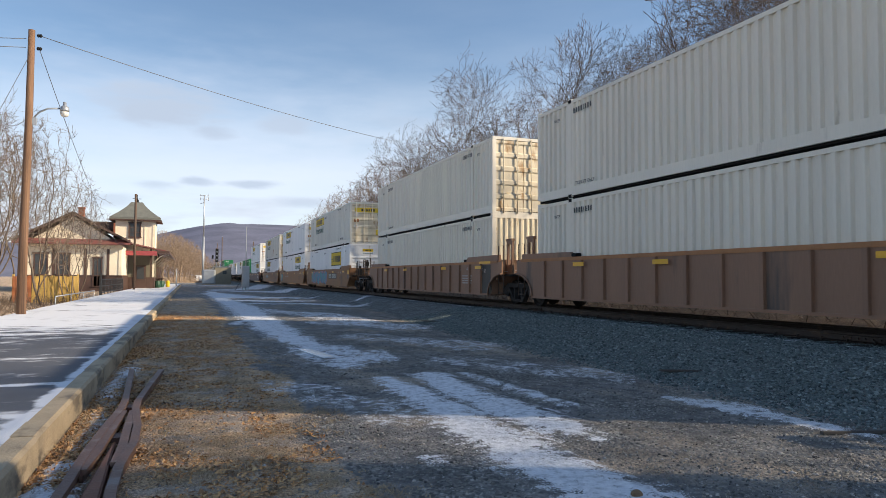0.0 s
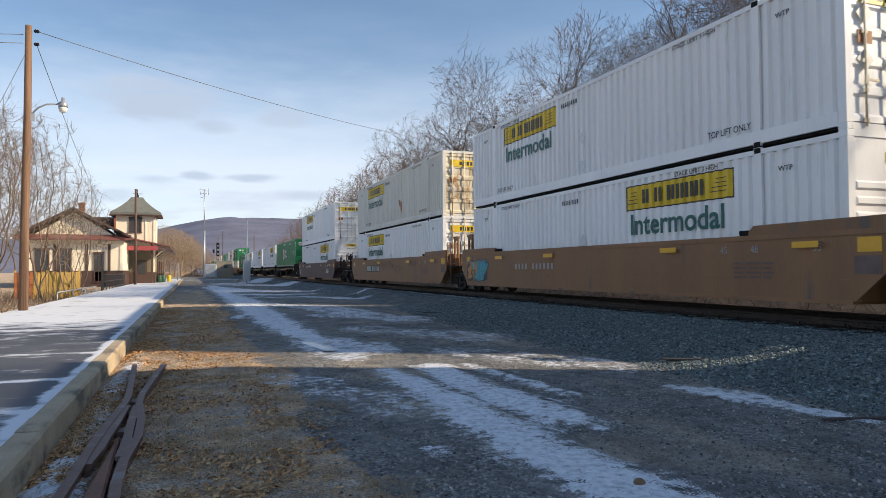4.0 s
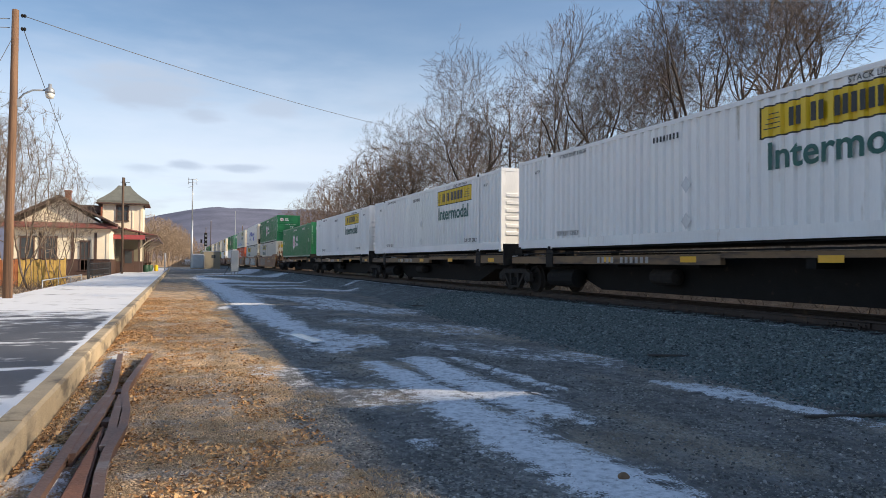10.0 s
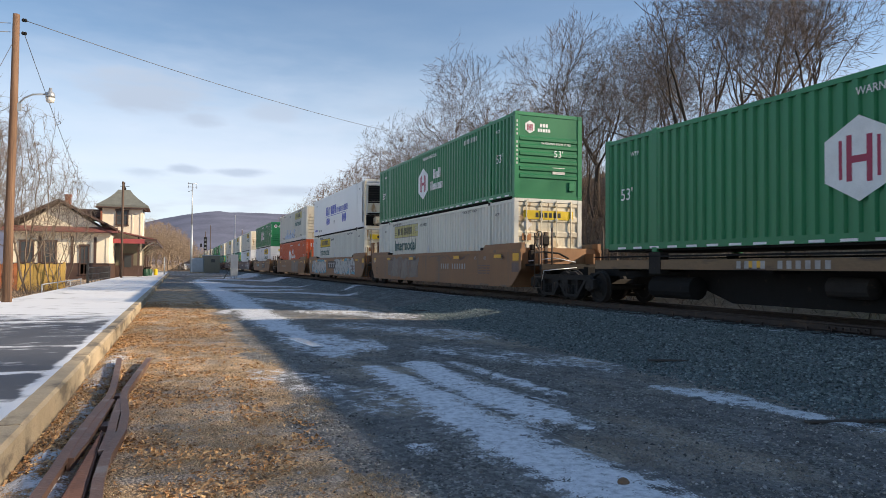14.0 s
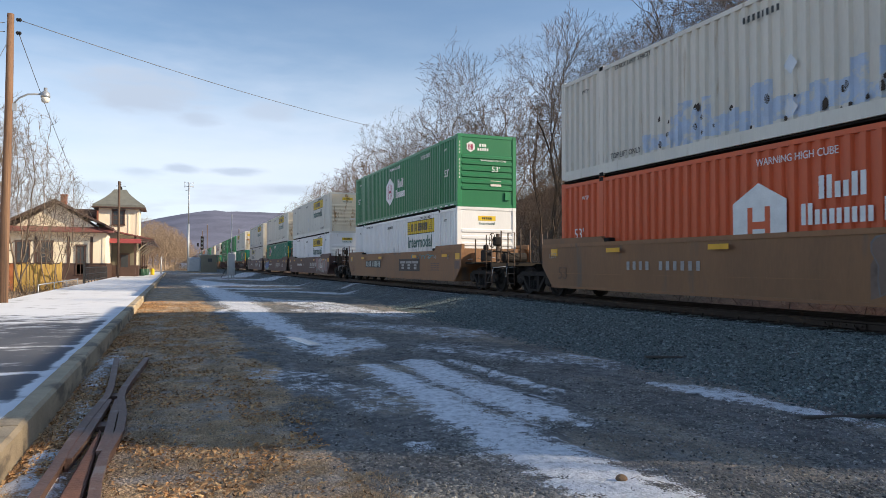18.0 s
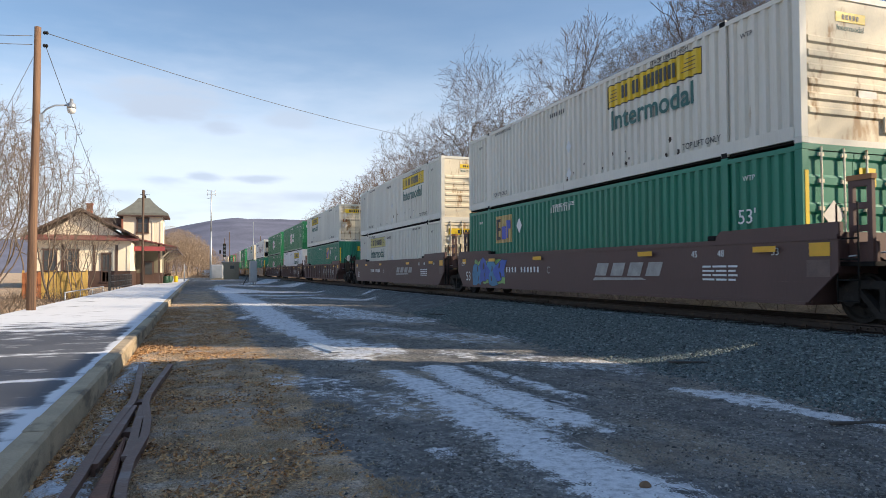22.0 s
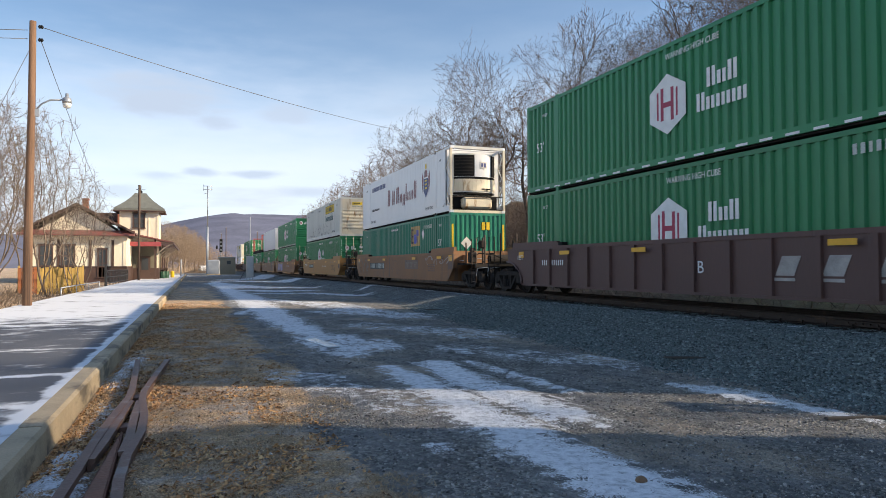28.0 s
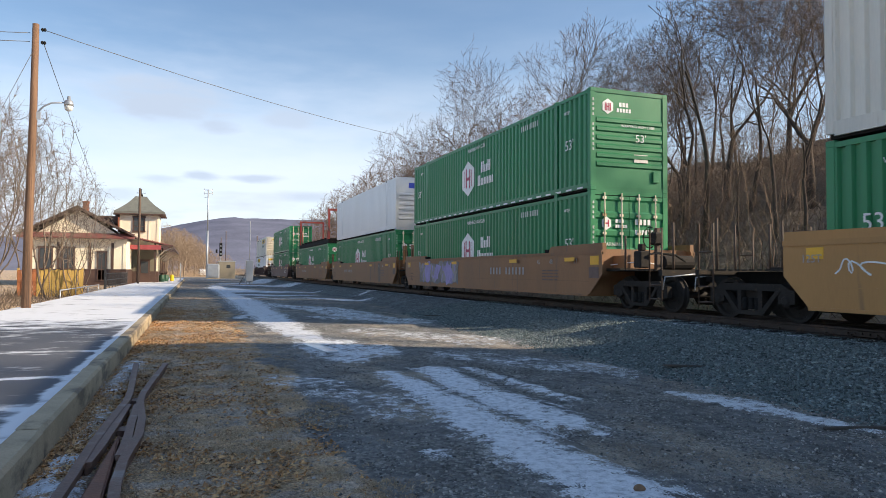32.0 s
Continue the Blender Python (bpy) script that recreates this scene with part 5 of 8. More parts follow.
def truck(car, y):
    """A two-axle truck with cast side frames; the car's rail level is z = 0."""
    def frame_bm(sx):
        bm = bmesh.new()
        x0, x1 = sx * 1.0, sx * 1.13
        a, b = min(x0, x1), max(x0, x1)
        prism(bm, [(-1.08, 0.58), (-0.8, 0.74), (0.8, 0.74), (1.08, 0.58), (0.8, 0.60), (-0.8, 0.60)], 0, a, b)
        for s in (-1, 1):
            prism(bm, [(s * 1.1, 0.36), (s * 1.1, 0.62), (s * 0.72, 0.66), (s * 0.70, 0.36)], 0, a + 0.002, b - 0.002)
            prism(bm, [(s * 0.78, 0.60), (s * 0.66, 0.60), (s * 0.22, 0.13), (s * 0.36, 0.13)], 0, a - 0.015, b + 0.015)
            box(bm, a, b, s * 0.27 - 0.05, s * 0.27 + 0.05, 0.2, 0.62)
        box(bm, a - 0.02, b + 0.02, -0.36, 0.36, 0.12, 0.20)
        for s in (-0.89, 0.89):
            lathe(bm, [(0.13, -0.05), (0.13, 0.05), (0.07, 0.09)] if sx > 0 else [(0.07, -0.09), (0.13, -0.05), (0.13, 0.05)], 0, ((a + b) / 2, s, WHEEL_R), 10)
        return bm

    t = part("truck", cached("bolster", lambda: boxes((-1.0, 1.0, -0.22, 0.22, 0.36, 0.62), (-0.3, 0.3, -0.3, 0.3, 0.6, 0.8)), "truck"), None, car, at=pose(0, y, 0))
    for sx in (-1, 1):
        part("side_frame", cached(f"side_frame_{sx}", lambda: frame_bm(sx), "truck"), None, t)

        def springs():
            bm = bmesh.new()
            for s in (-0.16, 0.0, 0.16):
                lathe(bm, [(0.06, 0.22), (0.068, 0.26), (0.06, 0.3), (0.068, 0.34), (0.06, 0.38), (0.068, 0.42), (0.06, 0.46)], 2, (sx * 1.07, s, 0), 8)
            return bm
        part("spring_pack", cached(f"springs_{sx}", springs, "steel_black"), None, t)

    def wheelset():
        bm = bmesh.new()
        tube(bm, [(-1.08, 0, 0), (1.08, 0, 0)], 0.08, 8)
        for s in (-1, 1):
            lathe(bm, [(0.12, s * 0.69), (0.30, s * 0.70), (0.34, s * 0.685), (0.455, s * 0.685), (0.455, s * 0.715), (WHEEL_R + 0.005, s * 0.73), (WHEEL_R - 0.002, s * 0.82), (0.35, s * 0.82), (0.32, s * 0.765), (0.16, s * 0.78), (0.12, s * 0.85), (0.05, s * 0.85)], 0, (0, 0, 0), 28)
            for k in range(3):
                a = k * math.tau / 3
                box(bm, s * 0.80, s * 0.815, 0.24 * math.cos(a) - 0.03, 0.24 * math.cos(a) + 0.03, 0.24 * math.sin(a) - 0.03, 0.24 * math.sin(a) + 0.03)
        return bm
    for dy in (-0.89, 0.89):
        w = part("wheelset", cached("wheelset", wheelset, "wheel"), None, t, at=pose(0, dy, WHEEL_R))
        WHEELS.append((w, y + dy, dy, car))
    return t


def end_gear(car, y0, y1, mat, front, coupled, handbrake):
    """Platform, draft gear, rails, pipes and ladders of one end; y0 is the bulkhead, y1 the outer end."""
    s = 1 if y1 > y0 else -1
    a, b = min(y0, y1), max(y0, y1)
    key = f"{mat}_{y0:.2f}_{y1:.2f}"
    dark = "steel_black" if mat in ("mineral", "truck") else "truck"
    rail = dark if mat in ("mineral", "truck") else "grab"
    span = lambda p, q: (min(p, q), max(p, q))
    part("draft_sill", cached("esill2_" + key, lambda: boxes((-0.35, 0.35, a, b, 0.62, 0.98)), "steel_black"), None, car)
    part("end_platform", cached("eplat_" + key, lambda: boxes((-1.25, 1.25, *span(y0, y0 + s * 1.0), 0.985, 1.06)), dark), None, car)
    part("bulkhead", cached("ebulk_" + key, lambda: boxes((-1.44, 1.44, *span(y0 + s * 0.3, y0 + s * 0.38), 0.85, 1.58)), mat), None, car)
    for x in (-1.0, 1.0):
        part("end_gusset", cached(f"egus_{key}_{x}", lambda: boxes((x - 0.03, x + 0.03, *span(y0 + s * 0.38, y0 + s * 0.9), 1.06, 1.4)), mat), None, car)
    part("brake_pipe", cached(f"epipe_{key}", lambda: tubes(((0.55, y0, 0.8), (0.6, y0 + s * 0.6, 0.82), (0.5, y1 - s * 0.2, 0.8)), radius=0.022), "steel_black"), None, car)
    part("lever_rod", cached(f"erod_{key}", lambda: tubes(((-1.2, y0 + s * 0.5, 1.15), (-0.4, y0 + s * 0.8, 1.25), (0.3, y0 + s * 0.9, 1.12)), radius=0.016), "aluminium"), None, car)
    if coupled:
        part("end_sill", cached("esillc_" + key, lambda: boxes((-1.4, 1.4, y1 - 0.06, y1 + 0.06, 0.88, 1.02)), dark), None, car)
        part("walkway", cached("ewalk_" + key, lambda: boxes(*[(-1.25, 1.25, *span(y0 + s * 1.0 + (y1 - s * 0.1 - y0 - s * 1.0) * k / 9, y0 + s * 1.0 + (y1 - s * 0.1 - y0 - s * 1.0) * (k + 0.7) / 9), 1.0, 1.025) for k in range(9)]), dark), None, car)
        part("coupler", cached(f"coupler_{key}", lambda: boxes((-0.1, 0.1, *span(y1, y1 + s * 0.5), 0.72, 0.92), (-0.17, 0.17, *span(y1 + s * 0.42, y1 + s * 0.66), 0.66, 0.98), bevel=0.02), "steel_black"), None, car)
        part("uncoupling_lever", cached(f"ulev_{key}", lambda: tubes(((-1.4, y1 + s * 0.08, 0.55), (-1.35, y1 + s * 0.1, 0.85), (-0.2, y1 + s * 0.12, 0.95)), radius=0.014), "aluminium"), None, car)
        for x in (-1.36, 1.36):
            part("handrail", cached(f"ehr_{key}_{x}", lambda: tubes(((x, y1, 0.28), (x, y1, 2.0), (x, y1 - s * 0.45, 2.0), (x, y1 - s * 0.45, 0.28)), radius=0.02), rail), None, car)
            for zz in (0.33, 0.66, 1.4):
                part("step", cached(f"estep_{key}_{x}_{zz}", lambda: tubes(((x, y1, zz), (x, y1 - s * 0.45, zz)), radius=0.018), rail), None, car)
        for x, yy, zt in ((-0.95, y1 - s * 0.1, 2.15), (0.9, y1 - s * 0.1, 2.15), (1.1, y0 + s * 1.2, 2.3), (-1.15, y0 + s * 1.1, 1.9)):
            part("stanchion", cached(f"estan_{key}_{x}", lambda: tubes(((x, yy, 1.0), (x, yy, zt)), radius=0.028), rail), None, car)
        part("air_hose", cached(f"hose_{key}", lambda: tubes(((0.4, y1, 0.8), (0.42, y1 + s * 0.2, 0.5), (0.35, y1 + s * 0.45, 0.35), (0.3, y1 + s * 0.6, 0.45)), radius=0.03), "steel_black"), None, car)
    else:
        part("articulation", cached("artic_" + key, lambda: boxes((-0.28, 0.28, *span(y1, y1 - s * 0.5), 0.6, 0.95), bevel=0.04), "steel_black"), None, car)
        for x in (-1.4, 1.4) if mat != "truck" else ():
            yy = y0 + s * 0.45
            lad = part("ladder", cached(f"elad_{key}_{x}", lambda: tubes(((x, yy, 0.35), (x, yy, 2.05), (x, yy + s * 0.4, 2.05), (x, yy + s * 0.4, 0.35)), radius=0.018), rail), None, car)
            for zz in (0.4, 0.75, 1.1, 1.45):
                part("rung", cached(f"erung_{key}_{x}_{zz}", lambda: tubes(((x, yy, zz), (x, yy + s * 0.4, zz)), radius=0.016), rail), None, lad)
        for x in (-1.04, 1.04) if mat != "truck" else ():
            # upright plates that carry the next unit's stack guides
            ya, yb = span(y0 + s * 0.42, y0 + s * 0.86)
            top, holes = (2.45, 3) if mat == "mineral" else (2.22, 1)
            step = (top - 1.3) / holes
            bs = [(x - 0.04, x + 0.04, ya, ya + 0.09, 1.06, top), (x - 0.04, x + 0.04, yb - 0.09, yb, 1.06, top), (x - 0.04, x + 0.04, ya + 0.09, yb - 0.09, 1.06, 1.34)]
            bs += [(x - 0.038, x + 0.038, ya + 0.09, yb - 0.09, 1.3 + step * (k + 1) - 0.11, 1.3 + step * (k + 1)) for k in range(holes)]
            up = part("guide_post", cached(f"gpost_{key}_{x}", lambda: boxes(*bs), mat), None, car)
            part("post_cap", cached(f"gcap_{key}_{x}", lambda: boxes((x - 0.06, x + 0.06, ya - 0.02, yb + 0.02, top, top + 0.09)), "chord" if mat == "mineral" else mat), None, up)
        part("air_hose", cached(f"ahose_{key}", lambda: tubes(((-0.5, y0 + s * 0.4, 1.2), (-0.6, y0 + s * 0.9, 0.95), (-0.5, y1, 0.9)), radius=0.03), "steel_black"), None, car)
    if handbrake:
        yb = y1 - s * 1.3
        part("brake_stand", cached("bstand_" + key, lambda: boxes((-0.55, -0.43, yb - 0.06, yb + 0.06, 1.0, 2.1), bevel=0.015), rail), None, car)
        part("gear_case", cached("bgear_" + key, lambda: boxes((-0.66, -0.40, yb - 0.13, yb + 0.13, 1.66, 1.98), bevel=0.04), "truck"), None, car)

        def hand_wheel():
            bm = bmesh.new()
            c = (-0.72, yb, 1.85)
            ring = [(c[0], c[1] + 0.27 * math.cos(k * math.tau / 16), c[2] + 0.27 * math.sin(k * math.tau / 16)) for k in range(17)]
            tube(bm, ring, 0.014, 5)
            for k in range(5):
                tube(bm, [c, ring[k * 3]], 0.010, 4)
            return bm
        part("brake_wheel", cached("bwheel_" + key, hand_wheel, "truck"), None, car)
        part("control_valve", cached("bvalve_" + key, lambda: boxes((-1.15, -0.85, yb - 0.2, yb + 0.1, 1.07, 1.5), (-1.08, -0.92, yb - 0.14, yb + 0.04, 1.5, 1.68), bevel=0.03), "truck"), None, car)
        part("pipe_bend", cached("bbend_" + key, lambda: tubes(((-1.0, yb, 1.3), (-0.8, yb + s * 0.3, 1.45), (-0.2, yb + s * 0.35, 1.4), (0.3, yb + s * 0.1, 1.25)), radius=0.03), "steel_black"), None, car)
        bm = bmesh.new()
        lathe(bm, [(0.05, -0.5), (0.19, -0.45), (0.19, 0.45), (0.05, 0.5)], 0, (0.35, yb - s * 0.3, 1.22), 14)
        part("air_reservoir", bm, "truck", car)


def well_car(label, mat, style, front_gap, rear_gap, front_coupled, rear_coupled, marks):
    """One well unit; the well's leading end is under the container's leading end at y = 0, z = 0 is the rail."""
    car = thing("well_car", label, "freight car", "cars of the train")
    lo, hi = -0.32, CL + 0.3
    fy, ry = -front_gap / 2, CL + rear_gap / 2
    if front_coupled:
        fy = -front_gap / 2 + 0.62
    if rear_coupled:
        ry = CL + rear_gap / 2 - 0.62

    def side(sx):
        bm = bmesh.new()
        a, b = sorted((sx * 1.50, sx * 1.455))
        if style == "smooth":
            prism(bm, [(lo + 0.1, 0.33), (lo - 0.55, 0.9), (lo - 0.55, 1.5), (hi + 0.45, 1.5), (hi + 0.45, 0.9), (hi - 0.1, 0.33)], 0, a, b)
        else:
            arc = [(math.cos(k * math.pi / 12), math.sin(k * math.pi / 12)) for k in range(7)]
            pts = [(lo - 0.9 + 1.1 * c, 0.33 + 0.72 * q) for c, q in arc] + [(lo - 0.9, 1.5), (hi + 0.8, 1.5)]
            pts += [(hi + 0.8 - 1.1 * c, 0.33 + 0.72 * q) for c, q in reversed(arc)]
            prism(bm, pts, 0, a, b)
        return bm
    for sx in (-1, 1):
        part("side_wall", cached(f"wside_{mat}_{style}_{sx}", lambda: side(sx), mat), None, car)
        top = "chord" if style == "ribbed_old" else mat
        part("top_chord", cached(f"wchord_{top}_{sx}", lambda: boxes((sx * 1.52, sx * 1.40, lo - 0.55, hi + 0.45, 1.44, 1.535) if sx > 0 else (-1.52, -1.40, lo - 0.55, hi + 0.45, 1.44, 1.535)), top), None, car)
        part("bottom_flange", cached(f"wflange_{mat}_{style}_{sx}", lambda: boxes((min(sx * 1.53, sx * 1.44), max(sx * 1.53, sx * 1.44), lo + (0.1 if style == "smooth" else 0.25), hi - (0.1 if style == "smooth" else 0.35), 0.30, 0.36)), mat), None, car)
        for y0, y1, yt in ((lo - 0.55, 2.1, 1.9), (13.75, hi + 0.45, 13.95)):
            def guide():
                bm = bmesh.new()
                pts = [(y0, 1.536), (y1, 1.536), (yt, 1.72), (y0, 1.74)] if y0 < 5 else [(y0, 1.536), (y1, 1.536), (y1, 1.70), (yt, 1.68)]
                prism(bm, pts, 0, min(sx * 1.48, sx * 1.36), max(sx * 1.48, sx * 1.36))
                return bm
            part("guide_plate", cached(f"wguide_{mat}_{sx}_{y0:.1f}", guide, mat), None, car)
        for y in (2.15, 13.7):
            bm_key = f"wlock_{sx}_{y}"
            part("corner_guide", cached(bm_key, lambda: boxes((min(sx * 1.50, sx * 1.30), max(sx * 1.50, sx * 1.30), y - 0.12, y + 0.12, 1.536, 1.64), bevel=0.02), "steel_black"), None, car)
        if style != "smooth":
            rib = cached(f"wrib_{mat}_{sx}", lambda: boxes((min(sx * 1.50, sx * 1.575), max(sx * 1.50, sx * 1.60), -0.05, 0.05, 0.362, 1.438)), mat)
            for i in range(15):
                part("rib", rib, None, car, at=pose(0, 0.55 + 1.055 * i, 0))
            for q, (yc, turn) in enumerate(((lo - 0.9, 1), (hi + 0.8, -1))):
                part("arch_flange", cached(f"warch_{mat}_{sx}_{q}", lambda: tubes([(sx * 1.53, yc + turn * 1.12 * math.cos(k * math.pi / 12), 0.33 + 0.74 * math.sin(k * math.pi / 12)) for k in range(7)], radius=0.035), mat), None, car)
        else:
            part("side_seam", cached(f"wseam_{mat}_{sx}", lambda: boxes((min(sx * 1.50, sx * 1.508), max(sx * 1.50, sx * 1.508), lo + 0.1, hi - 0.1, 0.70, 0.715)), mat), None, car)
    part("well_floor", cached(f"wfloor_{mat}", lambda: boxes((-1.44, 1.44, lo + 0.1, hi - 0.1, 0.30, 0.345)), mat), None, car)
    for nm, yy in (("front", lo + 0.02), ("rear", hi - 0.06)):
        part("end_sheet", cached(f"wend_{mat}_{nm}", lambda: boxes((-1.45, 1.45, yy, yy + 0.04, 0.347, 1.06)), mat), None, car)
    end_gear(car, lo, fy, mat, True, front_coupled, front_coupled)
    end_gear(car, hi, ry, mat, False, rear_coupled, False)
    if front_coupled:
        truck(car, -1.95)
    else:
        truck(car, -front_gap / 2)
    if rear_coupled:
        truck(car, CL + 1.95)
    for y in (0.35, 4.0, 9.5, 13.0):
        part("reflector", cached(f"refl_{y}", lambda: boxes((-1.607, -1.602, y, y + 0.55, 1.26, 1.37)) if style != "smooth" else boxes((-1.506, -1.502, y, y + 0.5, 1.3, 1.42)), "reflector"), None, car)
    x = -1.512 if style == "smooth" else -1.51
    dark = "ink_white" if mat == "mineral" else "ink_grey"
    if style != "ribbed_old":
        part("end_reflector", cached("endrefl", lambda: boxes((-1.507, -1.503, -0.72, -0.30, 1.16, 1.40)), "chord" if mat == "ochre" else "reflector"), None, car)
        part("notice_frame", cached("notframe", lambda: boxes((-1.507, -1.503, -0.72, -0.24, 0.80, 1.10)), "ink_dull"), None, car)
    else:
        part("stencil_panel", cached("stenpanel", lambda: boxes((-1.506, -1.502, -0.30, 0.44, 0.37, 1.40)), "ink"), None, car, "black stencil panel")
        part("end_reflector", cached("oldrefl", lambda: boxes((-1.526, -1.522, -0.30, 0.70, 1.445, 1.53)), "reflector"), None, car)
        lettering("48", "ink_grey", 0.2, car, "lettering", 0.30, 1.12, x - 0.003)
    for decal in marks:
        kind, a, b, z0, z1 = decal[:5]
        if kind in ("board", "number"):
            if kind == "board":
                part("number_board", boxes((x - 0.002, x, a, b, z0, z1)), "ink", car)
            pitch = (b - a - 0.16) / 11
            for k in range(11):
                if k != 4:
                    part("car_number", cached(f"digit_{pitch:.2f}_{z0}_{z1}_{dark}", lambda: boxes((x - 0.005, x - 0.003, 0, pitch * 0.46, z0 + 0.05, z1 - 0.05)), "ink_pale" if kind == "board" else dark), None, car, at=pose(0, b - 0.08 - pitch * (k + 0.8), 0))
        elif kind == "tee":
            part("emblem_board", boxes((x - 0.002, x, a, b, z0, z1)), decal[5], car)
            w = (b - a - 0.3) / 3
            for k in range(3):
                for zz in range(3):
                    h = (z1 - z0 - 0.16) / 3
                    y = a + 0.15 + w * k
                    ink = 0.06 if zz == 2 else 0.30
                    part("emblem_bar", boxes((x - 0.005, x - 0.003, y + w * ink, y + w * (1 - ink), z0 + 0.08 + h * zz, z0 + 0.08 + h * (zz + 0.8))), decal[6], car)
        elif kind == "swoosh":
            w = (b - a) / 4
            for k in range(4):
                bm = bmesh.new()
                y = b - w * k
                prism(bm, [(y, z0 + 0.13), (y - w * 0.72, z0 + 0.13), (y - w * 0.92, z1), (y - w * 0.2, z1)], 0, x - 0.003, x)
                part("emblem_bar", bm, "ink_grey", car)
            bm = bmesh.new()
            prism(bm, [(b + 0.1, z0), (a + 0.7, z0 + 0.04), (a + 0.9, z0 + 0.09), (b, z0 + 0.08)], 0, x - 0.003, x)
            part("emblem_line", bm, "ink_grey", car)
        elif kind == "slants":
            for y in (5.75, 4.75, 3.72, 2.70):
                bm = bmesh.new()
                prism(bm, [(y, z0), (y - 0.42, z0), (y - 0.58, z1), (y - 0.16, z1)], 0, x - 0.003, x)
                part("emblem_bar", bm, "ink_grey", car)
                part("emblem_line", boxes((x - 0.003, x, y - 0.44, y + 0.06, z0 - 0.1, z0 - 0.04)), "ink_grey", car)
            part("pale_plate", boxes((x - 0.002, x, 0.2, 2.3, 0.37, 0.52)), "ink_dull", car)
        elif kind == "word":
            lettering(decal[5], decal[6], (z1 - z0) * 1.4, car, "lettering", b, z0, x - 0.004)
    big = (1.62, 0.66, 0.46) if style == "ribbed" else (16.0, 0.55, 0.5)
    if style != "ribbed_old" and mat != "ochre":
        lettering("53", "ink_white" if mat == "mineral" else "ink_faint", big[2], car, "lettering", big[0], big[1], x - 0.003)
    if style != "ribbed_old":
        lettering("125T", dark, 0.2, car, "lettering", 16.5, 1.14, x - 0.003)
        part("end_reflector", cached("rearrefl", lambda: boxes((-1.507, -1.503, 16.05, 16.4, 1.2, 1.40)), "reflector"), None, car)
    lettering("53", dark, 0.2, car, "lettering", 0.55, 1.2, x - 0.003)
    lettering("45", dark, 0.2, car, "lettering", 2.75, 1.2, x - 0.003)
    lettering("48", dark, 0.2, car, "lettering", 1.95, 1.2, x - 0.003)
    for k in range(0 if style == "ribbed" else 4):
        bars(car, "data_text", "ink_dull" if mat in ("tan", "ochre") else dark, 2.4, 0.98 - 0.09 * k, (0.35, 0.3, 0.2) if k % 2 else (0.25, 0.4, 0.25), 0.04, 0.05, x - 0.002)
    return car


def spine_car(label, front_gap, rear_gap, front_coupled, rear_coupled):
    car = thing("spine_car", label, "freight car", "cars of the train")
    fy, ry = -front_gap / 2, CL + rear_gap / 2
    if front_coupled:
        fy += 0.62
    if rear_coupled:
        ry -= 0.62

    def belly():
        bm = bmesh.new()
        prism(bm, [(fy + 0.3, 0.72), (2.0, 0.72), (3.6, 0.20), (12.6, 0.20), (14.2, 0.72), (ry - 0.3, 0.72), (ry - 0.3, 1.1), (fy + 0.3, 1.1)], 0, -0.5, 0.5)
        return bm
    part("centre_sill", belly(), "steel_black", car)
    for sx in (-1, 1):
        a, b = sorted((sx * 1.27, sx * 1.14))
        part("side_beam", cached(f"sbeam_{sx}", lambda: boxes((a, b, -0.5, 2.3, 0.92, 1.2), (a, b, 7.3, CL + 0.5, 0.92, 1.14), (a + 0.02, b, 2.3, 7.3, 1.06, 1.18)), "spine_brown"), None, car)
        part("walkway", cached(f"swalk_{sx}", lambda: boxes((a - 0.03, b + 0.03, -0.5, CL + 0.5, 1.205, 1.24)), "steel_black"), None, car)
        for y in (1.95, 14.2):
            part("container_pedestal", cached(f"sped_{sx}_{y}", lambda: boxes((min(sx * 1.29, sx * 1.05), max(sx * 1.29, sx * 1.05), y - 0.2, y + 0.2, 0.82, 1.318)), "truck"), None, car)
        for y in (0.6, 4.5, 8.0, 11.0):
            part("reflector", cached(f"srefl_{sx}_{y}", lambda: boxes((sx * 1.272, sx * 1.276, y, y + 0.5, 0.97, 1.1) if sx > 0 else (-1.276, -1.272, y, y + 0.5, 0.97, 1.1)), "reflector"), None, car)
    for y in (0.4, 2.0, 5.2, 8.1, 11.0, 14.2, 15.8):
        part("cross_bearer", cached("sbear", lambda: boxes((-1.2, 1.2, -0.1, 0.1, 0.86, 1.06)), "steel_black"), None, car, at=pose(0, y, 0))
    bm = bmesh.new()
    lathe(bm, [(0.05, -0.45), (0.19, -0.4), (0.19, 0.4), (0.05, 0.45)], 1, (-0.75, 9.6, 0.62), 14)
    part("air_reservoir", bm, "truck", car)
    bm = bmesh.new()
    lathe(bm, [(0.05, -0.75), (0.26, -0.7), (0.26, 0.7), (0.05, 0.75)], 1, (-0.82, 14.0, 0.5), 14)
    part("brake_cylinder", bm, "steel_black", car)
    end_gear(car, -0.15, fy, "truck", True, front_coupled, front_coupled)
    for k in range(11):
        if k != 4:
            part("car_number", cached("spine_digit", lambda: boxes((-1.277, -1.275, 0, 0.11, 0.95, 1.10)), "ink_grey"), None, car, at=pose(0, 11.6 - 0.2 * k, 0))
    truck(car, -1.9 if front_coupled else -front_gap / 2)
    if rear_coupled:
        truck(car, CL + 1.9)
    return car


def spray(name, col):
    return material(name, col, 0.5, var=0.3, scale=1.4, grain=6, bump=0.0, wear=tuple(v * 0.6 for v in col), wear_at=0.56, wear_scale=1.8)


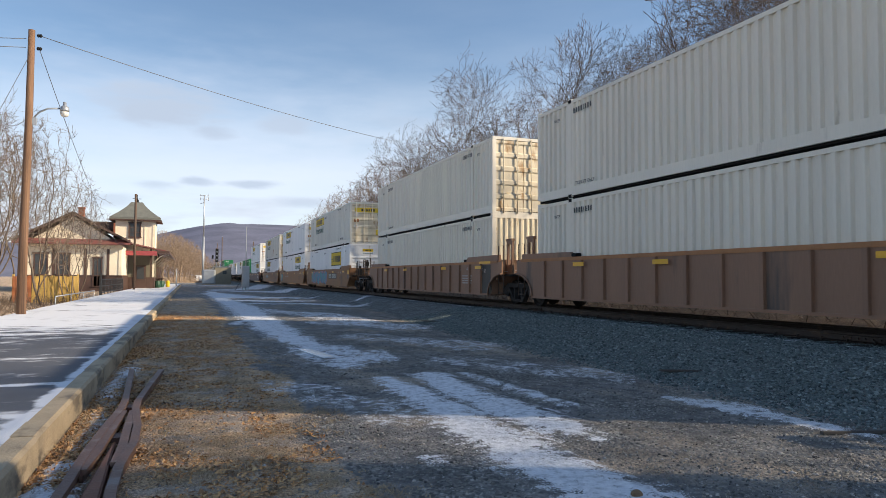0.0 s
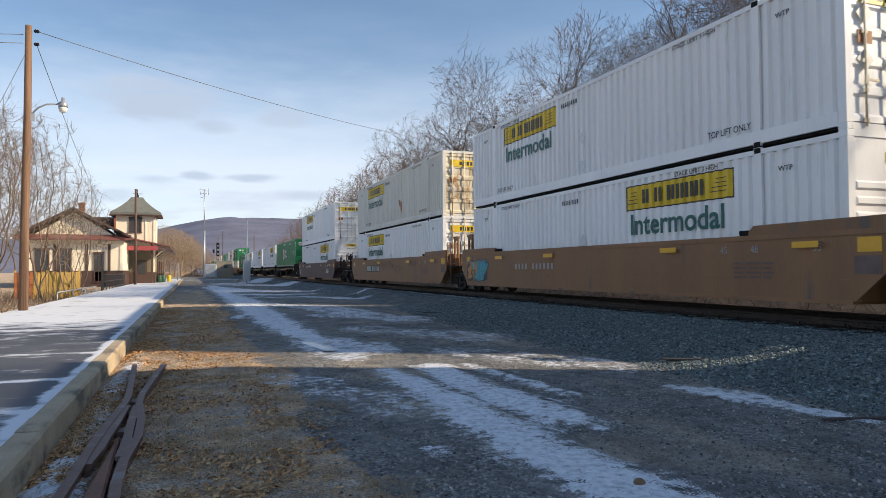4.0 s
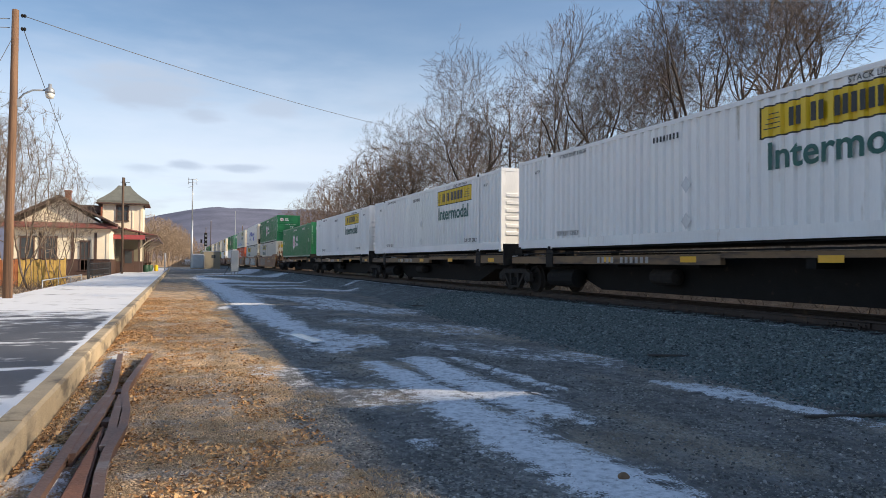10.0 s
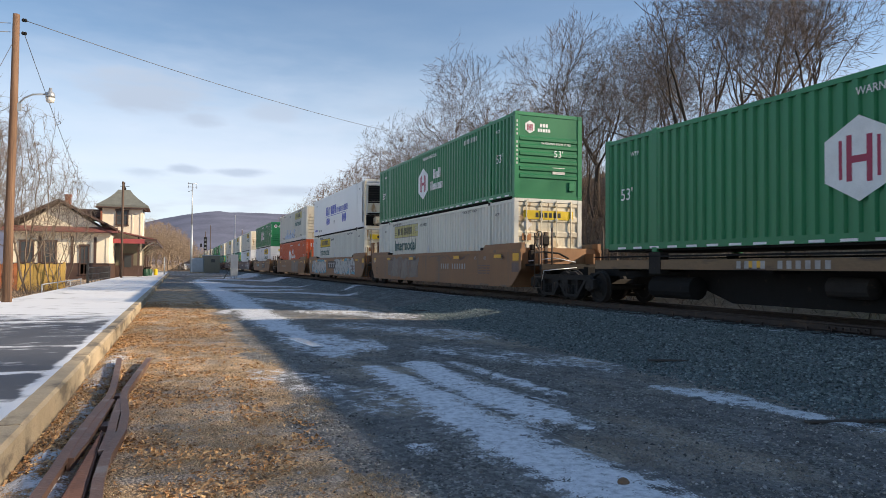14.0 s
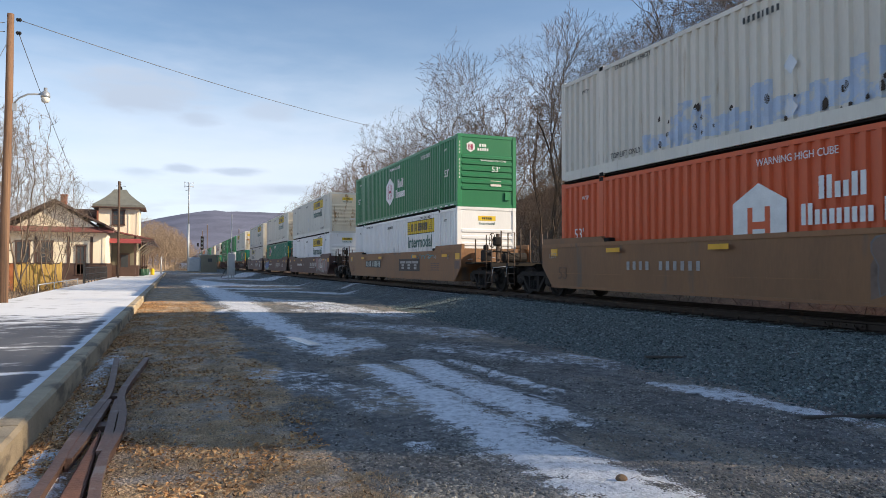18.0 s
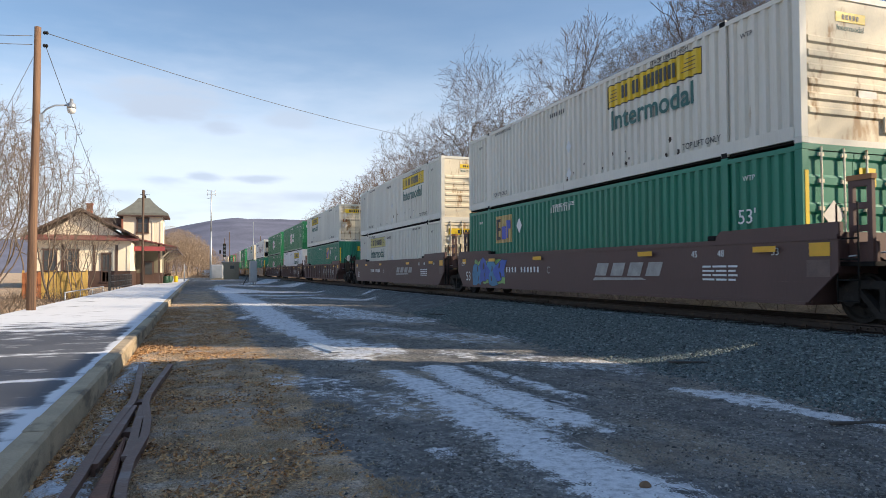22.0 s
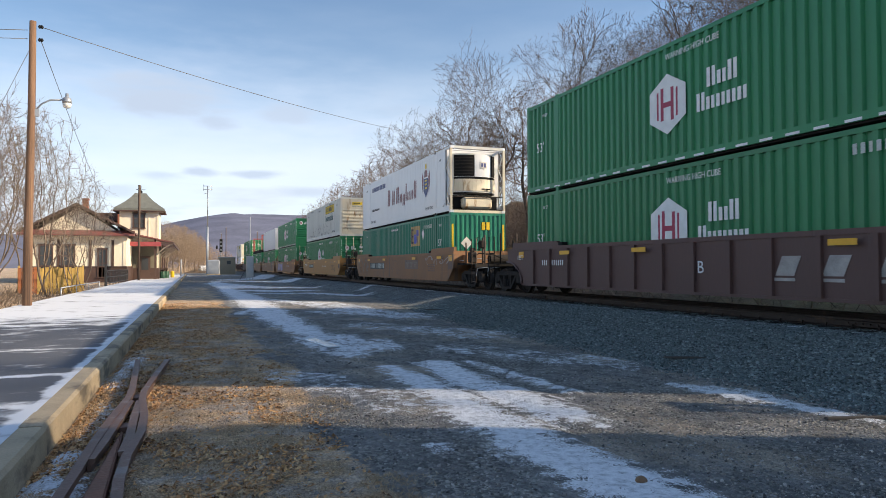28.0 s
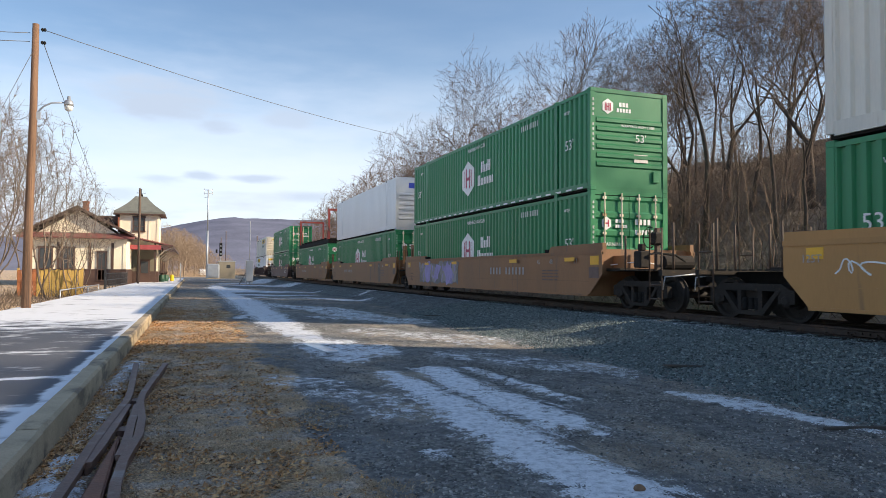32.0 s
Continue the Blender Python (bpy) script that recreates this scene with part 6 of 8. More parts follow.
for nm_, col_ in (("blue", (0.04, 0.20, 0.36)), ("teal", (0.03, 0.26, 0.30)), ("silver", (0.42, 0.42, 0.41)), ("dark", (0.035, 0.035, 0.04)), ("amber", (0.42, 0.20, 0.06)), ("pink", (0.36, 0.17, 0.22)), ("sky", (0.07, 0.32, 0.44)),
                  ("lime", (0.22, 0.40, 0.12)), ("royal", (0.03, 0.10, 0.45)), ("violet", (0.30, 0.25, 0.50)), ("dusk", (0.15, 0.14, 0.14)), ("ash", (0.26, 0.24, 0.23)), ("rose", (0.26, 0.14, 0.14)), ("smoke", (0.17, 0.14, 0.12)), ("umber", (0.15, 0.10, 0.075))):
    M["spray_" + nm_] = spray(nm_ + "_spray_paint", col_)
# fill, second fill, halo, inner gaps
PIECES = {"graffiti_blue": ("blue", "teal", "pink", "amber"), "graffiti_grey": ("silver", "silver", "sky", "dark"), "graffiti_warm": ("teal", "amber", "dark", "sky"), "graffiti_lime": ("royal", "blue", "lime", "dark"),
          "graffiti_violet": ("violet", "ash", "dusk", "violet"), "graffiti_dusk": ("smoke", "umber", "umber", "dusk"), "graffiti_rose": ("ash", "rose", "dusk", "rose")}


def blob(bm, cy, cz, w, h, x, grow, r):
    """A rounded lobe on the car's side, pulled out of true."""
    lean, sq, n = r.uniform(-0.55, 0.55), r.uniform(0.5, 0.8), 16
    bumps = [r.uniform(0.62, 1.18) for _ in range(n)]
    pts = []
    for k in range(n):
        a = k * math.tau / n
        c, s_ = math.cos(a), math.sin(a)
        u = math.copysign(abs(c) ** sq, c) * bumps[k] * (w / 2 + grow)
        v = math.copysign(abs(s_) ** sq, s_) * bumps[k] * (h / 2 + grow)
        pts.append((cy + u + lean * v, min(1.43, max(0.37, cz + v))))
    prism(bm, pts, 0, x - 0.0012, x)


def graffiti(car, kind, y0, y1, z0, z1, seed):
    """Sprayed rounded shapes with dark outlines over a paler halo on the car's track side."""
    a, b, halo, gap = ("spray_" + c for c in PIECES[kind])
    n = max(2, round((y1 - y0) / 0.7))
    w, h, cz = (y1 - y0) / n, z1 - z0, (z0 + z1) / 2
    bm = bmesh.new()
    r = random.Random(seed * 31)
    pts = [(y0 - 0.15 + (y1 - y0 + 0.3) * i / 16, z1 - r.random() * 0.16 * h - (0.35 * h if i in (0, 16) else 0)) for i in range(17)]
    pts += [(y1 + 0.15 - (y1 - y0 + 0.3) * i / 16, z0 + r.random() * 0.14 * h) for i in range(17)]
    prism(bm, pts, 0, -1.5082, -1.5062)
    part("graffiti_halo", bm, halo, car, "sprayed graffiti background")
    for k in range(n):
        cy = y1 - w * (k + 0.5) + r.uniform(-0.08, 0.08)
        bz, bw, bh = cz + r.uniform(-0.08, 0.08) * h, w * r.uniform(1.15, 1.6), h * r.uniform(0.8, 1.0)
        for name, mat, gr, x in (("graffiti_outline", "spray_dusk" if kind in ("graffiti_dusk", "graffiti_rose", "graffiti_violet") else "spray_dark", 0.035, -1.5084 - 0.0003 * (k % 2)), ("graffiti_fill", a if k % 2 else b, 0.0, -1.5098 - 0.0003 * (k % 2))):
            bm = bmesh.new()
            blob(bm, cy, bz, bw, bh, x, gr, random.Random(seed * 100 + k))
            part(name, bm, mat, car)
        for q in range(2):
            bm = bmesh.new()
            blob(bm, cy + r.uniform(-0.18, 0.18) * w, bz + (0.2 if q else -0.22) * bh, w * r.uniform(0.10, 0.24), bh * r.uniform(0.2, 0.42), -1.5114, 0, random.Random(seed * 200 + k * 2 + q))
            part("graffiti_gap", bm, gap, car)


def scribble(car, mat, y0, y1, z0, z1, seed, loops=5, r=0.014):
    """One loose looping line of spray."""
    rs = random.Random(seed)
    n = loops * 14
    ph, amp = rs.random() * 6, [rs.uniform(0.55, 1.0) for _ in range(loops + 2)]
    pts = []
    for i in range(n + 1):
        u = i / n
        f = u * loops
        h = amp[int(f)] * (1 - f % 1) + amp[int(f) + 1] * (f % 1)
        a = ph + f * math.tau + 1.5 * math.sin(f * 2.3 + seed) + 0.9 * math.sin(f * 5.1 + 2 * seed)
        pts.append((y1 - (y1 - y0) * u + (0.38 + 0.25 * math.sin(f * 1.7 + seed)) * (y1 - y0) / loops * math.cos(a), (z0 + z1) / 2 + 0.12 * math.sin(f * 3.1) * (z1 - z0) + (z1 - z0) / 2 * h * 0.8 * math.sin(a * (1 + 0.04 * math.sin(f)))))
    bm = bmesh.new()
    rows = []
    for i, (a, z) in enumerate(pts):
        p, q = pts[max(0, i - 1)], pts[min(n, i + 1)]
        d = math.hypot(q[0] - p[0], q[1] - p[1]) or 1.0
        ny, nz = -(q[1] - p[1]) / d * r, (q[0] - p[0]) / d * r
        rows.append([bm.verts.new((-1.5120 - 0.00002 * i, a + ny, z + nz)), bm.verts.new((-1.5120 - 0.00002 * i, a - ny, z - nz))])
    for a, b in zip(rows, rows[1:]):
        bm.faces.new((a[0], a[1], b[1], b[0]))
    part("tag", bm, mat, car, "sprayed tag line")


def scuffs(box_, mat, y0, y1, z0, z1, n, seed, size=0.07):
    """Torn and rusted spots on a container's track side."""
    rs = random.Random(seed)
    for k in range(n):
        y, z = rs.uniform(y0, y1), z0 + (z1 - z0) * rs.random() ** 1.4
        s = size * rs.uniform(0.4, 1.3)
        bm = bmesh.new()
        prism(bm, [(y + s * rs.uniform(0.5, 1.0) * math.cos(a), z + s * 1.3 * rs.uniform(0.5, 1.2) * math.sin(a)) for a in [q * math.tau / 7 for q in range(7)]], 0, WALL - 0.004, WALL - 0.001)
        part("scuff", bm, mat, box_)


def rub(box_, mat, y0, y1, z0, z1, seed):
    """A long smeared patch of other paint following the wall."""
    rs = random.Random(seed)
    y = y0
    while y < y1:
        w = rs.uniform(0.12, 0.5)
        top = z0 + (z1 - z0) * rs.uniform(0.35, 1.0)
        panel(box_, "paint_smear", mat, y, min(y + w, y1), z0 + rs.uniform(0, 0.12), top, 0.004)
        y += w


M["smear_blue"] = material("pale_blue_paint_smear", (0.42, 0.52, 0.66), 0.55, var=0.15, scale=3, bump=0.05, wear=(0.6, 0.6, 0.56), wear_at=0.5, wear_scale=4)
M["hole"] = material("dark_torn_spot", (0.04, 0.028, 0.02), 0.8, var=0.4, scale=9, bump=0.2)
# unit: front of its containers along the line at 0 s, car, upper box, lower box
# box: paint, kind, leading end; the boxes' labels are made from these words
UNITS = [
    (-16.5, "ribbed_old", "grey plain door", "grey plain door"),
    (3.11, "ribbed_old", "grey plain door", "grey plain door"), (22.74, "ribbed_old", "grey plain door", "grey plain nose"),
    (46.37, "smooth tan", "beige ypanel door", "white ybig nose"), (65.83, "smooth tan", "white ypanel door", "white ypanel nose"), (85.44, "smooth tan", "beige ypanel door", "white ypanel door"),
    (109.23, "smooth mineral", "white ypanel door", "white ypanel nose"),
    (130.46, "spine", "green hexa nose", ""), (147.82, "spine", "white ypanel nose", ""), (165.28, "spine", "white ypanel nose", ""), (182.59, "spine", "white ypanel nose", ""), (201.04, "spine", "green hexa nose", ""),
    (222.35, "smooth tan", "green hexa nose", "beige ypale door"), (241.72, "smooth tan", "reefer script cool", "beige ypanel door"), (261.33, "smooth tan", "beige ypale nose", "orange hexaold nose"),
    (285.26, "smooth tan", "green hexa nose", "white ypanel nose"),
    (308.92, "smooth mineral", "beige ypanel nose", "white ypanel nose"), (328.34, "smooth mineral", "beige ypanel nose", "teal quad door"), (347.86, "smooth mineral", "beige ypanel nose", "beige ypale door"),
    (371.36, "ribbed mineral", "beige ypanel door", "teal quad nose"), (390.91, "ribbed mineral", "green hexa nose", "white ypanel nose"), (410.54, "ribbed mineral", "green hexa nose", "green hexa nose"),
    (433.91, "smooth tan", "reefer reefer cool", "teal quad nose"), (457.29, "smooth ochre", "beige ypanel nose", "green hexa door"),
    (480.98, "smooth tan", "green hexa nose", "green hexa door"), (500.49, "smooth tan", "aluminium plainreefer nose", "green hexa door"), (520.42, "smooth tan", "rack", "green hexa nose"),
    (544.28, "smooth mineral", "green hexa door", "green hexa door"), (570.62, "ribbed mineral", "beige ypanel nose", "white ypanel door"),
]
WORDS = {"white": "clean white", "beige": "weathered off-white", "grey": "faded grey-white", "green": "dark green", "teal": "teal green", "orange": "orange-red", "reefer": "smooth white", "aluminium": "dull aluminium",
         "ypanel": "with yellow panel", "ypale": "with faded panel", "ybig": "with large yellow panel", "hexa": "with hexagon emblem", "hexaold": "with white emblem",
         "quad": "with square yellow logo", "script": "with blue lettering", "reefer2": "with crimson lettering", "plain": "with plain walls", "plainreefer": "with plain walls",
         "nose": "and ribbed end", "door": "and barred doors", "cool": "and cooling unit"}


def make_box(spec, z, upper):
    if spec == "rack":
        return flat_rack()
    body, kind, end = spec.split()
    k = "reefer2" if kind == "reefer" else kind
    label = f"{WORDS[body]} container {WORDS[k]} {WORDS[end]}" + (", stacked" if upper else "")
    return container(label, body, end, kind, z)


WELL, SPINE = 0.354, 1.325
MOVERS = []          # (thing, front offset, height over the rail)
STYLE = {"smooth tan": ("long tan-brown well car with smooth sides", "tan", "smooth"), "smooth mineral": ("dark mineral-red well car with smooth sides", "mineral", "smooth"),
         "smooth ochre": ("ochre-yellow well car with smooth sides", "ochre", "smooth"), "ribbed_old": ("rust-brown well car with ribbed sides and orange chord", "rustbrown", "ribbed_old"),
         "ribbed mineral": ("dark brown well car with ribbed sides", "mineral", "ribbed")}
# painted marks by unit: kind, from and to along the wall, from and to in height
MARKS = {3: [("board", 3.3, 6.35, 0.82, 1.22)], 4: [("number", 9.5, 12.3, 0.86, 1.14)], 5: [("board", 9.95, 12.95, 0.80, 1.18)], 6: [("number", 9.6, 12.3, 1.12, 1.34)],
         12: [("number", 3.45, 6.3, 0.82, 1.12)], 13: [("tee", 6.9, 9.35, 0.77, 1.28, "umber_board", "ink_grey")], 14: [("number", 10.25, 13.0, 0.78, 1.08)],
         15: [("tee", 3.8, 6.8, 0.66, 1.22, "umber_board", "ink_grey"), ("board", 9.95, 12.95, 0.80, 1.18)],
         16: [("swoosh", 3.55, 6.45, 0.68, 1.10), ("number", 9.95, 12.5, 0.80, 1.08), ("word", 9.1, 9.4, 0.82, 1.04, "A", "ink_grey")],
         17: [("swoosh", 3.65, 6.6, 0.66, 1.12), ("number", 9.7, 12.4, 0.82, 1.10), ("word", 9.1, 9.3, 0.84, 1.06, "C", "ink_grey")],
         18: [("swoosh", 3.7, 6.65, 0.72, 1.12), ("number", 10.1, 12.5, 0.82, 1.10), ("word", 9.1, 9.4, 0.84, 1.06, "B", "ink_grey")],
         19: [("slants", 0, 0, 0.76, 1.12), ("word", 7.5, 7.85, 0.77, 1.04, "A", "ink_white")], 20: [("slants", 0, 0, 0.76, 1.12), ("word", 7.5, 7.85, 0.77, 1.04, "C", "ink_white")],
         21: [("slants", 0, 0, 0.74, 1.10), ("word", 7.5, 7.85, 0.77, 1.04, "B", "ink_white"), ("number", 13.4, 14.9, 0.9, 1.16)],
         22: [("board", 10.0, 13.3, 0.78, 1.15), ("tee", 3.85, 6.0, 0.80, 1.24, "spray_umber", "spray_smoke")],
         23: [("board", 10.8, 13.15, 0.84, 1.13), ("tee", 4.6, 6.5, 0.82, 1.08, "ochre", "ink_white"), ("word", 0.9, 1.36, 0.56, 0.86, "53", "ink")],
         24: [("number", 3.5, 6.5, 0.82, 1.16)], 25: [("number", 9.6, 12.4, 0.84, 1.12)], 26: [("number", 9.6, 12.4, 0.84, 1.12)]}
M["umber_board"] = material("dark_umber_board_paint", (0.055, 0.04, 0.033), 0.6, var=0.25, scale=2, bump=0.05)
for i, (a, style, up, low) in enumerate(UNITS):
    fg = a - UNITS[i - 1][0] - CL if i else 3.45
    rg = UNITS[i + 1][0] - a - CL if i + 1 < len(UNITS) else 7.4
    fc, rc = fg > 4.2, rg > 4.2
    if style == "spine":
        car = spine_car("low rust-brown spine car carrying one container", fg, rg, fc, rc)
        MOVERS += [(car, a, 0.0), (make_box(up, SPINE, False), a, SPINE)]
    else:
        lab, mat, sty = STYLE[style]
        car = well_car(lab, mat, sty, fg, rg, fc, rc, MARKS.get(i, []))
        MOVERS += [(car, a, 0.0), (make_box(low, WELL, False), a, WELL), (make_box(up, WELL + CH, True), a, WELL + CH)]
    top_box = MOVERS[-1][0]
    if i == 3:
        graffiti(car, "graffiti_blue", 7.2, 14.0, 0.40, 1.46, 1)
    elif i == 4:
        graffiti(car, "graffiti_warm", 14.6, 16.2, 0.45, 1.3, 2)
    elif i == 13:
        graffiti(car, "graffiti_grey", 10.2, 15.4, 0.38, 1.46, 3)
        graffiti(car, "graffiti_grey", 1.6, 7.2, 0.38, 1.46, 4)
    elif i == 12:
        graffiti(car, "graffiti_dusk", 9.2, 13.6, 0.40, 1.44, 5)
        scribble(car, "ink_dull", 3.4, 7.2, 1.1, 1.44, 26, 5)
    elif i == 16:
        graffiti(car, "graffiti_rose", 0.0, 3.6, 0.40, 1.44, 6)
    elif i == 17:
        graffiti(car, "graffiti_lime", 12.5, 15.1, 0.40, 1.38, 7)
    elif i == 22:
        scribble(car, "ink_dull", 7.0, 9.8, 0.5, 1.4, 32, 4)
        scribble(car, "spray_smoke", 13.4, 16.0, 0.5, 1.4, 33, 4, 0.03)
        scribble(car, "ink_grey", -0.7, 2.4, 0.9, 1.4, 27, 5)
    elif i == 24:
        graffiti(car, "graffiti_violet", 9.7, 14.4, 0.40, 1.44, 9)
    elif i == 5:
        scribble(car, "ink", 7.0, 11.0, 0.92, 1.42, 21, 8)
        scribble(car, "ink", 5.4, 7.0, 0.42, 1.38, 28, 4)
        scribble(car, "ink", 3.2, 4.3, 1.0, 1.42, 29, 4)
        scuffs(top_box, "chord", 6.3, 6.6, 0.75, 1.2, 4, 31, 0.16)
    elif i == 15:
        scribble(car, "spray_teal", 2.2, 5.0, 1.16, 1.43, 24, 6)
    elif i == 14:
        graffiti(car, "graffiti_dusk", 2.9, 6.5, 0.38, 1.42, 10)
        rub(top_box, "smear_blue", 6.2, 12.6, 0.3, 1.3, 6)
        scuffs(top_box, "hole", 4.8, 12.0, 0.3, 1.1, 30, 7)
    elif i == 23:
        scribble(car, "ink_white", 14.2, 15.8, 0.9, 1.2, 23, 5)
        scuffs(top_box, "hole", 4.5, 12.5, 0.35, 1.25, 46, 5)
    elif i == 18:
        scribble(car, "ink_dull", 4.0, 12.5, 0.5, 1.4, 25, 6)
    if i in (16, 17, 18, 19):
        scuffs(top_box, "hole", 3.0, 13.0, 0.28, 0.9, 14, 30 + i, 0.05)


def run(t):
    """Metres that the train has gone after t seconds."""
    return 14.3394 * t + 0.005273 * t ** 2 + 0.0002405 * t ** 3 - 0.00000723 * t ** 4


def motions():
    for ob, a, z in MOVERS:
        walk(ob, [(t, pose(XC, a - run(t), RAIL + z)) for t in (0, 4, 8, 12, 16, 20, 24, 28, 32)])
    for w, y, dy, car in WHEELS:
        a = next(f for o, f, _ in MOVERS if o is car) + y
        # turning while it is near the yard
        t0, t1 = max(0.0, (a - 34) / 14.45), min(32.0, (a + 4) / 14.45)
        n0, n1 = math.floor(t0 * FPS), math.floor(t1 * FPS)
        if n1 <= n0 + 1:
            continue
        times = sorted({0.0, 32.0} | {n / FPS for n in range(n0, n1 + 1)})
        ref = run(n0 / FPS)
        rows = []
        for t in times:
            d = run(min(max(t, n0 / FPS), n1 / FPS)) - ref
            rows.append((t, Matrix.Translation((0, dy, WHEEL_R)) @ Matrix.Rotation(d / WHEEL_R, 4, "X")))
        walk(w, rows)

# ---------------------------------------------------------------- station
M["stucco"] = material("cream_painted_boards", (0.82, 0.73, 0.56), 0.7, var=0.08, scale=0.8, bump=0.1, wear=(0.48, 0.42, 0.32), wear_at=0.66, wear_scale=1.2)
M["brown_trim"] = material("dark_brown_trim_paint", (0.075, 0.042, 0.032), 0.6, var=0.2, scale=2, bump=0.08)
M["red_roof"] = material("red_metal_roof", (0.20, 0.07, 0.06), 0.5, var=0.15, scale=1.2, bump=0.08, wear=(0.18, 0.06, 0.055), wear_at=0.6, wear_scale=1.5)
M["slate"] = material("grey_green_shingles", (0.15, 0.155, 0.135), 0.8, var=0.25, scale=2, grain=12, bump=0.3)
M["brown_roof"] = material("brown_shingle_roof", (0.15, 0.10, 0.085), 0.85, var=0.25, scale=2, grain=12, bump=0.3)
M["brick"] = material("red_chimney_brick", (0.33, 0.12, 0.07), 0.85, var=0.25, scale=6, grain=30, bump=0.3)
M["pane"] = material("dark_window_glass", (0.05, 0.055, 0.06), 0.12, var=0.1, scale=1, bump=0.0)
M["porch_shaded"] = material("shaded_olive_porch_wall", (0.16, 0.145, 0.10), 0.65, var=0.15, scale=1.5, bump=0.08)
M["awning_red"] = material("red_painted_fascia", (0.32, 0.06, 0.065), 0.55, var=0.12, scale=2, bump=0.05)
station = thing("station_building", "cream boarded old station with brown base, red eaves and corner tower", "building")
WX0, WX1, WY0, WY1, GZ = -14.9, -6.25, 75.0, 104.0, 0.12
part("wall", boxes((WX0, WX1, WY0, WY1, 1.5, 4.55)), "stucco", station)
part("base_wall", boxes((WX0 - 0.05, WX1 + 0.05, WY0 - 0.05, WY1, GZ - 0.2, 1.497)), "brown_trim", station)
part("base_cap", boxes((WX0 - 0.09, WX1 + 0.09, WY0 - 0.09, WY1, 1.5, 1.6)), "brown_trim", station)
bm = bmesh.new()
prism(bm, [(WX0, 4.55), (WX1, 4.55), (-10.6, 7.35)], 1, WY0 + 0.02, WY1)
part("gable", bm, "stucco", station)
for sgn in (-1, 1):
    bm = bmesh.new()
    e = WX1 + 0.75 if sgn > 0 else WX0 - 0.75
    prism(bm, [(-10.6, 7.75), (e, 5.0), (e, 4.85), (-10.6, 7.55)], 1, WY0 - 0.7, WY1)
    part("roof_slope", bm, "brown_roof", station)
    bm = bmesh.new()
    prism(bm, [(-10.6, 7.78), (e, 5.03), (e, 4.8), (-10.6, 7.5)], 1, WY0 - 0.78, WY0 - 0.71)
    part("barge_board", bm, "brown_trim", station)
bm = bmesh.new()
prism(bm, [(WY0 - 0.9, 4.72), (WY0 + 0.02, 5.15), (WY0 + 0.02, 4.6), (WY0 - 0.9, 4.6)], 0, WX0 - 0.75, WX1 + 0.75)
part("pent_roof", bm, "red_roof", station)
part("cornice", boxes((WX0 - 0.1, WX1 + 0.1, WY0 - 0.12, WY0, 4.2, 4.58)), "stucco", station)


def window(parent, x0, x1, y, z0, z1, bars_v=1, bars_h=1):
    w = part("window", boxes((x0 - 0.12, x0, y - 0.09, y, z0 - 0.1, z1 + 0.1), (x1, x1 + 0.12, y - 0.09, y, z0 - 0.1, z1 + 0.1), (x0 - 0.18, x1 + 0.18, y - 0.12, y, z1, z1 + 0.18), (x0 - 0.18, x1 + 0.18, y - 0.14, y, z0 - 0.12, z0)), "brown_trim", parent)
    part("pane", boxes((x0, x1, y - 0.03, y - 0.01, z0, z1)), "pane", w)
    gl = [(x0 + (x1 - x0) * (i + 1) / (bars_v + 1) - 0.03, x0 + (x1 - x0) * (i + 1) / (bars_v + 1) + 0.03, y - 0.06, y - 0.032, z0, z1) for i in range(bars_v)]
    gl += [(x0, x1, y - 0.065, y - 0.033, z0 + (z1 - z0) * (i + 1) / (bars_h + 1) - 0.03, z0 + (z1 - z0) * (i + 1) / (bars_h + 1) + 0.03) for i in range(bars_h)]
    part("glazing_bar", boxes(*gl), "brown_trim", w)


window(station, -8.72, -8.1, WY0 - 0.02, 0.55, 3.25)
window(station, -11.9, -10.9, WY0 - 0.02, 1.7, 3.6)
window(station, -13.8, -12.8, WY0 - 0.02, 1.7, 3.6)
for x in (WX0 + 0.05, -12.35, -9.6, -7.6, WX1 - 0.28):
    part("pilaster", boxes((x, x + 0.24, WY0 - 0.06, WY0, 1.6, 4.2)), "stucco" if x in (WX0 + 0.05, WX1 - 0.28) else "brown_trim", station)
part("chimney", boxes((-10.9, -10.35, 80, 80.6, 6.8, 8.55), (-10.98, -10.27, 79.92, 80.68, 8.56, 8.72)), "brick", station)
part("chimney", boxes((-8.3, -7.6, 88, 88.7, 6.0, 8.2), (-8.38, -7.52, 87.92, 88.78, 8.21, 8.4)), "brick", station)
# tower
TX0, TX1, TY0, TY1 = -7.55, -3.55, 82.0, 86.0
part("tower_wall", boxes((TX0, TX1, TY0, TY1, 4.1, 7.75)), "stucco", station)
part("tower_base", boxes((TX0, TX1, TY0, TY1, GZ, 1.4)), "brown_trim", station)
# olive panels below the canopy, its shade put into their dark colour
part("tower_lower_wall", boxes((TX0, TX1, TY0 + 0.05, TY1, 1.4, 4.1)), "porch_shaded", station)
for x in (TX0 + 0.02, TX0 + 1.05, TX1 - 0.22):
    part("porch_pilaster", boxes((x, x + 0.2, TY0 - 0.02, TY0 + 0.05, 1.4, 4.1)), "stucco", station)
for x in (TX0 + 0.02, TX1 - 0.26, -4.65):
    part("tower_trim", boxes((x, x + 0.12, TY0 - 0.05, TY0, 4.5, 7.7)), "stucco", station)
bm = bmesh.new()
tc_ = ((TX0 + TX1) / 2, (TY0 + TY1) / 2)
rings = []
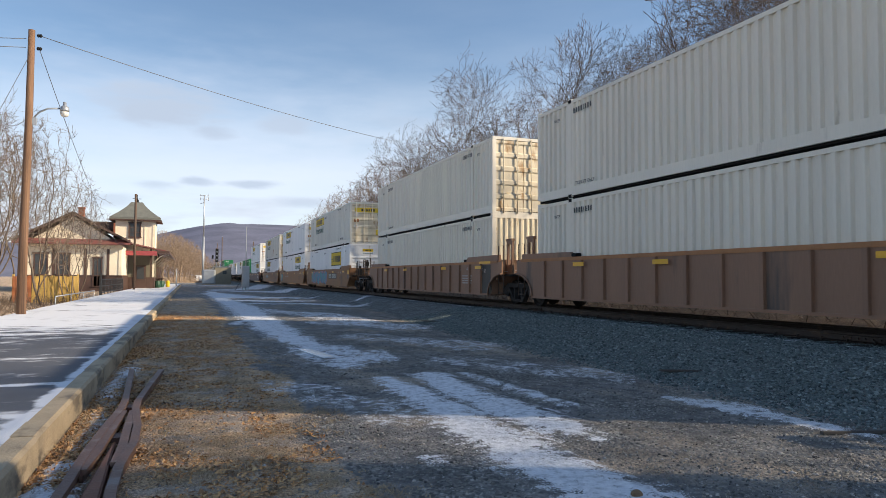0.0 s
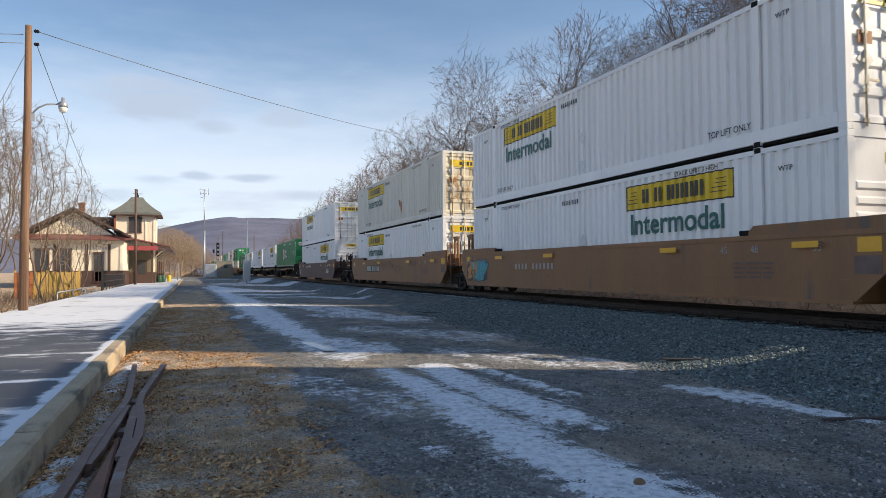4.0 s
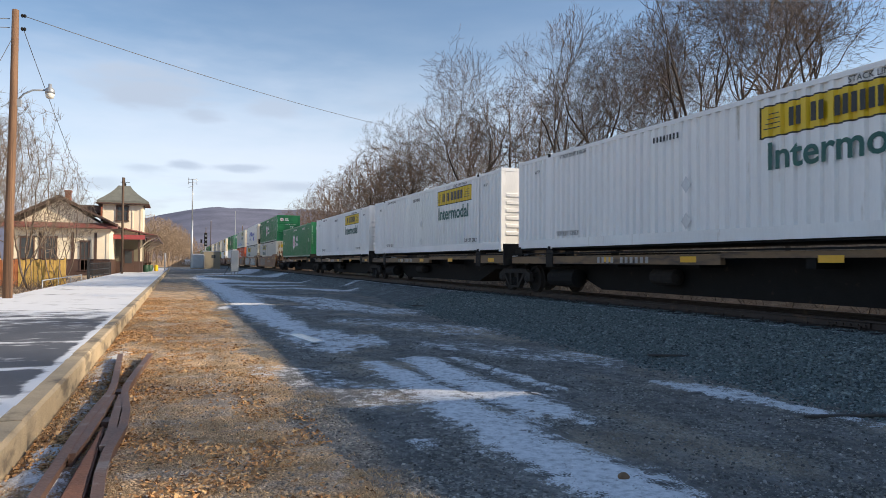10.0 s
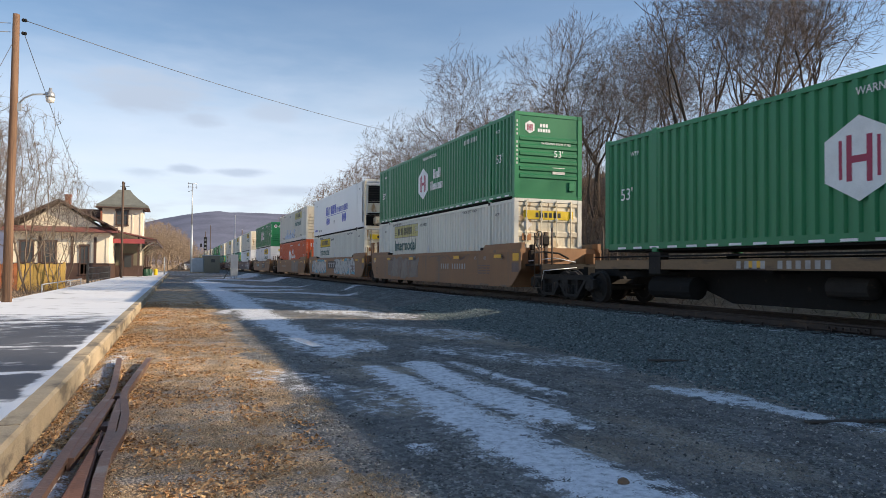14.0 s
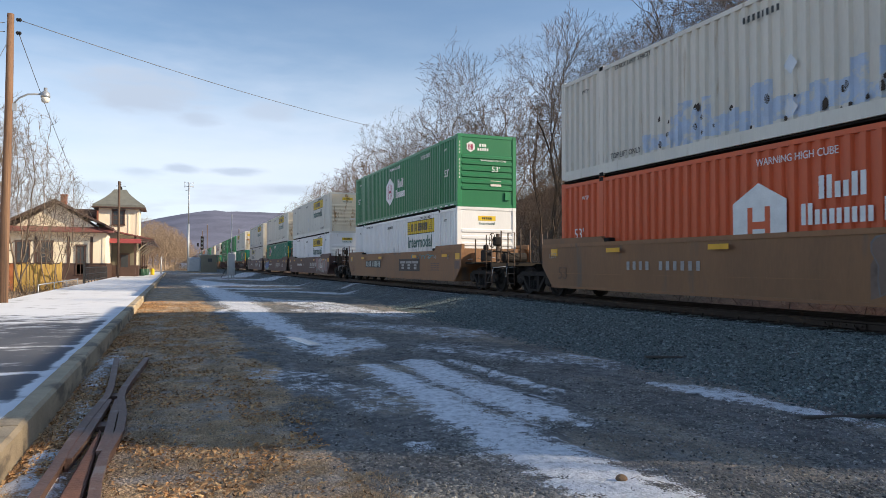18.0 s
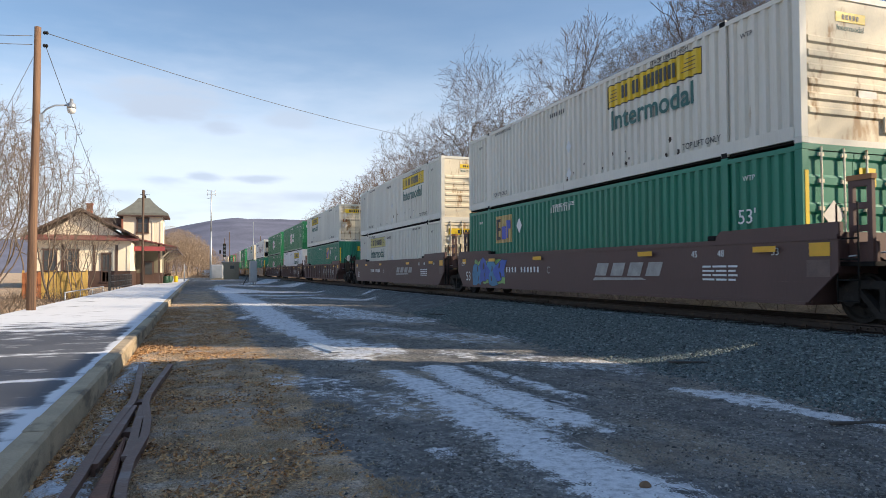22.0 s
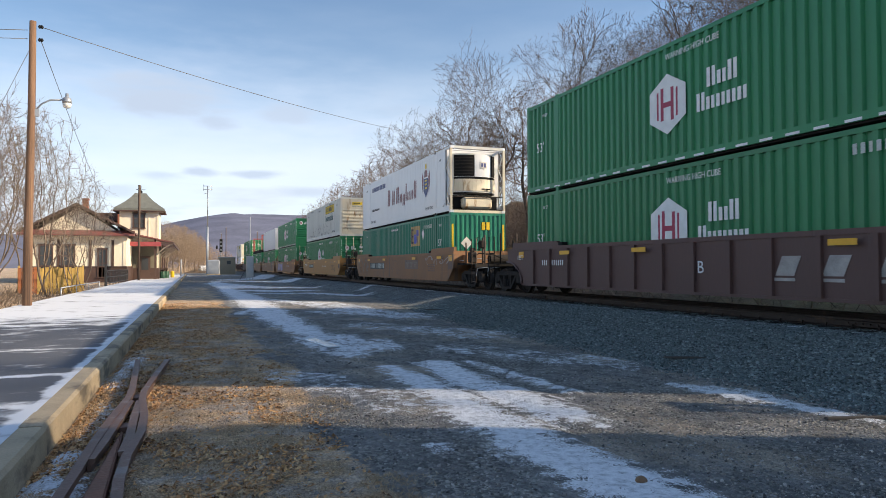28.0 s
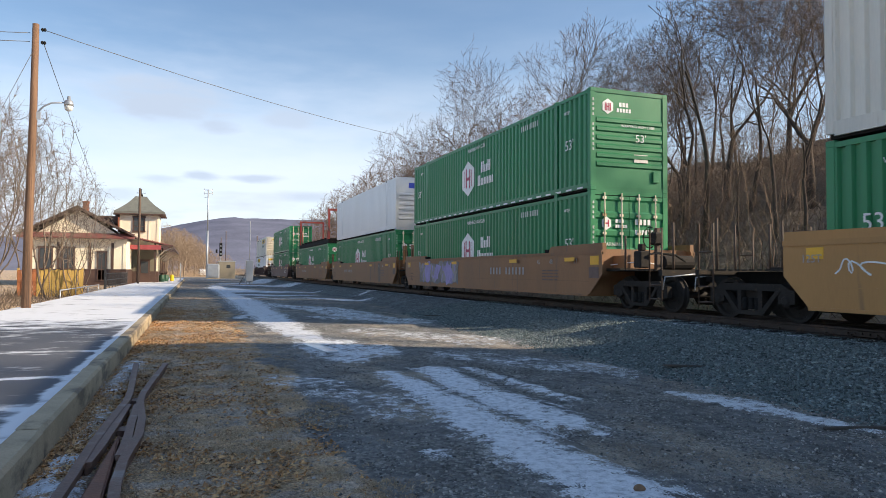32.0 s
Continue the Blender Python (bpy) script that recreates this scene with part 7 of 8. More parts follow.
for hw, z in ((2.55, 7.72), (2.55, 7.95), (2.0, 8.35), (1.45, 8.8), (0.95, 9.3), (0.62, 9.75), (0.6, 9.78)):
    rings.append([bm.verts.new((tc_[0] + sx * hw, tc_[1] + sy * hw, z)) for sx, sy in ((-1, -1), (1, -1), (1, 1), (-1, 1))])
for a, b in zip(rings, rings[1:]):
    for k in range(4):
        bm.faces.new((a[k], a[(k + 1) % 4], b[(k + 1) % 4], b[k]))
bm.faces.new(rings[0][::-1])
bm.faces.new(rings[-1])
part("tower_roof", bm, "slate", station, "grey-green flared pyramid roof")
part("tower_eave", boxes((TX0 - 0.62, TX1 + 0.62, TY0 - 0.62, TY1 + 0.62, 7.6, 7.715)), "brown_trim", station)
bm = bmesh.new()
tube(bm, [(tc_[0], tc_[1], 9.7), (tc_[0], tc_[1], 10.7)], 0.035, 6)
lathe(bm, [(0.02, -0.3), (0.16, -0.1), (0.16, 0.1), (0.02, 0.25)], 2, (tc_[0], tc_[1], 9.95), 10)
box(bm, tc_[0] - 0.5, tc_[0] + 0.5, tc_[1] - 0.02, tc_[1] + 0.02, 10.2, 10.25)
part("finial", bm, "steel_black", station)
window(station, -6.1, -5.1, TY0 - 0.02, 5.85, 7.3, 1, 2)
# canopy over the platform side
bm = bmesh.new()
prism(bm, [(-6.7, 5.25), (-6.7, 5.1), (-2.0, 4.1), (-2.0, 4.2)], 1, 79.2, 112)
part("canopy_roof", bm, "red_roof", station)
for i in range(10):
    x = -6.6 + 0.5 * i
    z = 5.24 - (x + 6.7) * 0.2234
    part("standing_seam", boxes((x, x + 0.05, 79.2, 112, z, z + 0.05)), "red_roof", station)
part("canopy_fascia", boxes((-6.7, -3.2, 79.1, 79.2, 3.72, 4.2)), "awning_red", station)
part("canopy_fascia", boxes((-6.7, -2.0, 79.12, 79.22, 4.0, 4.22)), "brown_trim", station)
part("canopy_edge", boxes((-2.06, -1.98, 79.2, 112, 3.95, 4.2)), "brown_trim", station)
for yy in (79.6, 86, 92.5, 99, 105.5):
    part("canopy_post", boxes((-3.9, -3.74, yy, yy + 0.16, 0.2, 4.5)), "brown_trim", station)
    part("canopy_bracket", tubes(((-3.8, yy + 0.08, 2.7), (-2.9, yy + 0.08, 3.6), (-2.1, yy + 0.08, 4.05)), radius=0.07), "stucco", station)
door = part("door", boxes((-5.5, -4.4, 81.86, 81.94, 0.2, 2.7)), "brown_trim", station)
part("pane", boxes((-5.3, -4.6, 81.84, 81.858, 1.2, 2.5)), "pane", door)
part("dark_annex_roof", boxes((-10.5, -7.0, 89, 98, 7.0, 7.9)), "brown_trim", station)

# things on and beside the platform
M["iron"] = material("black_painted_iron", (0.03, 0.03, 0.03), 0.55, var=0.2, scale=4, bump=0.1)
M["bin_yellow"] = material("yellow_plastic", (0.75, 0.52, 0.02), 0.4, var=0.08, scale=4, bump=0.02)
M["tub_green"] = material("dark_green_tub", (0.02, 0.075, 0.04), 0.5, var=0.15, scale=3, bump=0.05)
M["galv"] = material("galvanised_grey_steel", (0.40, 0.42, 0.44), 0.45, metal=0.5, var=0.12, scale=2, bump=0.05)
M["hut_tan"] = material("tan_painted_steel_hut", (0.27, 0.235, 0.17), 0.6, var=0.12, scale=1, bump=0.06)
M["timber_pole"] = material("weathered_brown_pole_timber", (0.205, 0.115, 0.066), 0.8, var=0.4, scale=3, stretch=(5, 5, 0.25), bump=0.5, wear=(0.10, 0.06, 0.04), wear_at=0.50, wear_scale=2, wear_stretch=(1, 1, 0.2))
M["fence_wood"] = material("yellow_new_fence_boards", (0.55, 0.36, 0.10), 0.75, var=0.15, scale=3, stretch=(4, 4, 0.4), bump=0.15, by_object=0.12)
M["snow_net"] = material("orange_fence_board", (0.42, 0.15, 0.06), 0.75, var=0.2, scale=3, bump=0.1)
bm = bmesh.new()
lathe(bm, [(0.19, 0), (0.23, 0.04), (0.23, 0.62), (0.18, 0.74), (0.07, 0.8)], 2, (-2.4, 92, KERB_Z), 14)
part("barrel", bm, "bin_yellow", thing("litter_bin", "bright yellow plastic bin on the platform", "bin"))
for x, y in ((-3.3, 84.5), (-3.0, 88)):
    b_ = thing("planter", "dark green planter barrel under the canopy", "planter")
    bm = bmesh.new()
    lathe(bm, [(0.3, 0), (0.38, 0.35), (0.34, 0.8)], 2, (x, y, KERB_Z), 12)
    part("tub", bm, "tub_green", b_)
    rs = np.random.RandomState(int(y))
    bm = bmesh.new()
    for k in range(40):
        p = Vector((x, y, KERB_Z + 0.8))
        d = Vector((rs.normal() * 0.25, rs.normal() * 0.25, 0.25 + rs.rand() * 0.4))
        tube(bm, [p, p + d], 0.02, 3, 0.005)
    part("stems", bm, "brown_trim", b_)
post = thing("marker_post", "grey metal post at the platform's far end", "post")
part("pole", tubes(((-1.6, 104, 0.1), (-1.6, 104, 2.6)), radius=0.09), "galv", post)



def smooth_part(ob):
    ob.data.polygons.foreach_set("use_smooth", np.ones(len(ob.data.polygons), bool))


M["old_timber"] = material("dark_old_pole_timber", (0.10, 0.065, 0.045), 0.85, var=0.3, scale=3, stretch=(5, 5, 0.25), bump=0.3)
# sign pole by the station and the iron railing
lp = thing("lamp_pole", "slim brown timber pole beside the platform", "pole")
part("pole", tubes(((-5.0, 73.5, 0.0), (-5.0, 73.5, 9.6)), radius=0.11, sides=8), "old_timber", lp)
rail_ = thing("railing", "black iron railing along the platform's back edge", "railing")
for i in range(9):
    part("post", boxes((-5.58, -5.52, 52 + 2 * i, 52.06 + 2 * i, 0.1, 1.35)), "iron", rail_)
for z in (0.35, 0.8, 1.25):
    part("rail_bar", boxes((-5.57, -5.53, 52, 68, z, z + 0.05)), "iron", rail_)
for i in range(40):
    part("baluster", boxes((-5.56, -5.54, 52.3 + 0.4 * i, 52.32 + 0.4 * i, 0.36, 1.25)), "iron", rail_)
gp = thing("gate_post", "tall dark square post at the railing's end", "post")
part("post", boxes((-5.62, -5.5, 51.35, 51.47, 0.0, 1.72)), "iron", gp)

fence = thing("board_fence", "yellow board fence behind the shrubs", "fence")
for i in range(17):
    x = -5.95 - 0.19 * i
    part("board", boxes((x - 0.17, x, 44.0 - 0.02 * (i % 2), 44.03 - 0.02 * (i % 2), -0.05, 1.5 + 0.03 * math.sin(i * 2.3))), "fence_wood" if i < 12 else "snow_net", fence)
for z in (0.35, 1.15):
    part("fence_rail", boxes((-9.2, -5.95, 44.04, 44.1, z, z + 0.1)), "fence_wood", fence)
for x in (-9.2, -7.6, -6.0):
    part("fence_post", boxes((x, x + 0.1, 44.1, 44.2, -0.1, 1.6)), "fence_wood", fence)
grail = thing("guard_rail", "low grey pipe rail along the platform's back edge", "railing")
part("rail_bar", tubes(((-5.75, 36, 0.55), (-5.75, 50, 0.55)), radius=0.03), "galv", grail)
for y in (36, 40.5, 45, 49.8):
    part("post", tubes(((-5.75, y, 0), (-5.75, y, 0.55)), radius=0.03), "galv", grail)

# utility pole with lamp and wires
PX, PY = -5.25, 26.6
upole = thing("utility_pole", "leaning brown timber utility pole with a street lamp arm", "utility pole")
bm = bmesh.new()
tube(bm, [(PX - 0.02, PY, -0.3), (PX, PY, 3), (PX + 0.05, PY, 6.5), (PX + 0.06, PY, 9.92)], 0.155, 14, 0.105)
smooth_part(part("pole", bm, "timber_pole", upole))
arm = part("lamp_arm", tubes(((PX + 0.12, PY, 6.8), (PX + 0.35, PY, 7.1), (PX + 0.6, PY, 7.25), (PX + 1.05, PY, 7.3)), radius=0.03), "galv", upole)
bm = bmesh.new()
lathe(bm, [(0.05, 0.24), (0.06, 0.12), (0.13, 0.07), (0.15, -0.02), (0.15, -0.1)], 2, (PX + 1.12, PY, 7.28), 14)
smooth_part(part("lamp_head", bm, "galv", upole, "grey metal lamp head"))
M["lamp_glass"] = material("frosted_lamp_glass", (0.75, 0.74, 0.68), 0.25, var=0.05, scale=3, bump=0.0)
bm = bmesh.new()
lathe(bm, [(0.14, 0), (0.14, -0.06), (0.11, -0.15), (0.04, -0.18)], 2, (PX + 1.12, PY, 7.18), 14)
smooth_part(part("lamp_glass", bm, "lamp_glass", upole))
part("bracket", boxes((PX + 0.15, PX + 0.28, PY - 0.06, PY + 0.06, 6.65, 6.9)), "galv", upole)
for z in (9.75, 9.3):
    bm = bmesh.new()
    lathe(bm, [(0.03, -0.08), (0.07, -0.04), (0.05, 0.0), (0.07, 0.04), (0.03, 0.08)], 0, (PX + 0.3, PY, z), 8)
    part("insulator", bm, "steel_black", upole)


M["wire"] = material("weathered_grey_wire", (0.11, 0.11, 0.115), 0.6, var=0.1, scale=2, bump=0.0)


def wire(name, label, pts, r=0.0125):
    cu = bmesh.new()
    tube(cu, pts, r, 4)
    me = mesh_from(name, cu)
    me.materials.append(M["wire"])
    tagged(new(name, me), label, "cable")


def sag(a, b, drop, n=24):
    return [(a[0] + (b[0] - a[0]) * k / n, a[1] + (b[1] - a[1]) * k / n, a[2] + (b[2] - a[2]) * k / n - drop * 4 * (k / n) * (1 - k / n)) for k in range(n + 1)]


wire("overhead_wire", "thin black wire from the pole across the tracks", sag((PX + 0.3, PY, 9.75), (21.5, 50.0, 11.2), 0.55))
wire("service_wire", "thin wire running down to the station", sag((PX + 0.3, PY, 9.3), (-6.6, 75, 4.6), 0.7))
wire("overhead_wire", "thin black wire from the pole towards the street", sag((PX - 0.1, PY, 9.6), (-30, 30, 10.5), 0.5))
wire("overhead_wire", "thin black wire from the pole towards the street", sag((PX - 0.1, PY, 9.3), (-30, 26, 9.6), 0.6))
wire("service_wire", "thin wire running down to the station roof", sag((PX + 0.1, PY, 6.2), (-8.2, 75, 6.3), 0.5))
wire("guy_wire", "thin guy wire beside the pole", sag((PX, PY, 9.0), (-7.5, 22, 0.2), 0.0, 2), 0.01)

# line-side equipment down the line
cab = thing("signal_cabinet", "tall silver equipment cabinet with antenna pole, on legs", "cabinet")
part("case", boxes((5.65, 6.45, 80, 80.7, 0.3, 2.72), bevel=0.05), "galv", cab)
for x in (5.7, 6.3):
    part("leg", boxes((x, x + 0.08, 80.3, 80.4, -0.1, 0.35)), "galv", cab)
part("antenna_pole", tubes(((6.1, 80.8, 0), (6.1, 80.8, 7.2)), radius=0.05), "galv", cab)
part("guy", tubes(((4.9, 79.6, 0), (5.66, 80.3, 1.3)), radius=0.03), "iron", cab)
box_g = thing("equipment_box", "large plain grey metal equipment box", "cabinet")
part("case", boxes((2.5, 4.85, 137, 139, 0.0, 2.85), bevel=0.25), "galv", box_g)
part("plinth", boxes((2.4, 4.95, 136.9, 139.1, -0.2, 0.15)), "concrete", box_g)
hut = thing("signal_hut", "tan steel signal hut with small dark window", "hut")
part("wall", boxes((4.85, 8.0, 143, 147, 0.0, 3.35)), "hut_tan", hut)
part("roof", boxes((4.75, 8.1, 142.9, 147.1, 3.352, 3.5)), "galv", hut)
part("window", boxes((6.35, 7.1, 142.96, 142.99, 2.05, 2.7)), "pane", hut)
for i in range(8):
    part("wall_seam", boxes((4.95 + 0.38 * i, 4.99 + 0.38 * i, 142.97, 143.0, 0.05, 3.2)), "hut_tan", hut)
mast = thing("radio_mast", "slim grey radio mast with small antennas", "mast")
part("lower_pole", tubes(((2.8, 150, 0), (2.8, 150, 9.8)), radius=0.22, sides=8), "galv", mast)
part("upper_pole", tubes(((2.8, 150, 9.8), (2.8, 150, 18.4)), radius=0.12, sides=8), "galv", mast)
part("antenna", tubes(((1.9, 150, 17.6), (3.7, 150, 17.6)), ((1.9, 150, 18.3), (3.7, 150, 18.3)), ((2.0, 150, 16.6), (2.8, 150, 16.9)), ((2.0, 150, 17.3), (2.0, 150, 18.6)), ((3.6, 150, 17.3), (3.6, 150, 18.6)), radius=0.05), "galv", mast)
sig = thing("railway_signal", "black three-light signal head on a mast", "signal")
part("mast", tubes(((6.0, 165, 0), (6.0, 165, 7.9)), radius=0.08), "galv", sig)
part("signal_head", boxes((5.7, 6.35, 164.7, 165.0, 4.9, 7.9), bevel=0.06), "steel_black", sig)
for z in (5.4, 6.3, 7.2):
    bm = bmesh.new()
    lathe(bm, [(0.2, 0), (0.22, -0.25), (0.2, -0.26), (0.17, -0.02)], 1, (6.02, 164.7, z), 12)
    part("lens_hood", bm, "galv", sig)
part("side_sign", boxes((4.9, 5.3, 164.8, 164.9, 5.6, 6.4)), "steel_black", sig)
for x, y, h in ((8.2, 190, 12), (7.9, 215, 11.5), (8.6, 240, 11), (14.5, 170, 10)):
    tp = thing("line_pole", "distant brown telegraph pole beside the line", "utility pole", "poles down the line")
    part("pole", tubes(((x, y, 0), (x, y, h)), radius=0.10), "old_timber", tp)
    part("pole_cap", boxes((x - 0.14, x + 0.14, y - 0.1, y + 0.1, h, h + 0.12)), "galv", tp)
M["car_white"] = material("white_car_paint", (0.7, 0.71, 0.72), 0.3, var=0.04, scale=1, bump=0.0)
pk = thing("parked_car", "white car parked down the road", "car")
bm = bmesh.new()
prism(bm, [(-2.3, 0.35), (2.3, 0.35), (2.35, 1.0), (1.3, 1.12), (0.7, 1.82), (-1.9, 1.86), (-2.25, 1.1)], 0, -0.95, 0.95)
part("body", bm, "car_white", pk, at=pose(2.6, 195, 0, 0, 0, 8))
part("glass", boxes((-0.96, 0.96, -1.8, 0.75, 1.15, 1.7)), "pane", pk, at=pose(2.6, 195, 0, 0, 0, 8))
for dy in (-1.4, 1.4):
    for sx in (-0.8, 0.8):
        bm = bmesh.new()
        lathe(bm, [(0.3, -0.1), (0.33, -0.08), (0.33, 0.08), (0.3, 0.1)], 0, (sx, dy, 0.33), 12)
        part("wheel", bm, "steel_black", pk, at=pose(2.6, 195, 0, 0, 0, 8))

# ---------------------------------------------------------------- old rail frog by the kerb
frog = thing("rail_frog", "old rusty rail frog lying beside the kerb", "rail frog")


def bent_rail(name, pts, z0):
    bm = bmesh.new()
    prof = [(-0.068, 0), (0.068, 0), (0.068, 0.012), (0.014, 0.03), (0.014, 0.10), (0.036, 0.115), (0.036, 0.148), (-0.036, 0.148), (-0.036, 0.115), (-0.014, 0.10), (-0.014, 0.03), (-0.068, 0.012)]
    rings = []
    for i, (x, y) in enumerate(pts):
        a, b = pts[max(0, i - 1)], pts[min(len(pts) - 1, i + 1)]
        d = Vector((b[0] - a[0], b[1] - a[1])).normalized()
        nrm = Vector((d.y, -d.x))
        rings.append([bm.verts.new((x + nrm.x * u, y + nrm.y * u, z0 + w)) for u, w in prof])
    for a, b in zip(rings, rings[1:]):
        for k in range(len(prof)):
            bm.faces.new((a[k], a[(k + 1) % len(prof)], b[(k + 1) % len(prof)], b[k]))
    bm.faces.new(rings[0][::-1])
    bm.faces.new(rings[-1])
    bmesh.ops.recalc_face_normals(bm, faces=bm.faces[:])
    part(name, bm, "oldrail", frog)


bent_rail("wing_rail", [(-0.77, 11.3), (-0.69, 9.6), (-0.645, 8.6), (-0.64, 8.1), (-0.70, 7.0), (-0.735, 6.1), (-0.745, 5.3), (-0.765, 4.6), (-0.80, 2.6)], -0.04)
bent_rail("wing_rail", [(-0.355, 11.2), (-0.455, 9.5), (-0.505, 8.5), (-0.50, 8.0), (-0.425, 7.1), (-0.405, 6.4), (-0.455, 5.6), (-0.45, 5.0), (-0.415, 4.4), (-0.36, 2.6)], -0.04)
bent_rail("wing_rail", [(-0.515, 7.9), (-0.505, 7.0), (-0.485, 6.3), (-0.49, 5.75)], -0.045)
bent_rail("wing_rail", [(-0.61, 7.9), (-0.635, 7.0), (-0.665, 6.1), (-0.70, 5.6)], -0.045)
bm = bmesh.new()
prism(bm, [(-0.58, 6.55), (-0.56, 6.55), (-0.505, 4.8), (-0.455, 2.6), (-0.70, 2.6), (-0.635, 4.8)], 2, -0.05, 0.085)
bmesh.ops.bevel(bm, geom=[e for e in bm.edges if all(v.co.z > 0 for v in e.verts)], offset=0.012, segments=2, affect="EDGES")
part("point_plate", bm, "rustplate", frog, "flat rusty steel wedge between the rails")
for y, x in ((6.9, -0.57), (8.4, -0.575)):
    part("spacer_block", boxes((x - 0.05, x + 0.05, y - 0.1, y + 0.1, -0.02, 0.06)), "oldrail", frog)

# loose pieces in the yard
M["old_board"] = material("dark_weathered_board", (0.07, 0.062, 0.055), 0.85, var=0.3, scale=4, bump=0.3)
for x, y, w, ln, rz in ((7.2, 8.75, 0.14, 0.62, 62), (6.45, 4.75, 0.06, 1.5, 74), (7.6, 21.5, 0.2, 0.7, 40)):
    b_ = tagged(new("loose_board", mesh_from("loose_board", boxes((-w / 2, w / 2, -ln / 2, ln / 2, 0, 0.028), bevel=0.005))), "dark weathered board lying on the gravel", "board")
    b_.data.materials.append(M["old_board"])
    b_.matrix_basis = pose(x, y, float(height(np.array(x), np.array(y))) + 0.012, 0, 3, rz)
ice_p = tagged(new("ice_slab", mesh_from("ice_slab", boxes((-0.12, 0.12, -0.75, 0.75, 0, 0.03), bevel=0.01))), "flat pale slab of ice on the gravel", "ice")
M["ice"] = material("pale_wet_ice", (0.6, 0.63, 0.67), 0.15, var=0.1, scale=3, bump=0.05)
ice_p.data.materials.append(M["ice"])
ice_p.matrix_basis = pose(2.33, 13.2, 0.02, 0, 0, 8)
M["brown_stone"] = material("brown_field_stone", (0.19, 0.12, 0.07), 0.85, var=0.25, scale=9, bump=0.3)
bm = bmesh.new()
bmesh.ops.create_icosphere(bm, subdivisions=2, radius=0.032)
for v in bm.verts:
    v.co.x *= 1.4
    v.co *= 1 + 0.3 * (noise.noise(v.co * 25) )
st = tagged(new("stone", mesh_from("stone", bm)), "single brown stone on the snow", "stone")
st.data.materials.append(M["brown_stone"])
st.matrix_basis = pose(2.90, 3.98, 0.03)

# ---------------------------------------------------------------- trees
M["bark"] = material("grey_brown_bark", (0.072, 0.056, 0.046), 0.9, var=0.3, scale=2, grain=20, bump=0.4, spec=0.2)
M["twig"] = material("warm_grey_twigs", (0.125, 0.093, 0.07), 0.9, var=0.25, scale=1, grain=8, bump=0.0, spec=0.2)
# golden brown, paled so that sun and distance haze are in the colour
M["twig_gold"] = material("hazy_golden_twigs", (0.33, 0.25, 0.18), 0.9, var=0.25, scale=1, grain=8, bump=0.0, spec=0.2)
M["twig_brush"] = island_material("dead_brush_stems", ((0.06, 0.048, 0.04), (0.11, 0.086, 0.067), (0.16, 0.122, 0.092), (0.34, 0.28, 0.22)), bump=0)
M["shrub_bark"] = material("pale_brown_shrub_bark", (0.185, 0.145, 0.112), 0.9, var=0.3, scale=3, grain=20, bump=0.1, spec=0.2)
M["twig_red"] = material("reddish_brown_twigs", (0.165, 0.12, 0.092), 0.9, var=0.25, scale=1, grain=8, bump=0.0, spec=0.2)


def rods(a, b, ra, rb, sides):
    d = b - a
    d = d / (np.linalg.norm(d, axis=1)[:, None] + 1e-9)
    ref = np.where(np.abs(d[:, 2:3]) > 0.9, [[1.0, 0, 0]], [[0, 0, 1.0]])
    e1 = np.cross(d, ref)
    e1 /= np.linalg.norm(e1, axis=1)[:, None]
    e2 = np.cross(d, e1)
    k = np.arange(sides) * math.tau / sides
    ring = e1[:, None] * np.cos(k)[None, :, None] + e2[:, None] * np.sin(k)[None, :, None]
    v = np.concatenate([a[:, None] + ring * ra[:, None, None], b[:, None] + ring * rb[:, None, None]], 1)
    f = np.array([(i, (i + 1) % sides, sides + (i + 1) % sides, sides + i) for i in range(sides)])
    return v.reshape(-1, 3), (f[None] + (np.arange(len(a)) * 2 * sides)[:, None, None]).reshape(-1, 4)


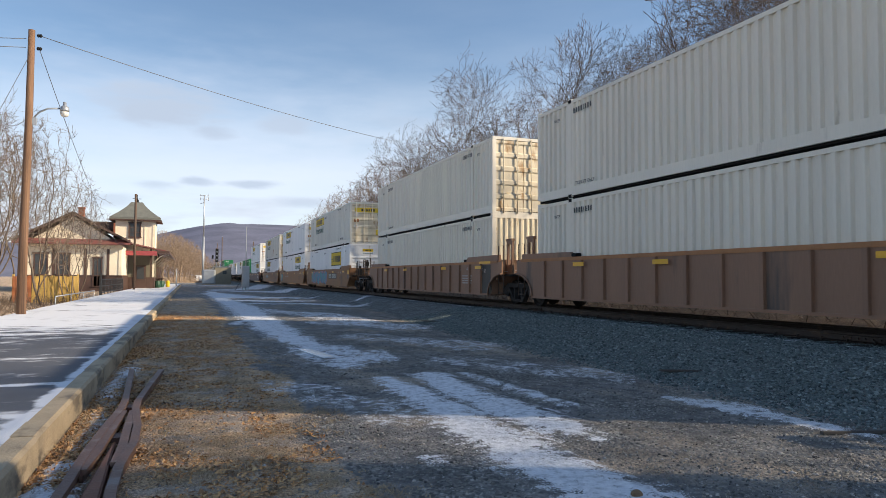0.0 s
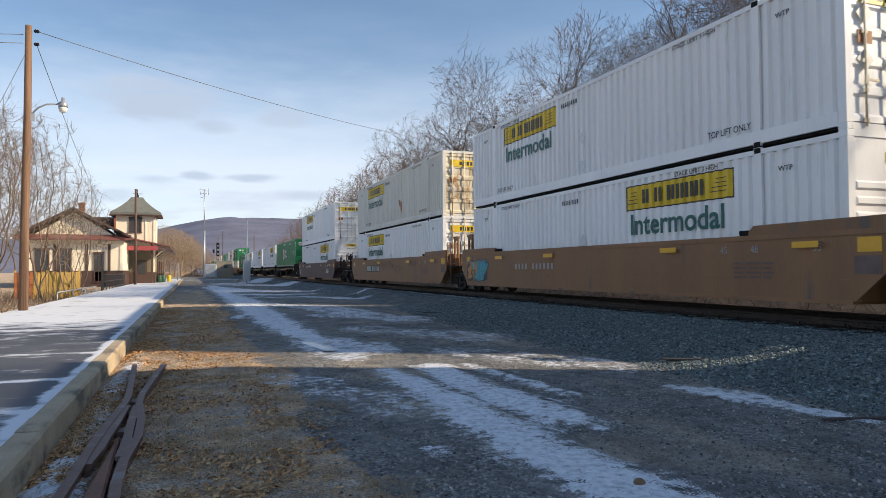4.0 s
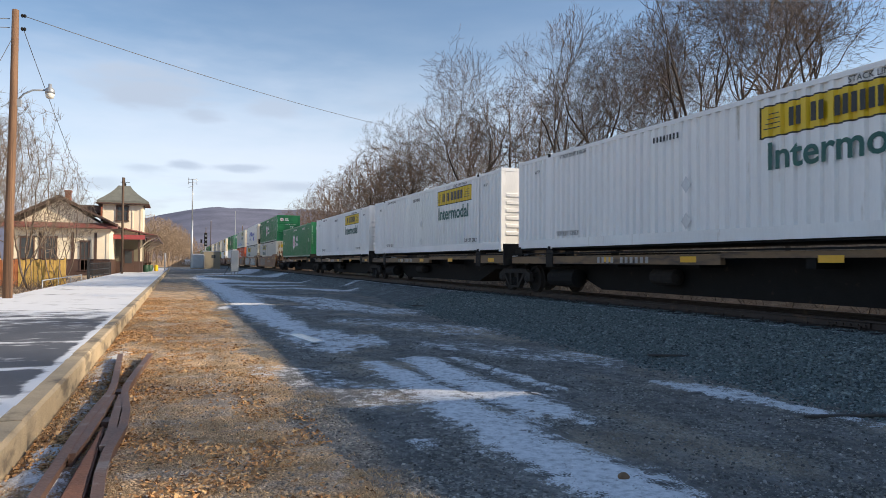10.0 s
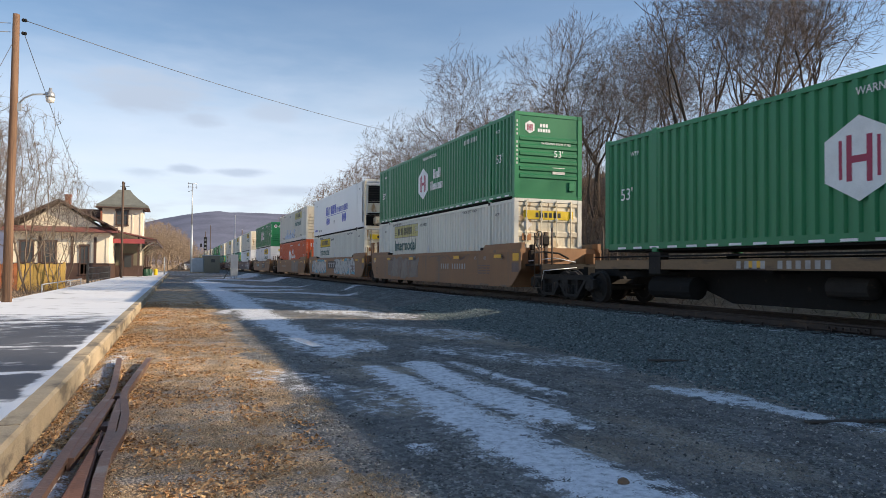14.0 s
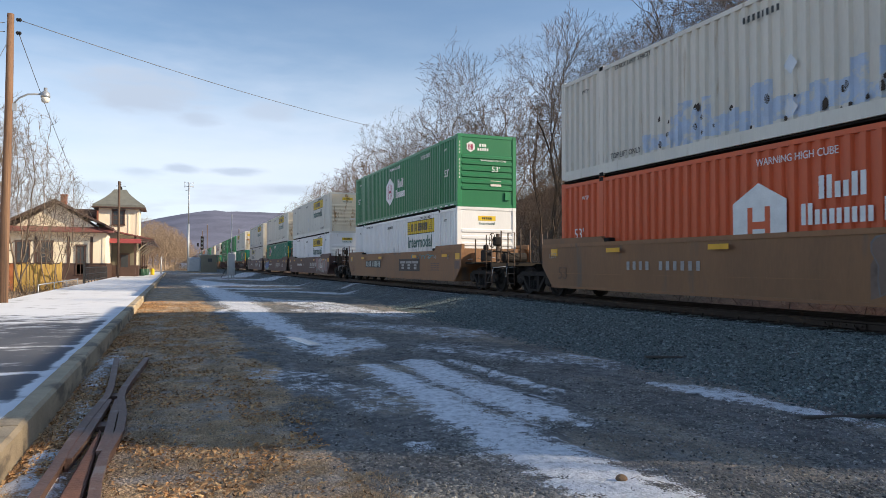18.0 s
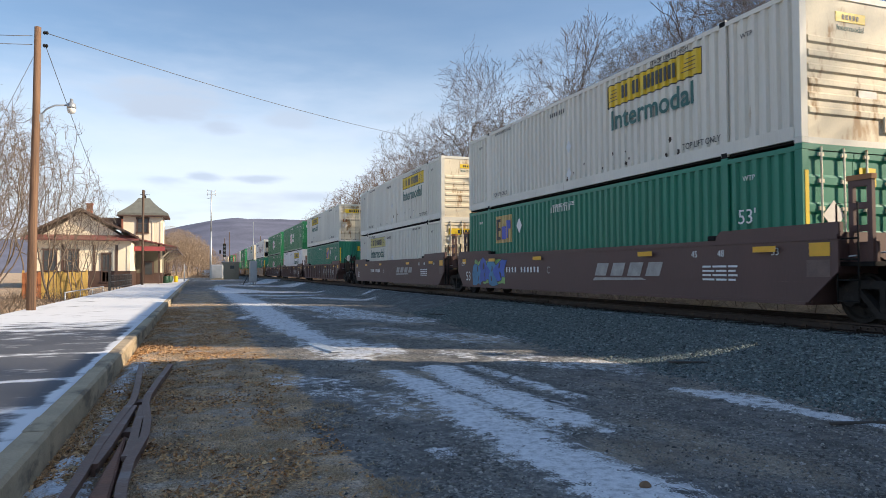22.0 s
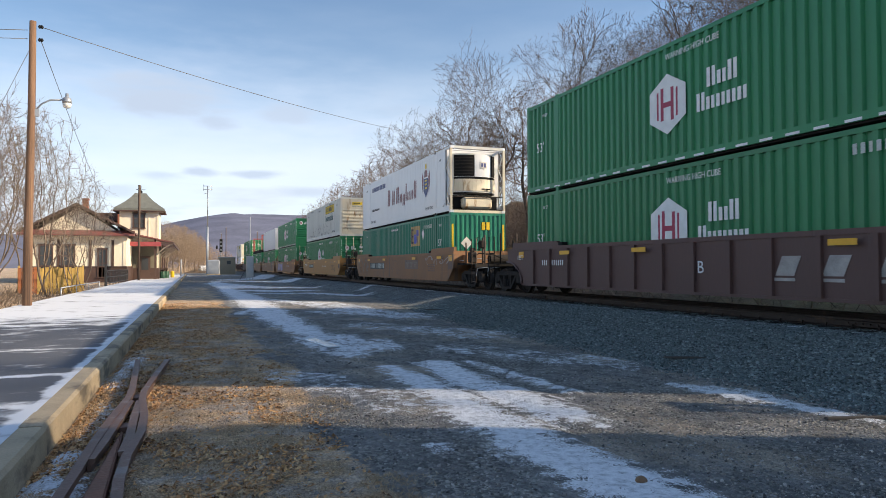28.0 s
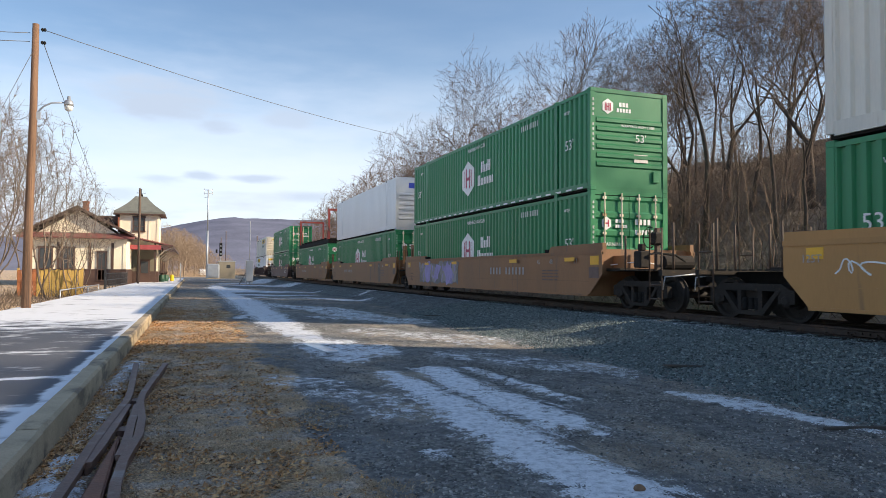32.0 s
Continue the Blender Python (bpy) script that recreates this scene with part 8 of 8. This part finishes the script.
def grow_bare(seed, tall, half, low, buds=1200, stems=1, step=0.32, twig=0.007, fill=0.45, twigs=3, twig_len=0.75, lean=0.0):
    """A bare winter tree that grows towards buds scattered through a rounded crown: (trunk, crown) as array pairs."""
    rs = np.random.RandomState(seed)
    n = buds * 3
    u = rs.normal(size=(n, 3))
    u /= np.linalg.norm(u, axis=1)[:, None]
    r = rs.rand(n) ** fill
    high = (tall - low) / 2
    p = u * r[:, None] * [half, half, high]
    lump = fbm(u[:, 0] * 1.7 + seed, u[:, 1] * 1.7 + u[:, 2] * 1.3 + 9, 3)
    p = p[r < 0.40 + 1.15 * lump][:buds] + [lean, 0, low + high]
    node, par, fresh = [], [], []
    for s in range(stems):
        c = np.array([rs.normal() * 0.28, rs.normal() * 0.28, -0.3]) * (1 if stems > 1 else 0) + [0, 0, -0.3 * (stems == 1)]
        d = np.array([rs.normal() * 0.1 + lean * 0.08, rs.normal() * 0.1, 1.0]) + (np.array([rs.normal() * 0.22, rs.normal() * 0.22, 0]) if stems > 1 else 0)
        top = low + high * (0.25 if stems == 1 else 0.1) * rs.uniform(0.7, 1.3)
        last = -1
        while c[2] < top:
            node.append(c)
            par.append(last)
            last = len(node) - 1
            d = d + rs.normal(size=3) * 0.075
            c = c + d / np.linalg.norm(d) * step
    stem_n = len(node)
    node, par = list(node), list(par)
    kids = [0] * len(node)
    best, arg = np.full(len(p), 1e9), np.zeros(len(p), int)
    fresh = list(range(stem_n))
    for it in range(110):
        q = np.array([node[f] for f in fresh])
        dd = np.linalg.norm(p[:, None] - q[None], axis=2)
        m = dd.argmin(1)
        dm = dd[np.arange(len(p)), m]
        up = dm < best
        best[up], arg[up] = dm[up], np.array(fresh)[m[up]]
        live = best > 0.85 * step + 0.22
        p, best, arg = p[live], best[live], arg[live]
        if not len(p):
            break
        all_n = np.array(node)
        v = p - all_n[arg]
        v /= np.linalg.norm(v, axis=1)[:, None]
        acc, cnt = np.zeros_like(all_n), np.zeros(len(all_n))
        ok = best < 2.6 + 2.0 * (it < 25)
        if not ok.any():
            break
        np.add.at(acc, arg[ok], v[ok])
        np.add.at(cnt, arg[ok], 1)
        fresh = []
        for a in np.nonzero(cnt)[0]:
            if kids[a] > 2:
                continue
            kids[a] += 1
            g = acc[a] / cnt[a]
            g = g / (np.linalg.norm(g) + 1e-6)
            if par[a] >= 0:
                ahead = all_n[a] - all_n[par[a]]
                g = g + 0.22 * ahead / (np.linalg.norm(ahead) + 1e-6)
            g = g + rs.normal(size=3) * 0.15
            g = g / (np.linalg.norm(g) + 1e-6)
            node.append(all_n[a] + g * step)
            par.append(int(a))
            kids.append(0)
            fresh.append(len(node) - 1)
        if not fresh or len(node) > 11000:
            break
    node, par = np.array(node), np.array(par)
    rad = np.zeros(len(node))
    for a in range(len(node) - 1, -1, -1):
        rad[a] = max(rad[a], twig ** 1.95) if rad[a] else twig ** 1.95
        if par[a] >= 0:
            rad[par[a]] += rad[a]
    rad = rad ** (1 / 1.95)
    has = par >= 0

    def joined(*sets):
        vs, fs, base = [], [], 0
        for v, f in sets:
            vs.append(v)
            fs.append(f + base)
            base += len(v)
        return np.concatenate(vs), np.concatenate(fs)

    ids = np.nonzero(has)[0]
    thick = rad[ids] > max(0.05, twig * 6)
    t_, c_ = ids[thick], ids[~thick]
    trunk = rods(node[par[t_]], node[t_], np.minimum(rad[par[t_]], rad[t_] * 1.25), rad[t_], 7)
    limbs = rods(node[par[c_]], node[c_], np.minimum(rad[par[c_]], rad[c_] * 1.3), rad[c_], 3)
    fine = ids[(rad[ids] < twig * 2.4)]
    src = np.repeat(fine, twigs)
    d0 = node[src] - node[par[src]]
    d0 /= np.linalg.norm(d0, axis=1)[:, None]
    g = d0 * 0.8 + rs.normal(size=(len(src), 3)) * 0.62 + [0, 0, 0.08]
    g /= np.linalg.norm(g, axis=1)[:, None]
    ln = twig_len * (0.35 + 0.65 * rs.rand(len(src)))
    one = np.full(len(src), 1.0)
    crown = joined(limbs, rods(node[src], node[src] + g * ln[:, None], one * twig * 0.8, one * twig * 0.4, 3))
    return {"trunk": trunk, "crown": crown, "tall": tall}


def grow_forked(seed, tall, half, low, bole=0.24, lean=0.0, twig=0.009, levels=6, thick=0.017, spread=1.0):
    """A bare tree of crooked limbs that fork and throw side branches until they leave a rounded crown."""
    r_ = random.Random(seed)
    high = (tall - low) / 2
    lump = [r_.uniform(0, 6.3) for _ in range(4)]
    A, B, RA, RB, LV = [], [], [], [], []

    def room(p):
        az = math.atan2(p.y, p.x - lean)
        w = half * (1 + 0.16 * math.sin(3 * az + lump[0]) + 0.13 * math.sin(2 * az + 0.9 * p.z + lump[1]) + 0.10 * math.sin(1.6 * p.z + 5 * az + lump[2]))
        return ((p.x - lean) / w) ** 2 + (p.y / w) ** 2 + ((p.z - low - high) / (high * (1 + 0.07 * math.sin(4 * az + lump[3])))) ** 2

    def aside(d, angle):
        v = Vector((r_.gauss(0, 1), r_.gauss(0, 1), r_.gauss(0, 1)))
        v = (v - d * v.dot(d)).normalized()
        return (d * math.cos(angle) + v * math.sin(angle)).normalized()

    stack = [(Vector((0, 0, -0.3)), Vector((lean * 0.05, 0, 1)).normalized(), tall * bole + 0.3, tall * thick, 0)]
    while stack:
        p, d, length, r, lv = stack.pop()
        n = max(2, round(length / (0.45, 0.42, 0.34, 0.26, 0.2, 0.17, 0.15)[lv]))
        wob = (0.05, 0.12, 0.15, 0.15, 0.13, 0.11, 0.11)[lv]
        cut = False
        for i in range(n):
            d = (d + Vector((r_.gauss(0, wob), r_.gauss(0, wob), r_.gauss(0, wob) + 0.018 * (lv > 0)))).normalized()
            q = p + d * (length / n)
            ra, rb = max(twig, r * (1 - 0.45 * i / n)), max(twig * 0.8, r * (1 - 0.45 * (i + 1) / n))
            A.append(p[:]); B.append(q[:]); RA.append(ra); RB.append(rb); LV.append(lv)
            p = q
            if lv > 0 and room(p) > 1.0:
                cut = True
                break
            if 0 < lv < levels and i > 0 and r_.random() < (0, 0.34, 0.34, 0.36, 0.34, 0.22, 0)[lv]:
                stack.append((p, aside(d, r_.uniform(0.6, 1.15) * spread), length * r_.uniform(0.42, 0.75), rb * r_.uniform(0.5, 0.72), lv + 1))
        if lv < levels and not cut:
            for k in range(3 if lv == 0 else 2):
                stack.append((p, aside(d, r_.uniform(0.25, 0.62) * spread), (tall * 0.30 if lv == 0 else length * r_.uniform(0.62, 0.85)), rb * (0.78 if k == 0 else r_.uniform(0.5, 0.75)), lv + 1))
    A, B, RA, RB = (np.array(v) for v in (A, B, RA, RB))
    big = RA > 0.045
    return {"trunk": rods(A[big], B[big], RA[big], RB[big], 7), "crown": rods(A[~big], B[~big], RA[~big], RB[~big], 3)}


def forked_kind(seed, tall, half, low, **kw):
    return tree_meshes(grow_forked(seed, tall, half, low, **kw), tall, "bark", "twig")


def bare_kind(seed, tall, half, low, bark="bark", twigs_="twig", **kw):
    return tree_meshes(grow_bare(seed, tall, half, low, **kw), tall, bark, twigs_)


def tree_meshes(t, tall, bark, twigs_):
    meshes = {"tall": tall}
    for k, mt in (("trunk", bark), ("crown", twigs_)):
        me = arrays_mesh(k, *t[k])
        me.polygons.foreach_set("use_smooth", np.ones(len(me.polygons), bool))
        me.materials.append(M[mt])
        meshes[k] = me
    return meshes


def plant(meshes, x, y, size, turn, label, group, z=None):
    z = float(height(np.array(x), np.array(y))) if z is None else z
    ob = thing("tree", label, "tree", group)
    ob.matrix_basis = pose(x, y, z - 0.05, 0, 0, turn) @ Matrix.Scale(size, 4)
    for k in ("trunk", "crown"):
        part(k, meshes[k], None, ob)
    return ob


def stand(meshes, x, y, top, turn, label, group):
    """Plant a tree so that its crown ends at the height top."""
    z = float(height(np.array(x), np.array(y)))
    return plant(meshes, x, y, (top - z) / meshes["tall"], turn, label, group)


BROAD = [forked_kind(s, 17.0, 6.2, 2.0, bole=0.20) for s in (21, 22)]
MEDIUM = [forked_kind(s, 17.0, 4.6, 2.6, bole=0.24, thick=0.015, spread=1.12) for s in (23, 24)]
SLIM = [forked_kind(s, 15.0, 2.3, 3.4, bole=0.36, thick=0.010, levels=5, spread=0.7, lean=l) for s, l in ((31, 0.5), (32, -0.6), (33, 0.1))]
FAR = [bare_kind(s, 12.0, 4.4, 1.2, buds=1100, twig=0.013, twigs_="twig_red", twigs=4, step=0.42, twig_len=0.8) for s in (41, 42)]
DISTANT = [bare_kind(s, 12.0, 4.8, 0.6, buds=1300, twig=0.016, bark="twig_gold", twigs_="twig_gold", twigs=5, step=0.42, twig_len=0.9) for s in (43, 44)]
SHRUB = [bare_kind(s, 8.5, 2.7, 1.4, buds=800, stems=4, twig=0.007, twigs=4, twig_len=0.5, step=0.3, bark="shrub_bark", twigs_="shrub_bark") for s in (51, 52)]
BUSH = [bare_kind(s, 5.0, 2.4, 0.3, buds=420, stems=6, twig=0.006, twigs=4, twig_len=0.45, step=0.32, bark="bark", twigs_="twig_red") for s in (53, 54)]
rnd = random.Random(77)
for k, (kind, x, y, top) in enumerate(((MEDIUM[1], 20.5, 47.0, 19.3), (MEDIUM[0], 25.6, 43.0, 19.6), (MEDIUM[1], 26.4, 39.0, 19.0), (BROAD[1], 29.5, 36.0, 18.6), (BROAD[0], 21.0, 62.0, 16.6), (MEDIUM[0], 29.0, 31.5, 20.5), (MEDIUM[1], 31.0, 29.0, 21.5), (BROAD[1], 27.5, 24.5, 20.5), (MEDIUM[0], 33.0, 40.0, 20.5))):
    stand(kind, x, y, top, rnd.uniform(0, 360), "tall bare broad-crowned tree on the bank behind the track", "bank trees")
for x, y, top in ((24.5, 58, 15.5), (28.0, 66, 17.0), (23.0, 70, 14.6), (26.0, 50, 16.6), (31.0, 54, 18.0), (32.0, 72, 17.0)):
    stand(FAR[int(y) % 2], x, y, top, rnd.uniform(0, 360), "bare reddish-brown tree in the line of woods along the track", "line-side woods")
# the same wooded bank goes on behind the camera's right shoulder: unseen trees added to break up the low sun
for k in range(8):
    plant(SLIM[k % 3], rnd.uniform(25, 38), -24 + 4.7 * k + rnd.uniform(-1, 1), rnd.uniform(0.85, 1.1), rnd.uniform(0, 360), "unseen bare tree added on the bank to break up the sun", "bank trees")
for k in range(2):
    plant(MEDIUM[k % 2], rnd.uniform(26, 33), -14 + 5.0 * k, rnd.uniform(0.85, 1.0), rnd.uniform(0, 360), "unseen bare tree added on the bank to break up the sun", "bank trees")
stand(SLIM[1], -9.0, 23.0, 14.0, 40, "tall bare tree beside the platform", "platform shrubs")
for k in range(16):
    x = rnd.uniform(21.5, 40)
    y = rnd.uniform(0.80 * x, min(46, 0.80 * x + 22))
    plant(SLIM[k % 3], x, y, rnd.uniform(0.7, 1.05), rnd.uniform(0, 360), "slender bare tree on the wooded bank", "bank trees")
for k in range(14):
    x = rnd.uniform(18.2, 24)
    y = rnd.uniform(0.82 * x, 0.82 * x + 20)
    plant(SLIM[k % 3], x, y, rnd.uniform(0.4, 0.7), rnd.uniform(0, 360), "slender bare sapling at the foot of the bank", "bank trees")
for x, y, top in ((18.6, 66, 13.4), (20.5, 74, 14.6), (23.3, 78, 15.4), (19.5, 84, 13.6), (24.0, 92, 15.8), (20.0, 100, 13.8), (23.3, 108, 15.6), (19.5, 118, 12.4), (24.5, 126, 14.6), (20.5, 140, 12.0), (25.0, 152, 13.4), (19.5, 164, 9.6), (24.5, 178, 11.0), (29.0, 86, 16.0), (29.5, 105, 16.4), (30.0, 130, 15.0), (20.5, 190, 8.6), (26, 205, 10.0)):
    stand(FAR[int(y) % 2], x, y, top, rnd.uniform(0, 360), "bare reddish-brown tree in the line of woods along the track", "line-side woods")
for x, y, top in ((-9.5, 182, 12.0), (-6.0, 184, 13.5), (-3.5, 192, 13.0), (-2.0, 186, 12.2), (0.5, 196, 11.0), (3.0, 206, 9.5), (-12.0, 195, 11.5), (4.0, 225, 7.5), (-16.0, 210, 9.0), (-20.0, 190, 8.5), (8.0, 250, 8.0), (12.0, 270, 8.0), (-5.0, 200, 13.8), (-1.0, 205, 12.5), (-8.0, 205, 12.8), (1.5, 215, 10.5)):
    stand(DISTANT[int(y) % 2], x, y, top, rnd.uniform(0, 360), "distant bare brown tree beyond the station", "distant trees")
for x, y, top, turn in ((-6.2, 44.0, 7.2, 20), (-7.6, 41.0, 9.4, 131), (-8.6, 44.5, 11.2, 250), (-9.8, 41.0, 11.6, 61), (-8.2, 33.0, 9.6, 320), (-7.4, 29.5, 8.4, 77), (-9.0, 37.5, 10.2, 95), (-6.7, 48.0, 7.4, 222), (-12.2, 39.0, 10.0, 281)):
    stand(SHRUB[int(turn) % 2], x, y, top, turn, "many-stemmed bare shrub tree beside the platform", "platform shrubs")
for k in range(95):
    x = rnd.uniform(18.2, 40)
    y = rnd.uniform(max(13, 0.78 * x), 0.78 * x + 34)
    plant(BUSH[k % 2], x, y, rnd.uniform(0.55, 1.1), rnd.uniform(0, 360), "tangled bare bush at the foot of the bank", "bank bushes")


def brush(name, label, count, place, tall, seed, mat):
    """Tangled thin stems as one mass."""
    rs = np.random.RandomState(seed)
    V, F = [], []
    for i in range(count):
        x, y = place(rs)
        z = float(height(np.array(x), np.array(y)))
        p = np.array([x, y, z - 0.05])
        h = tall * (0.4 + 0.8 * rs.rand())
        d = np.array([rs.normal() * 0.8, rs.normal() * 0.8, 1.0])
        r = 0.012 + 0.01 * rs.rand()
        base = len(V)
        for s in range(4):
            for k in range(3):
                a = k * 2.094
                rr = r * (1 - 0.28 * s)
                V.append((p[0] + math.cos(a) * rr, p[1] + math.sin(a) * rr, p[2]))
            p = p + d / np.linalg.norm(d) * h / 3
            d = d + np.array([rs.normal() * 0.6, rs.normal() * 0.6, -0.15 - 0.45 * rs.rand()])
        for s in range(3):
            for k in range(3):
                a, b = base + s * 3 + k, base + s * 3 + (k + 1) % 3
                F.append((a, b, b + 3, a + 3))
    me = arrays_mesh(name, V, F)
    me.materials.append(M[mat])
    tagged(new(name, me), label, "undergrowth", kind="stuff")


brush("undergrowth", "tangled brown winter brush on the bank", 12500, lambda r: (17.0 + 25 * r.rand() ** 1.1, 10 + 66 * r.rand() ** 1.3), 2.4, 61, "twig_brush")
brush("undergrowth", "brown brush along the distant line", 3500, lambda r: (16.0 + 9 * r.rand(), 70 + 110 * r.rand()), 2.8, 62, "twig_red")
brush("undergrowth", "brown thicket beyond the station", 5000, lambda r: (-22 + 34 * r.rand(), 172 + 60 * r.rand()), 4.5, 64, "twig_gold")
brush("undergrowth", "dry weeds behind the platform", 900, lambda r: (-5.9 - 4 * r.rand(), 24 + 26 * r.rand()), 1.1, 63, "twig")

# dry grass tufts and fallen leaves along the kerb
M["straw"] = island_material("dry_straw_grass", ((0.22, 0.16, 0.10), (0.45, 0.32, 0.19), (0.62, 0.50, 0.33)), bump=0)
M["leaf"] = island_material("fallen_brown_leaves", ((0.14, 0.09, 0.055), (0.38, 0.21, 0.10), (0.58, 0.31, 0.13), (0.66, 0.45, 0.23), (0.50, 0.25, 0.10)), bump=0)


def litter_stuff(name, label, count, seed, mat):
    rs = np.random.RandomState(seed)
    V, F = [], []
    while len(F) < count:
        y = 3.2 + 27 * rs.rand() ** 1.7
        x = -1.08 + 2.3 * rs.rand() ** 1.9
        if fbm(np.array(x * 2.6 + 5), np.array(y * 1.9), 4) < 0.49 + 0.05 * max(0.0, x) and rs.rand() < 0.92:
            continue
        z = float(height(np.array(x), np.array(y)))
        a = rs.rand() * math.tau
        ux, uy = math.cos(a), math.sin(a)
        b = len(V)
        s = 0.012 + 0.026 * rs.rand() ** 1.5
        tl = rs.normal() * 0.02
        V += [(x - ux * s, y - uy * s, z + 0.004), (x - uy * s * 0.6, y + ux * s * 0.6, z + 0.006 + 0.6 * abs(tl)), (x + ux * s, y + uy * s, z + 0.004 + 0.8 * s * rs.rand())]
        F.append((b, b + 1, b + 2))
    me = arrays_mesh(name, V, F)
    me.materials.append(M[mat])
    tagged(new(name, me), label, "leaf litter", kind="stuff")


def grass_tufts(count, seed):
    """Matted dry grass: flattened tufts of thin blades, thicker towards the kerb."""
    rs = np.random.RandomState(seed)
    n, blades = count, 26
    y = 3.1 + 25 * rs.rand(n) ** 1.6
    x = -1.06 + 2.7 * rs.rand(n) ** 1.25
    keep = fbm(x * 2.4 + 5, y * 1.6, 4) > 0.49 + 0.10 * smooth(0.6, 1.6, x)
    x, y = x[keep], y[keep]
    n = len(x)
    size = 0.025 + 0.05 * rs.rand(n) ** 2 + 0.06 * (x < -0.9) * rs.rand(n)
    a = rs.rand(n, blades) * math.tau
    lean = 0.5 + 1.6 * rs.rand(n, blades)
    h = size[:, None] * (0.25 + 0.6 * rs.rand(n, blades))
    bx = x[:, None] + rs.normal(size=(n, blades)) * size[:, None] * 0.7
    by = y[:, None] + rs.normal(size=(n, blades)) * size[:, None] * 0.7
    bz = height(bx, by)
    ux, uy, w = np.cos(a), np.sin(a), 0.0022
    v = np.stack([np.stack([bx - uy * w, by + ux * w, bz], -1), np.stack([bx + uy * w, by - ux * w, bz], -1), np.stack([bx + ux * h * lean, by + uy * h * lean, bz + h * 0.75], -1)], 2).reshape(-1, 3)
    me = arrays_mesh("dry_grass", v, np.arange(len(v)).reshape(-1, 3))
    me.materials.append(M["straw"])
    tagged(new("dry_grass", me), "matted tufts of dry grass along the kerb", "grass", kind="stuff")


grass_tufts(9000, 71)
litter_stuff("leaf_litter", "fallen brown leaves along the kerb", 36000, 72, "leaf")

motions()
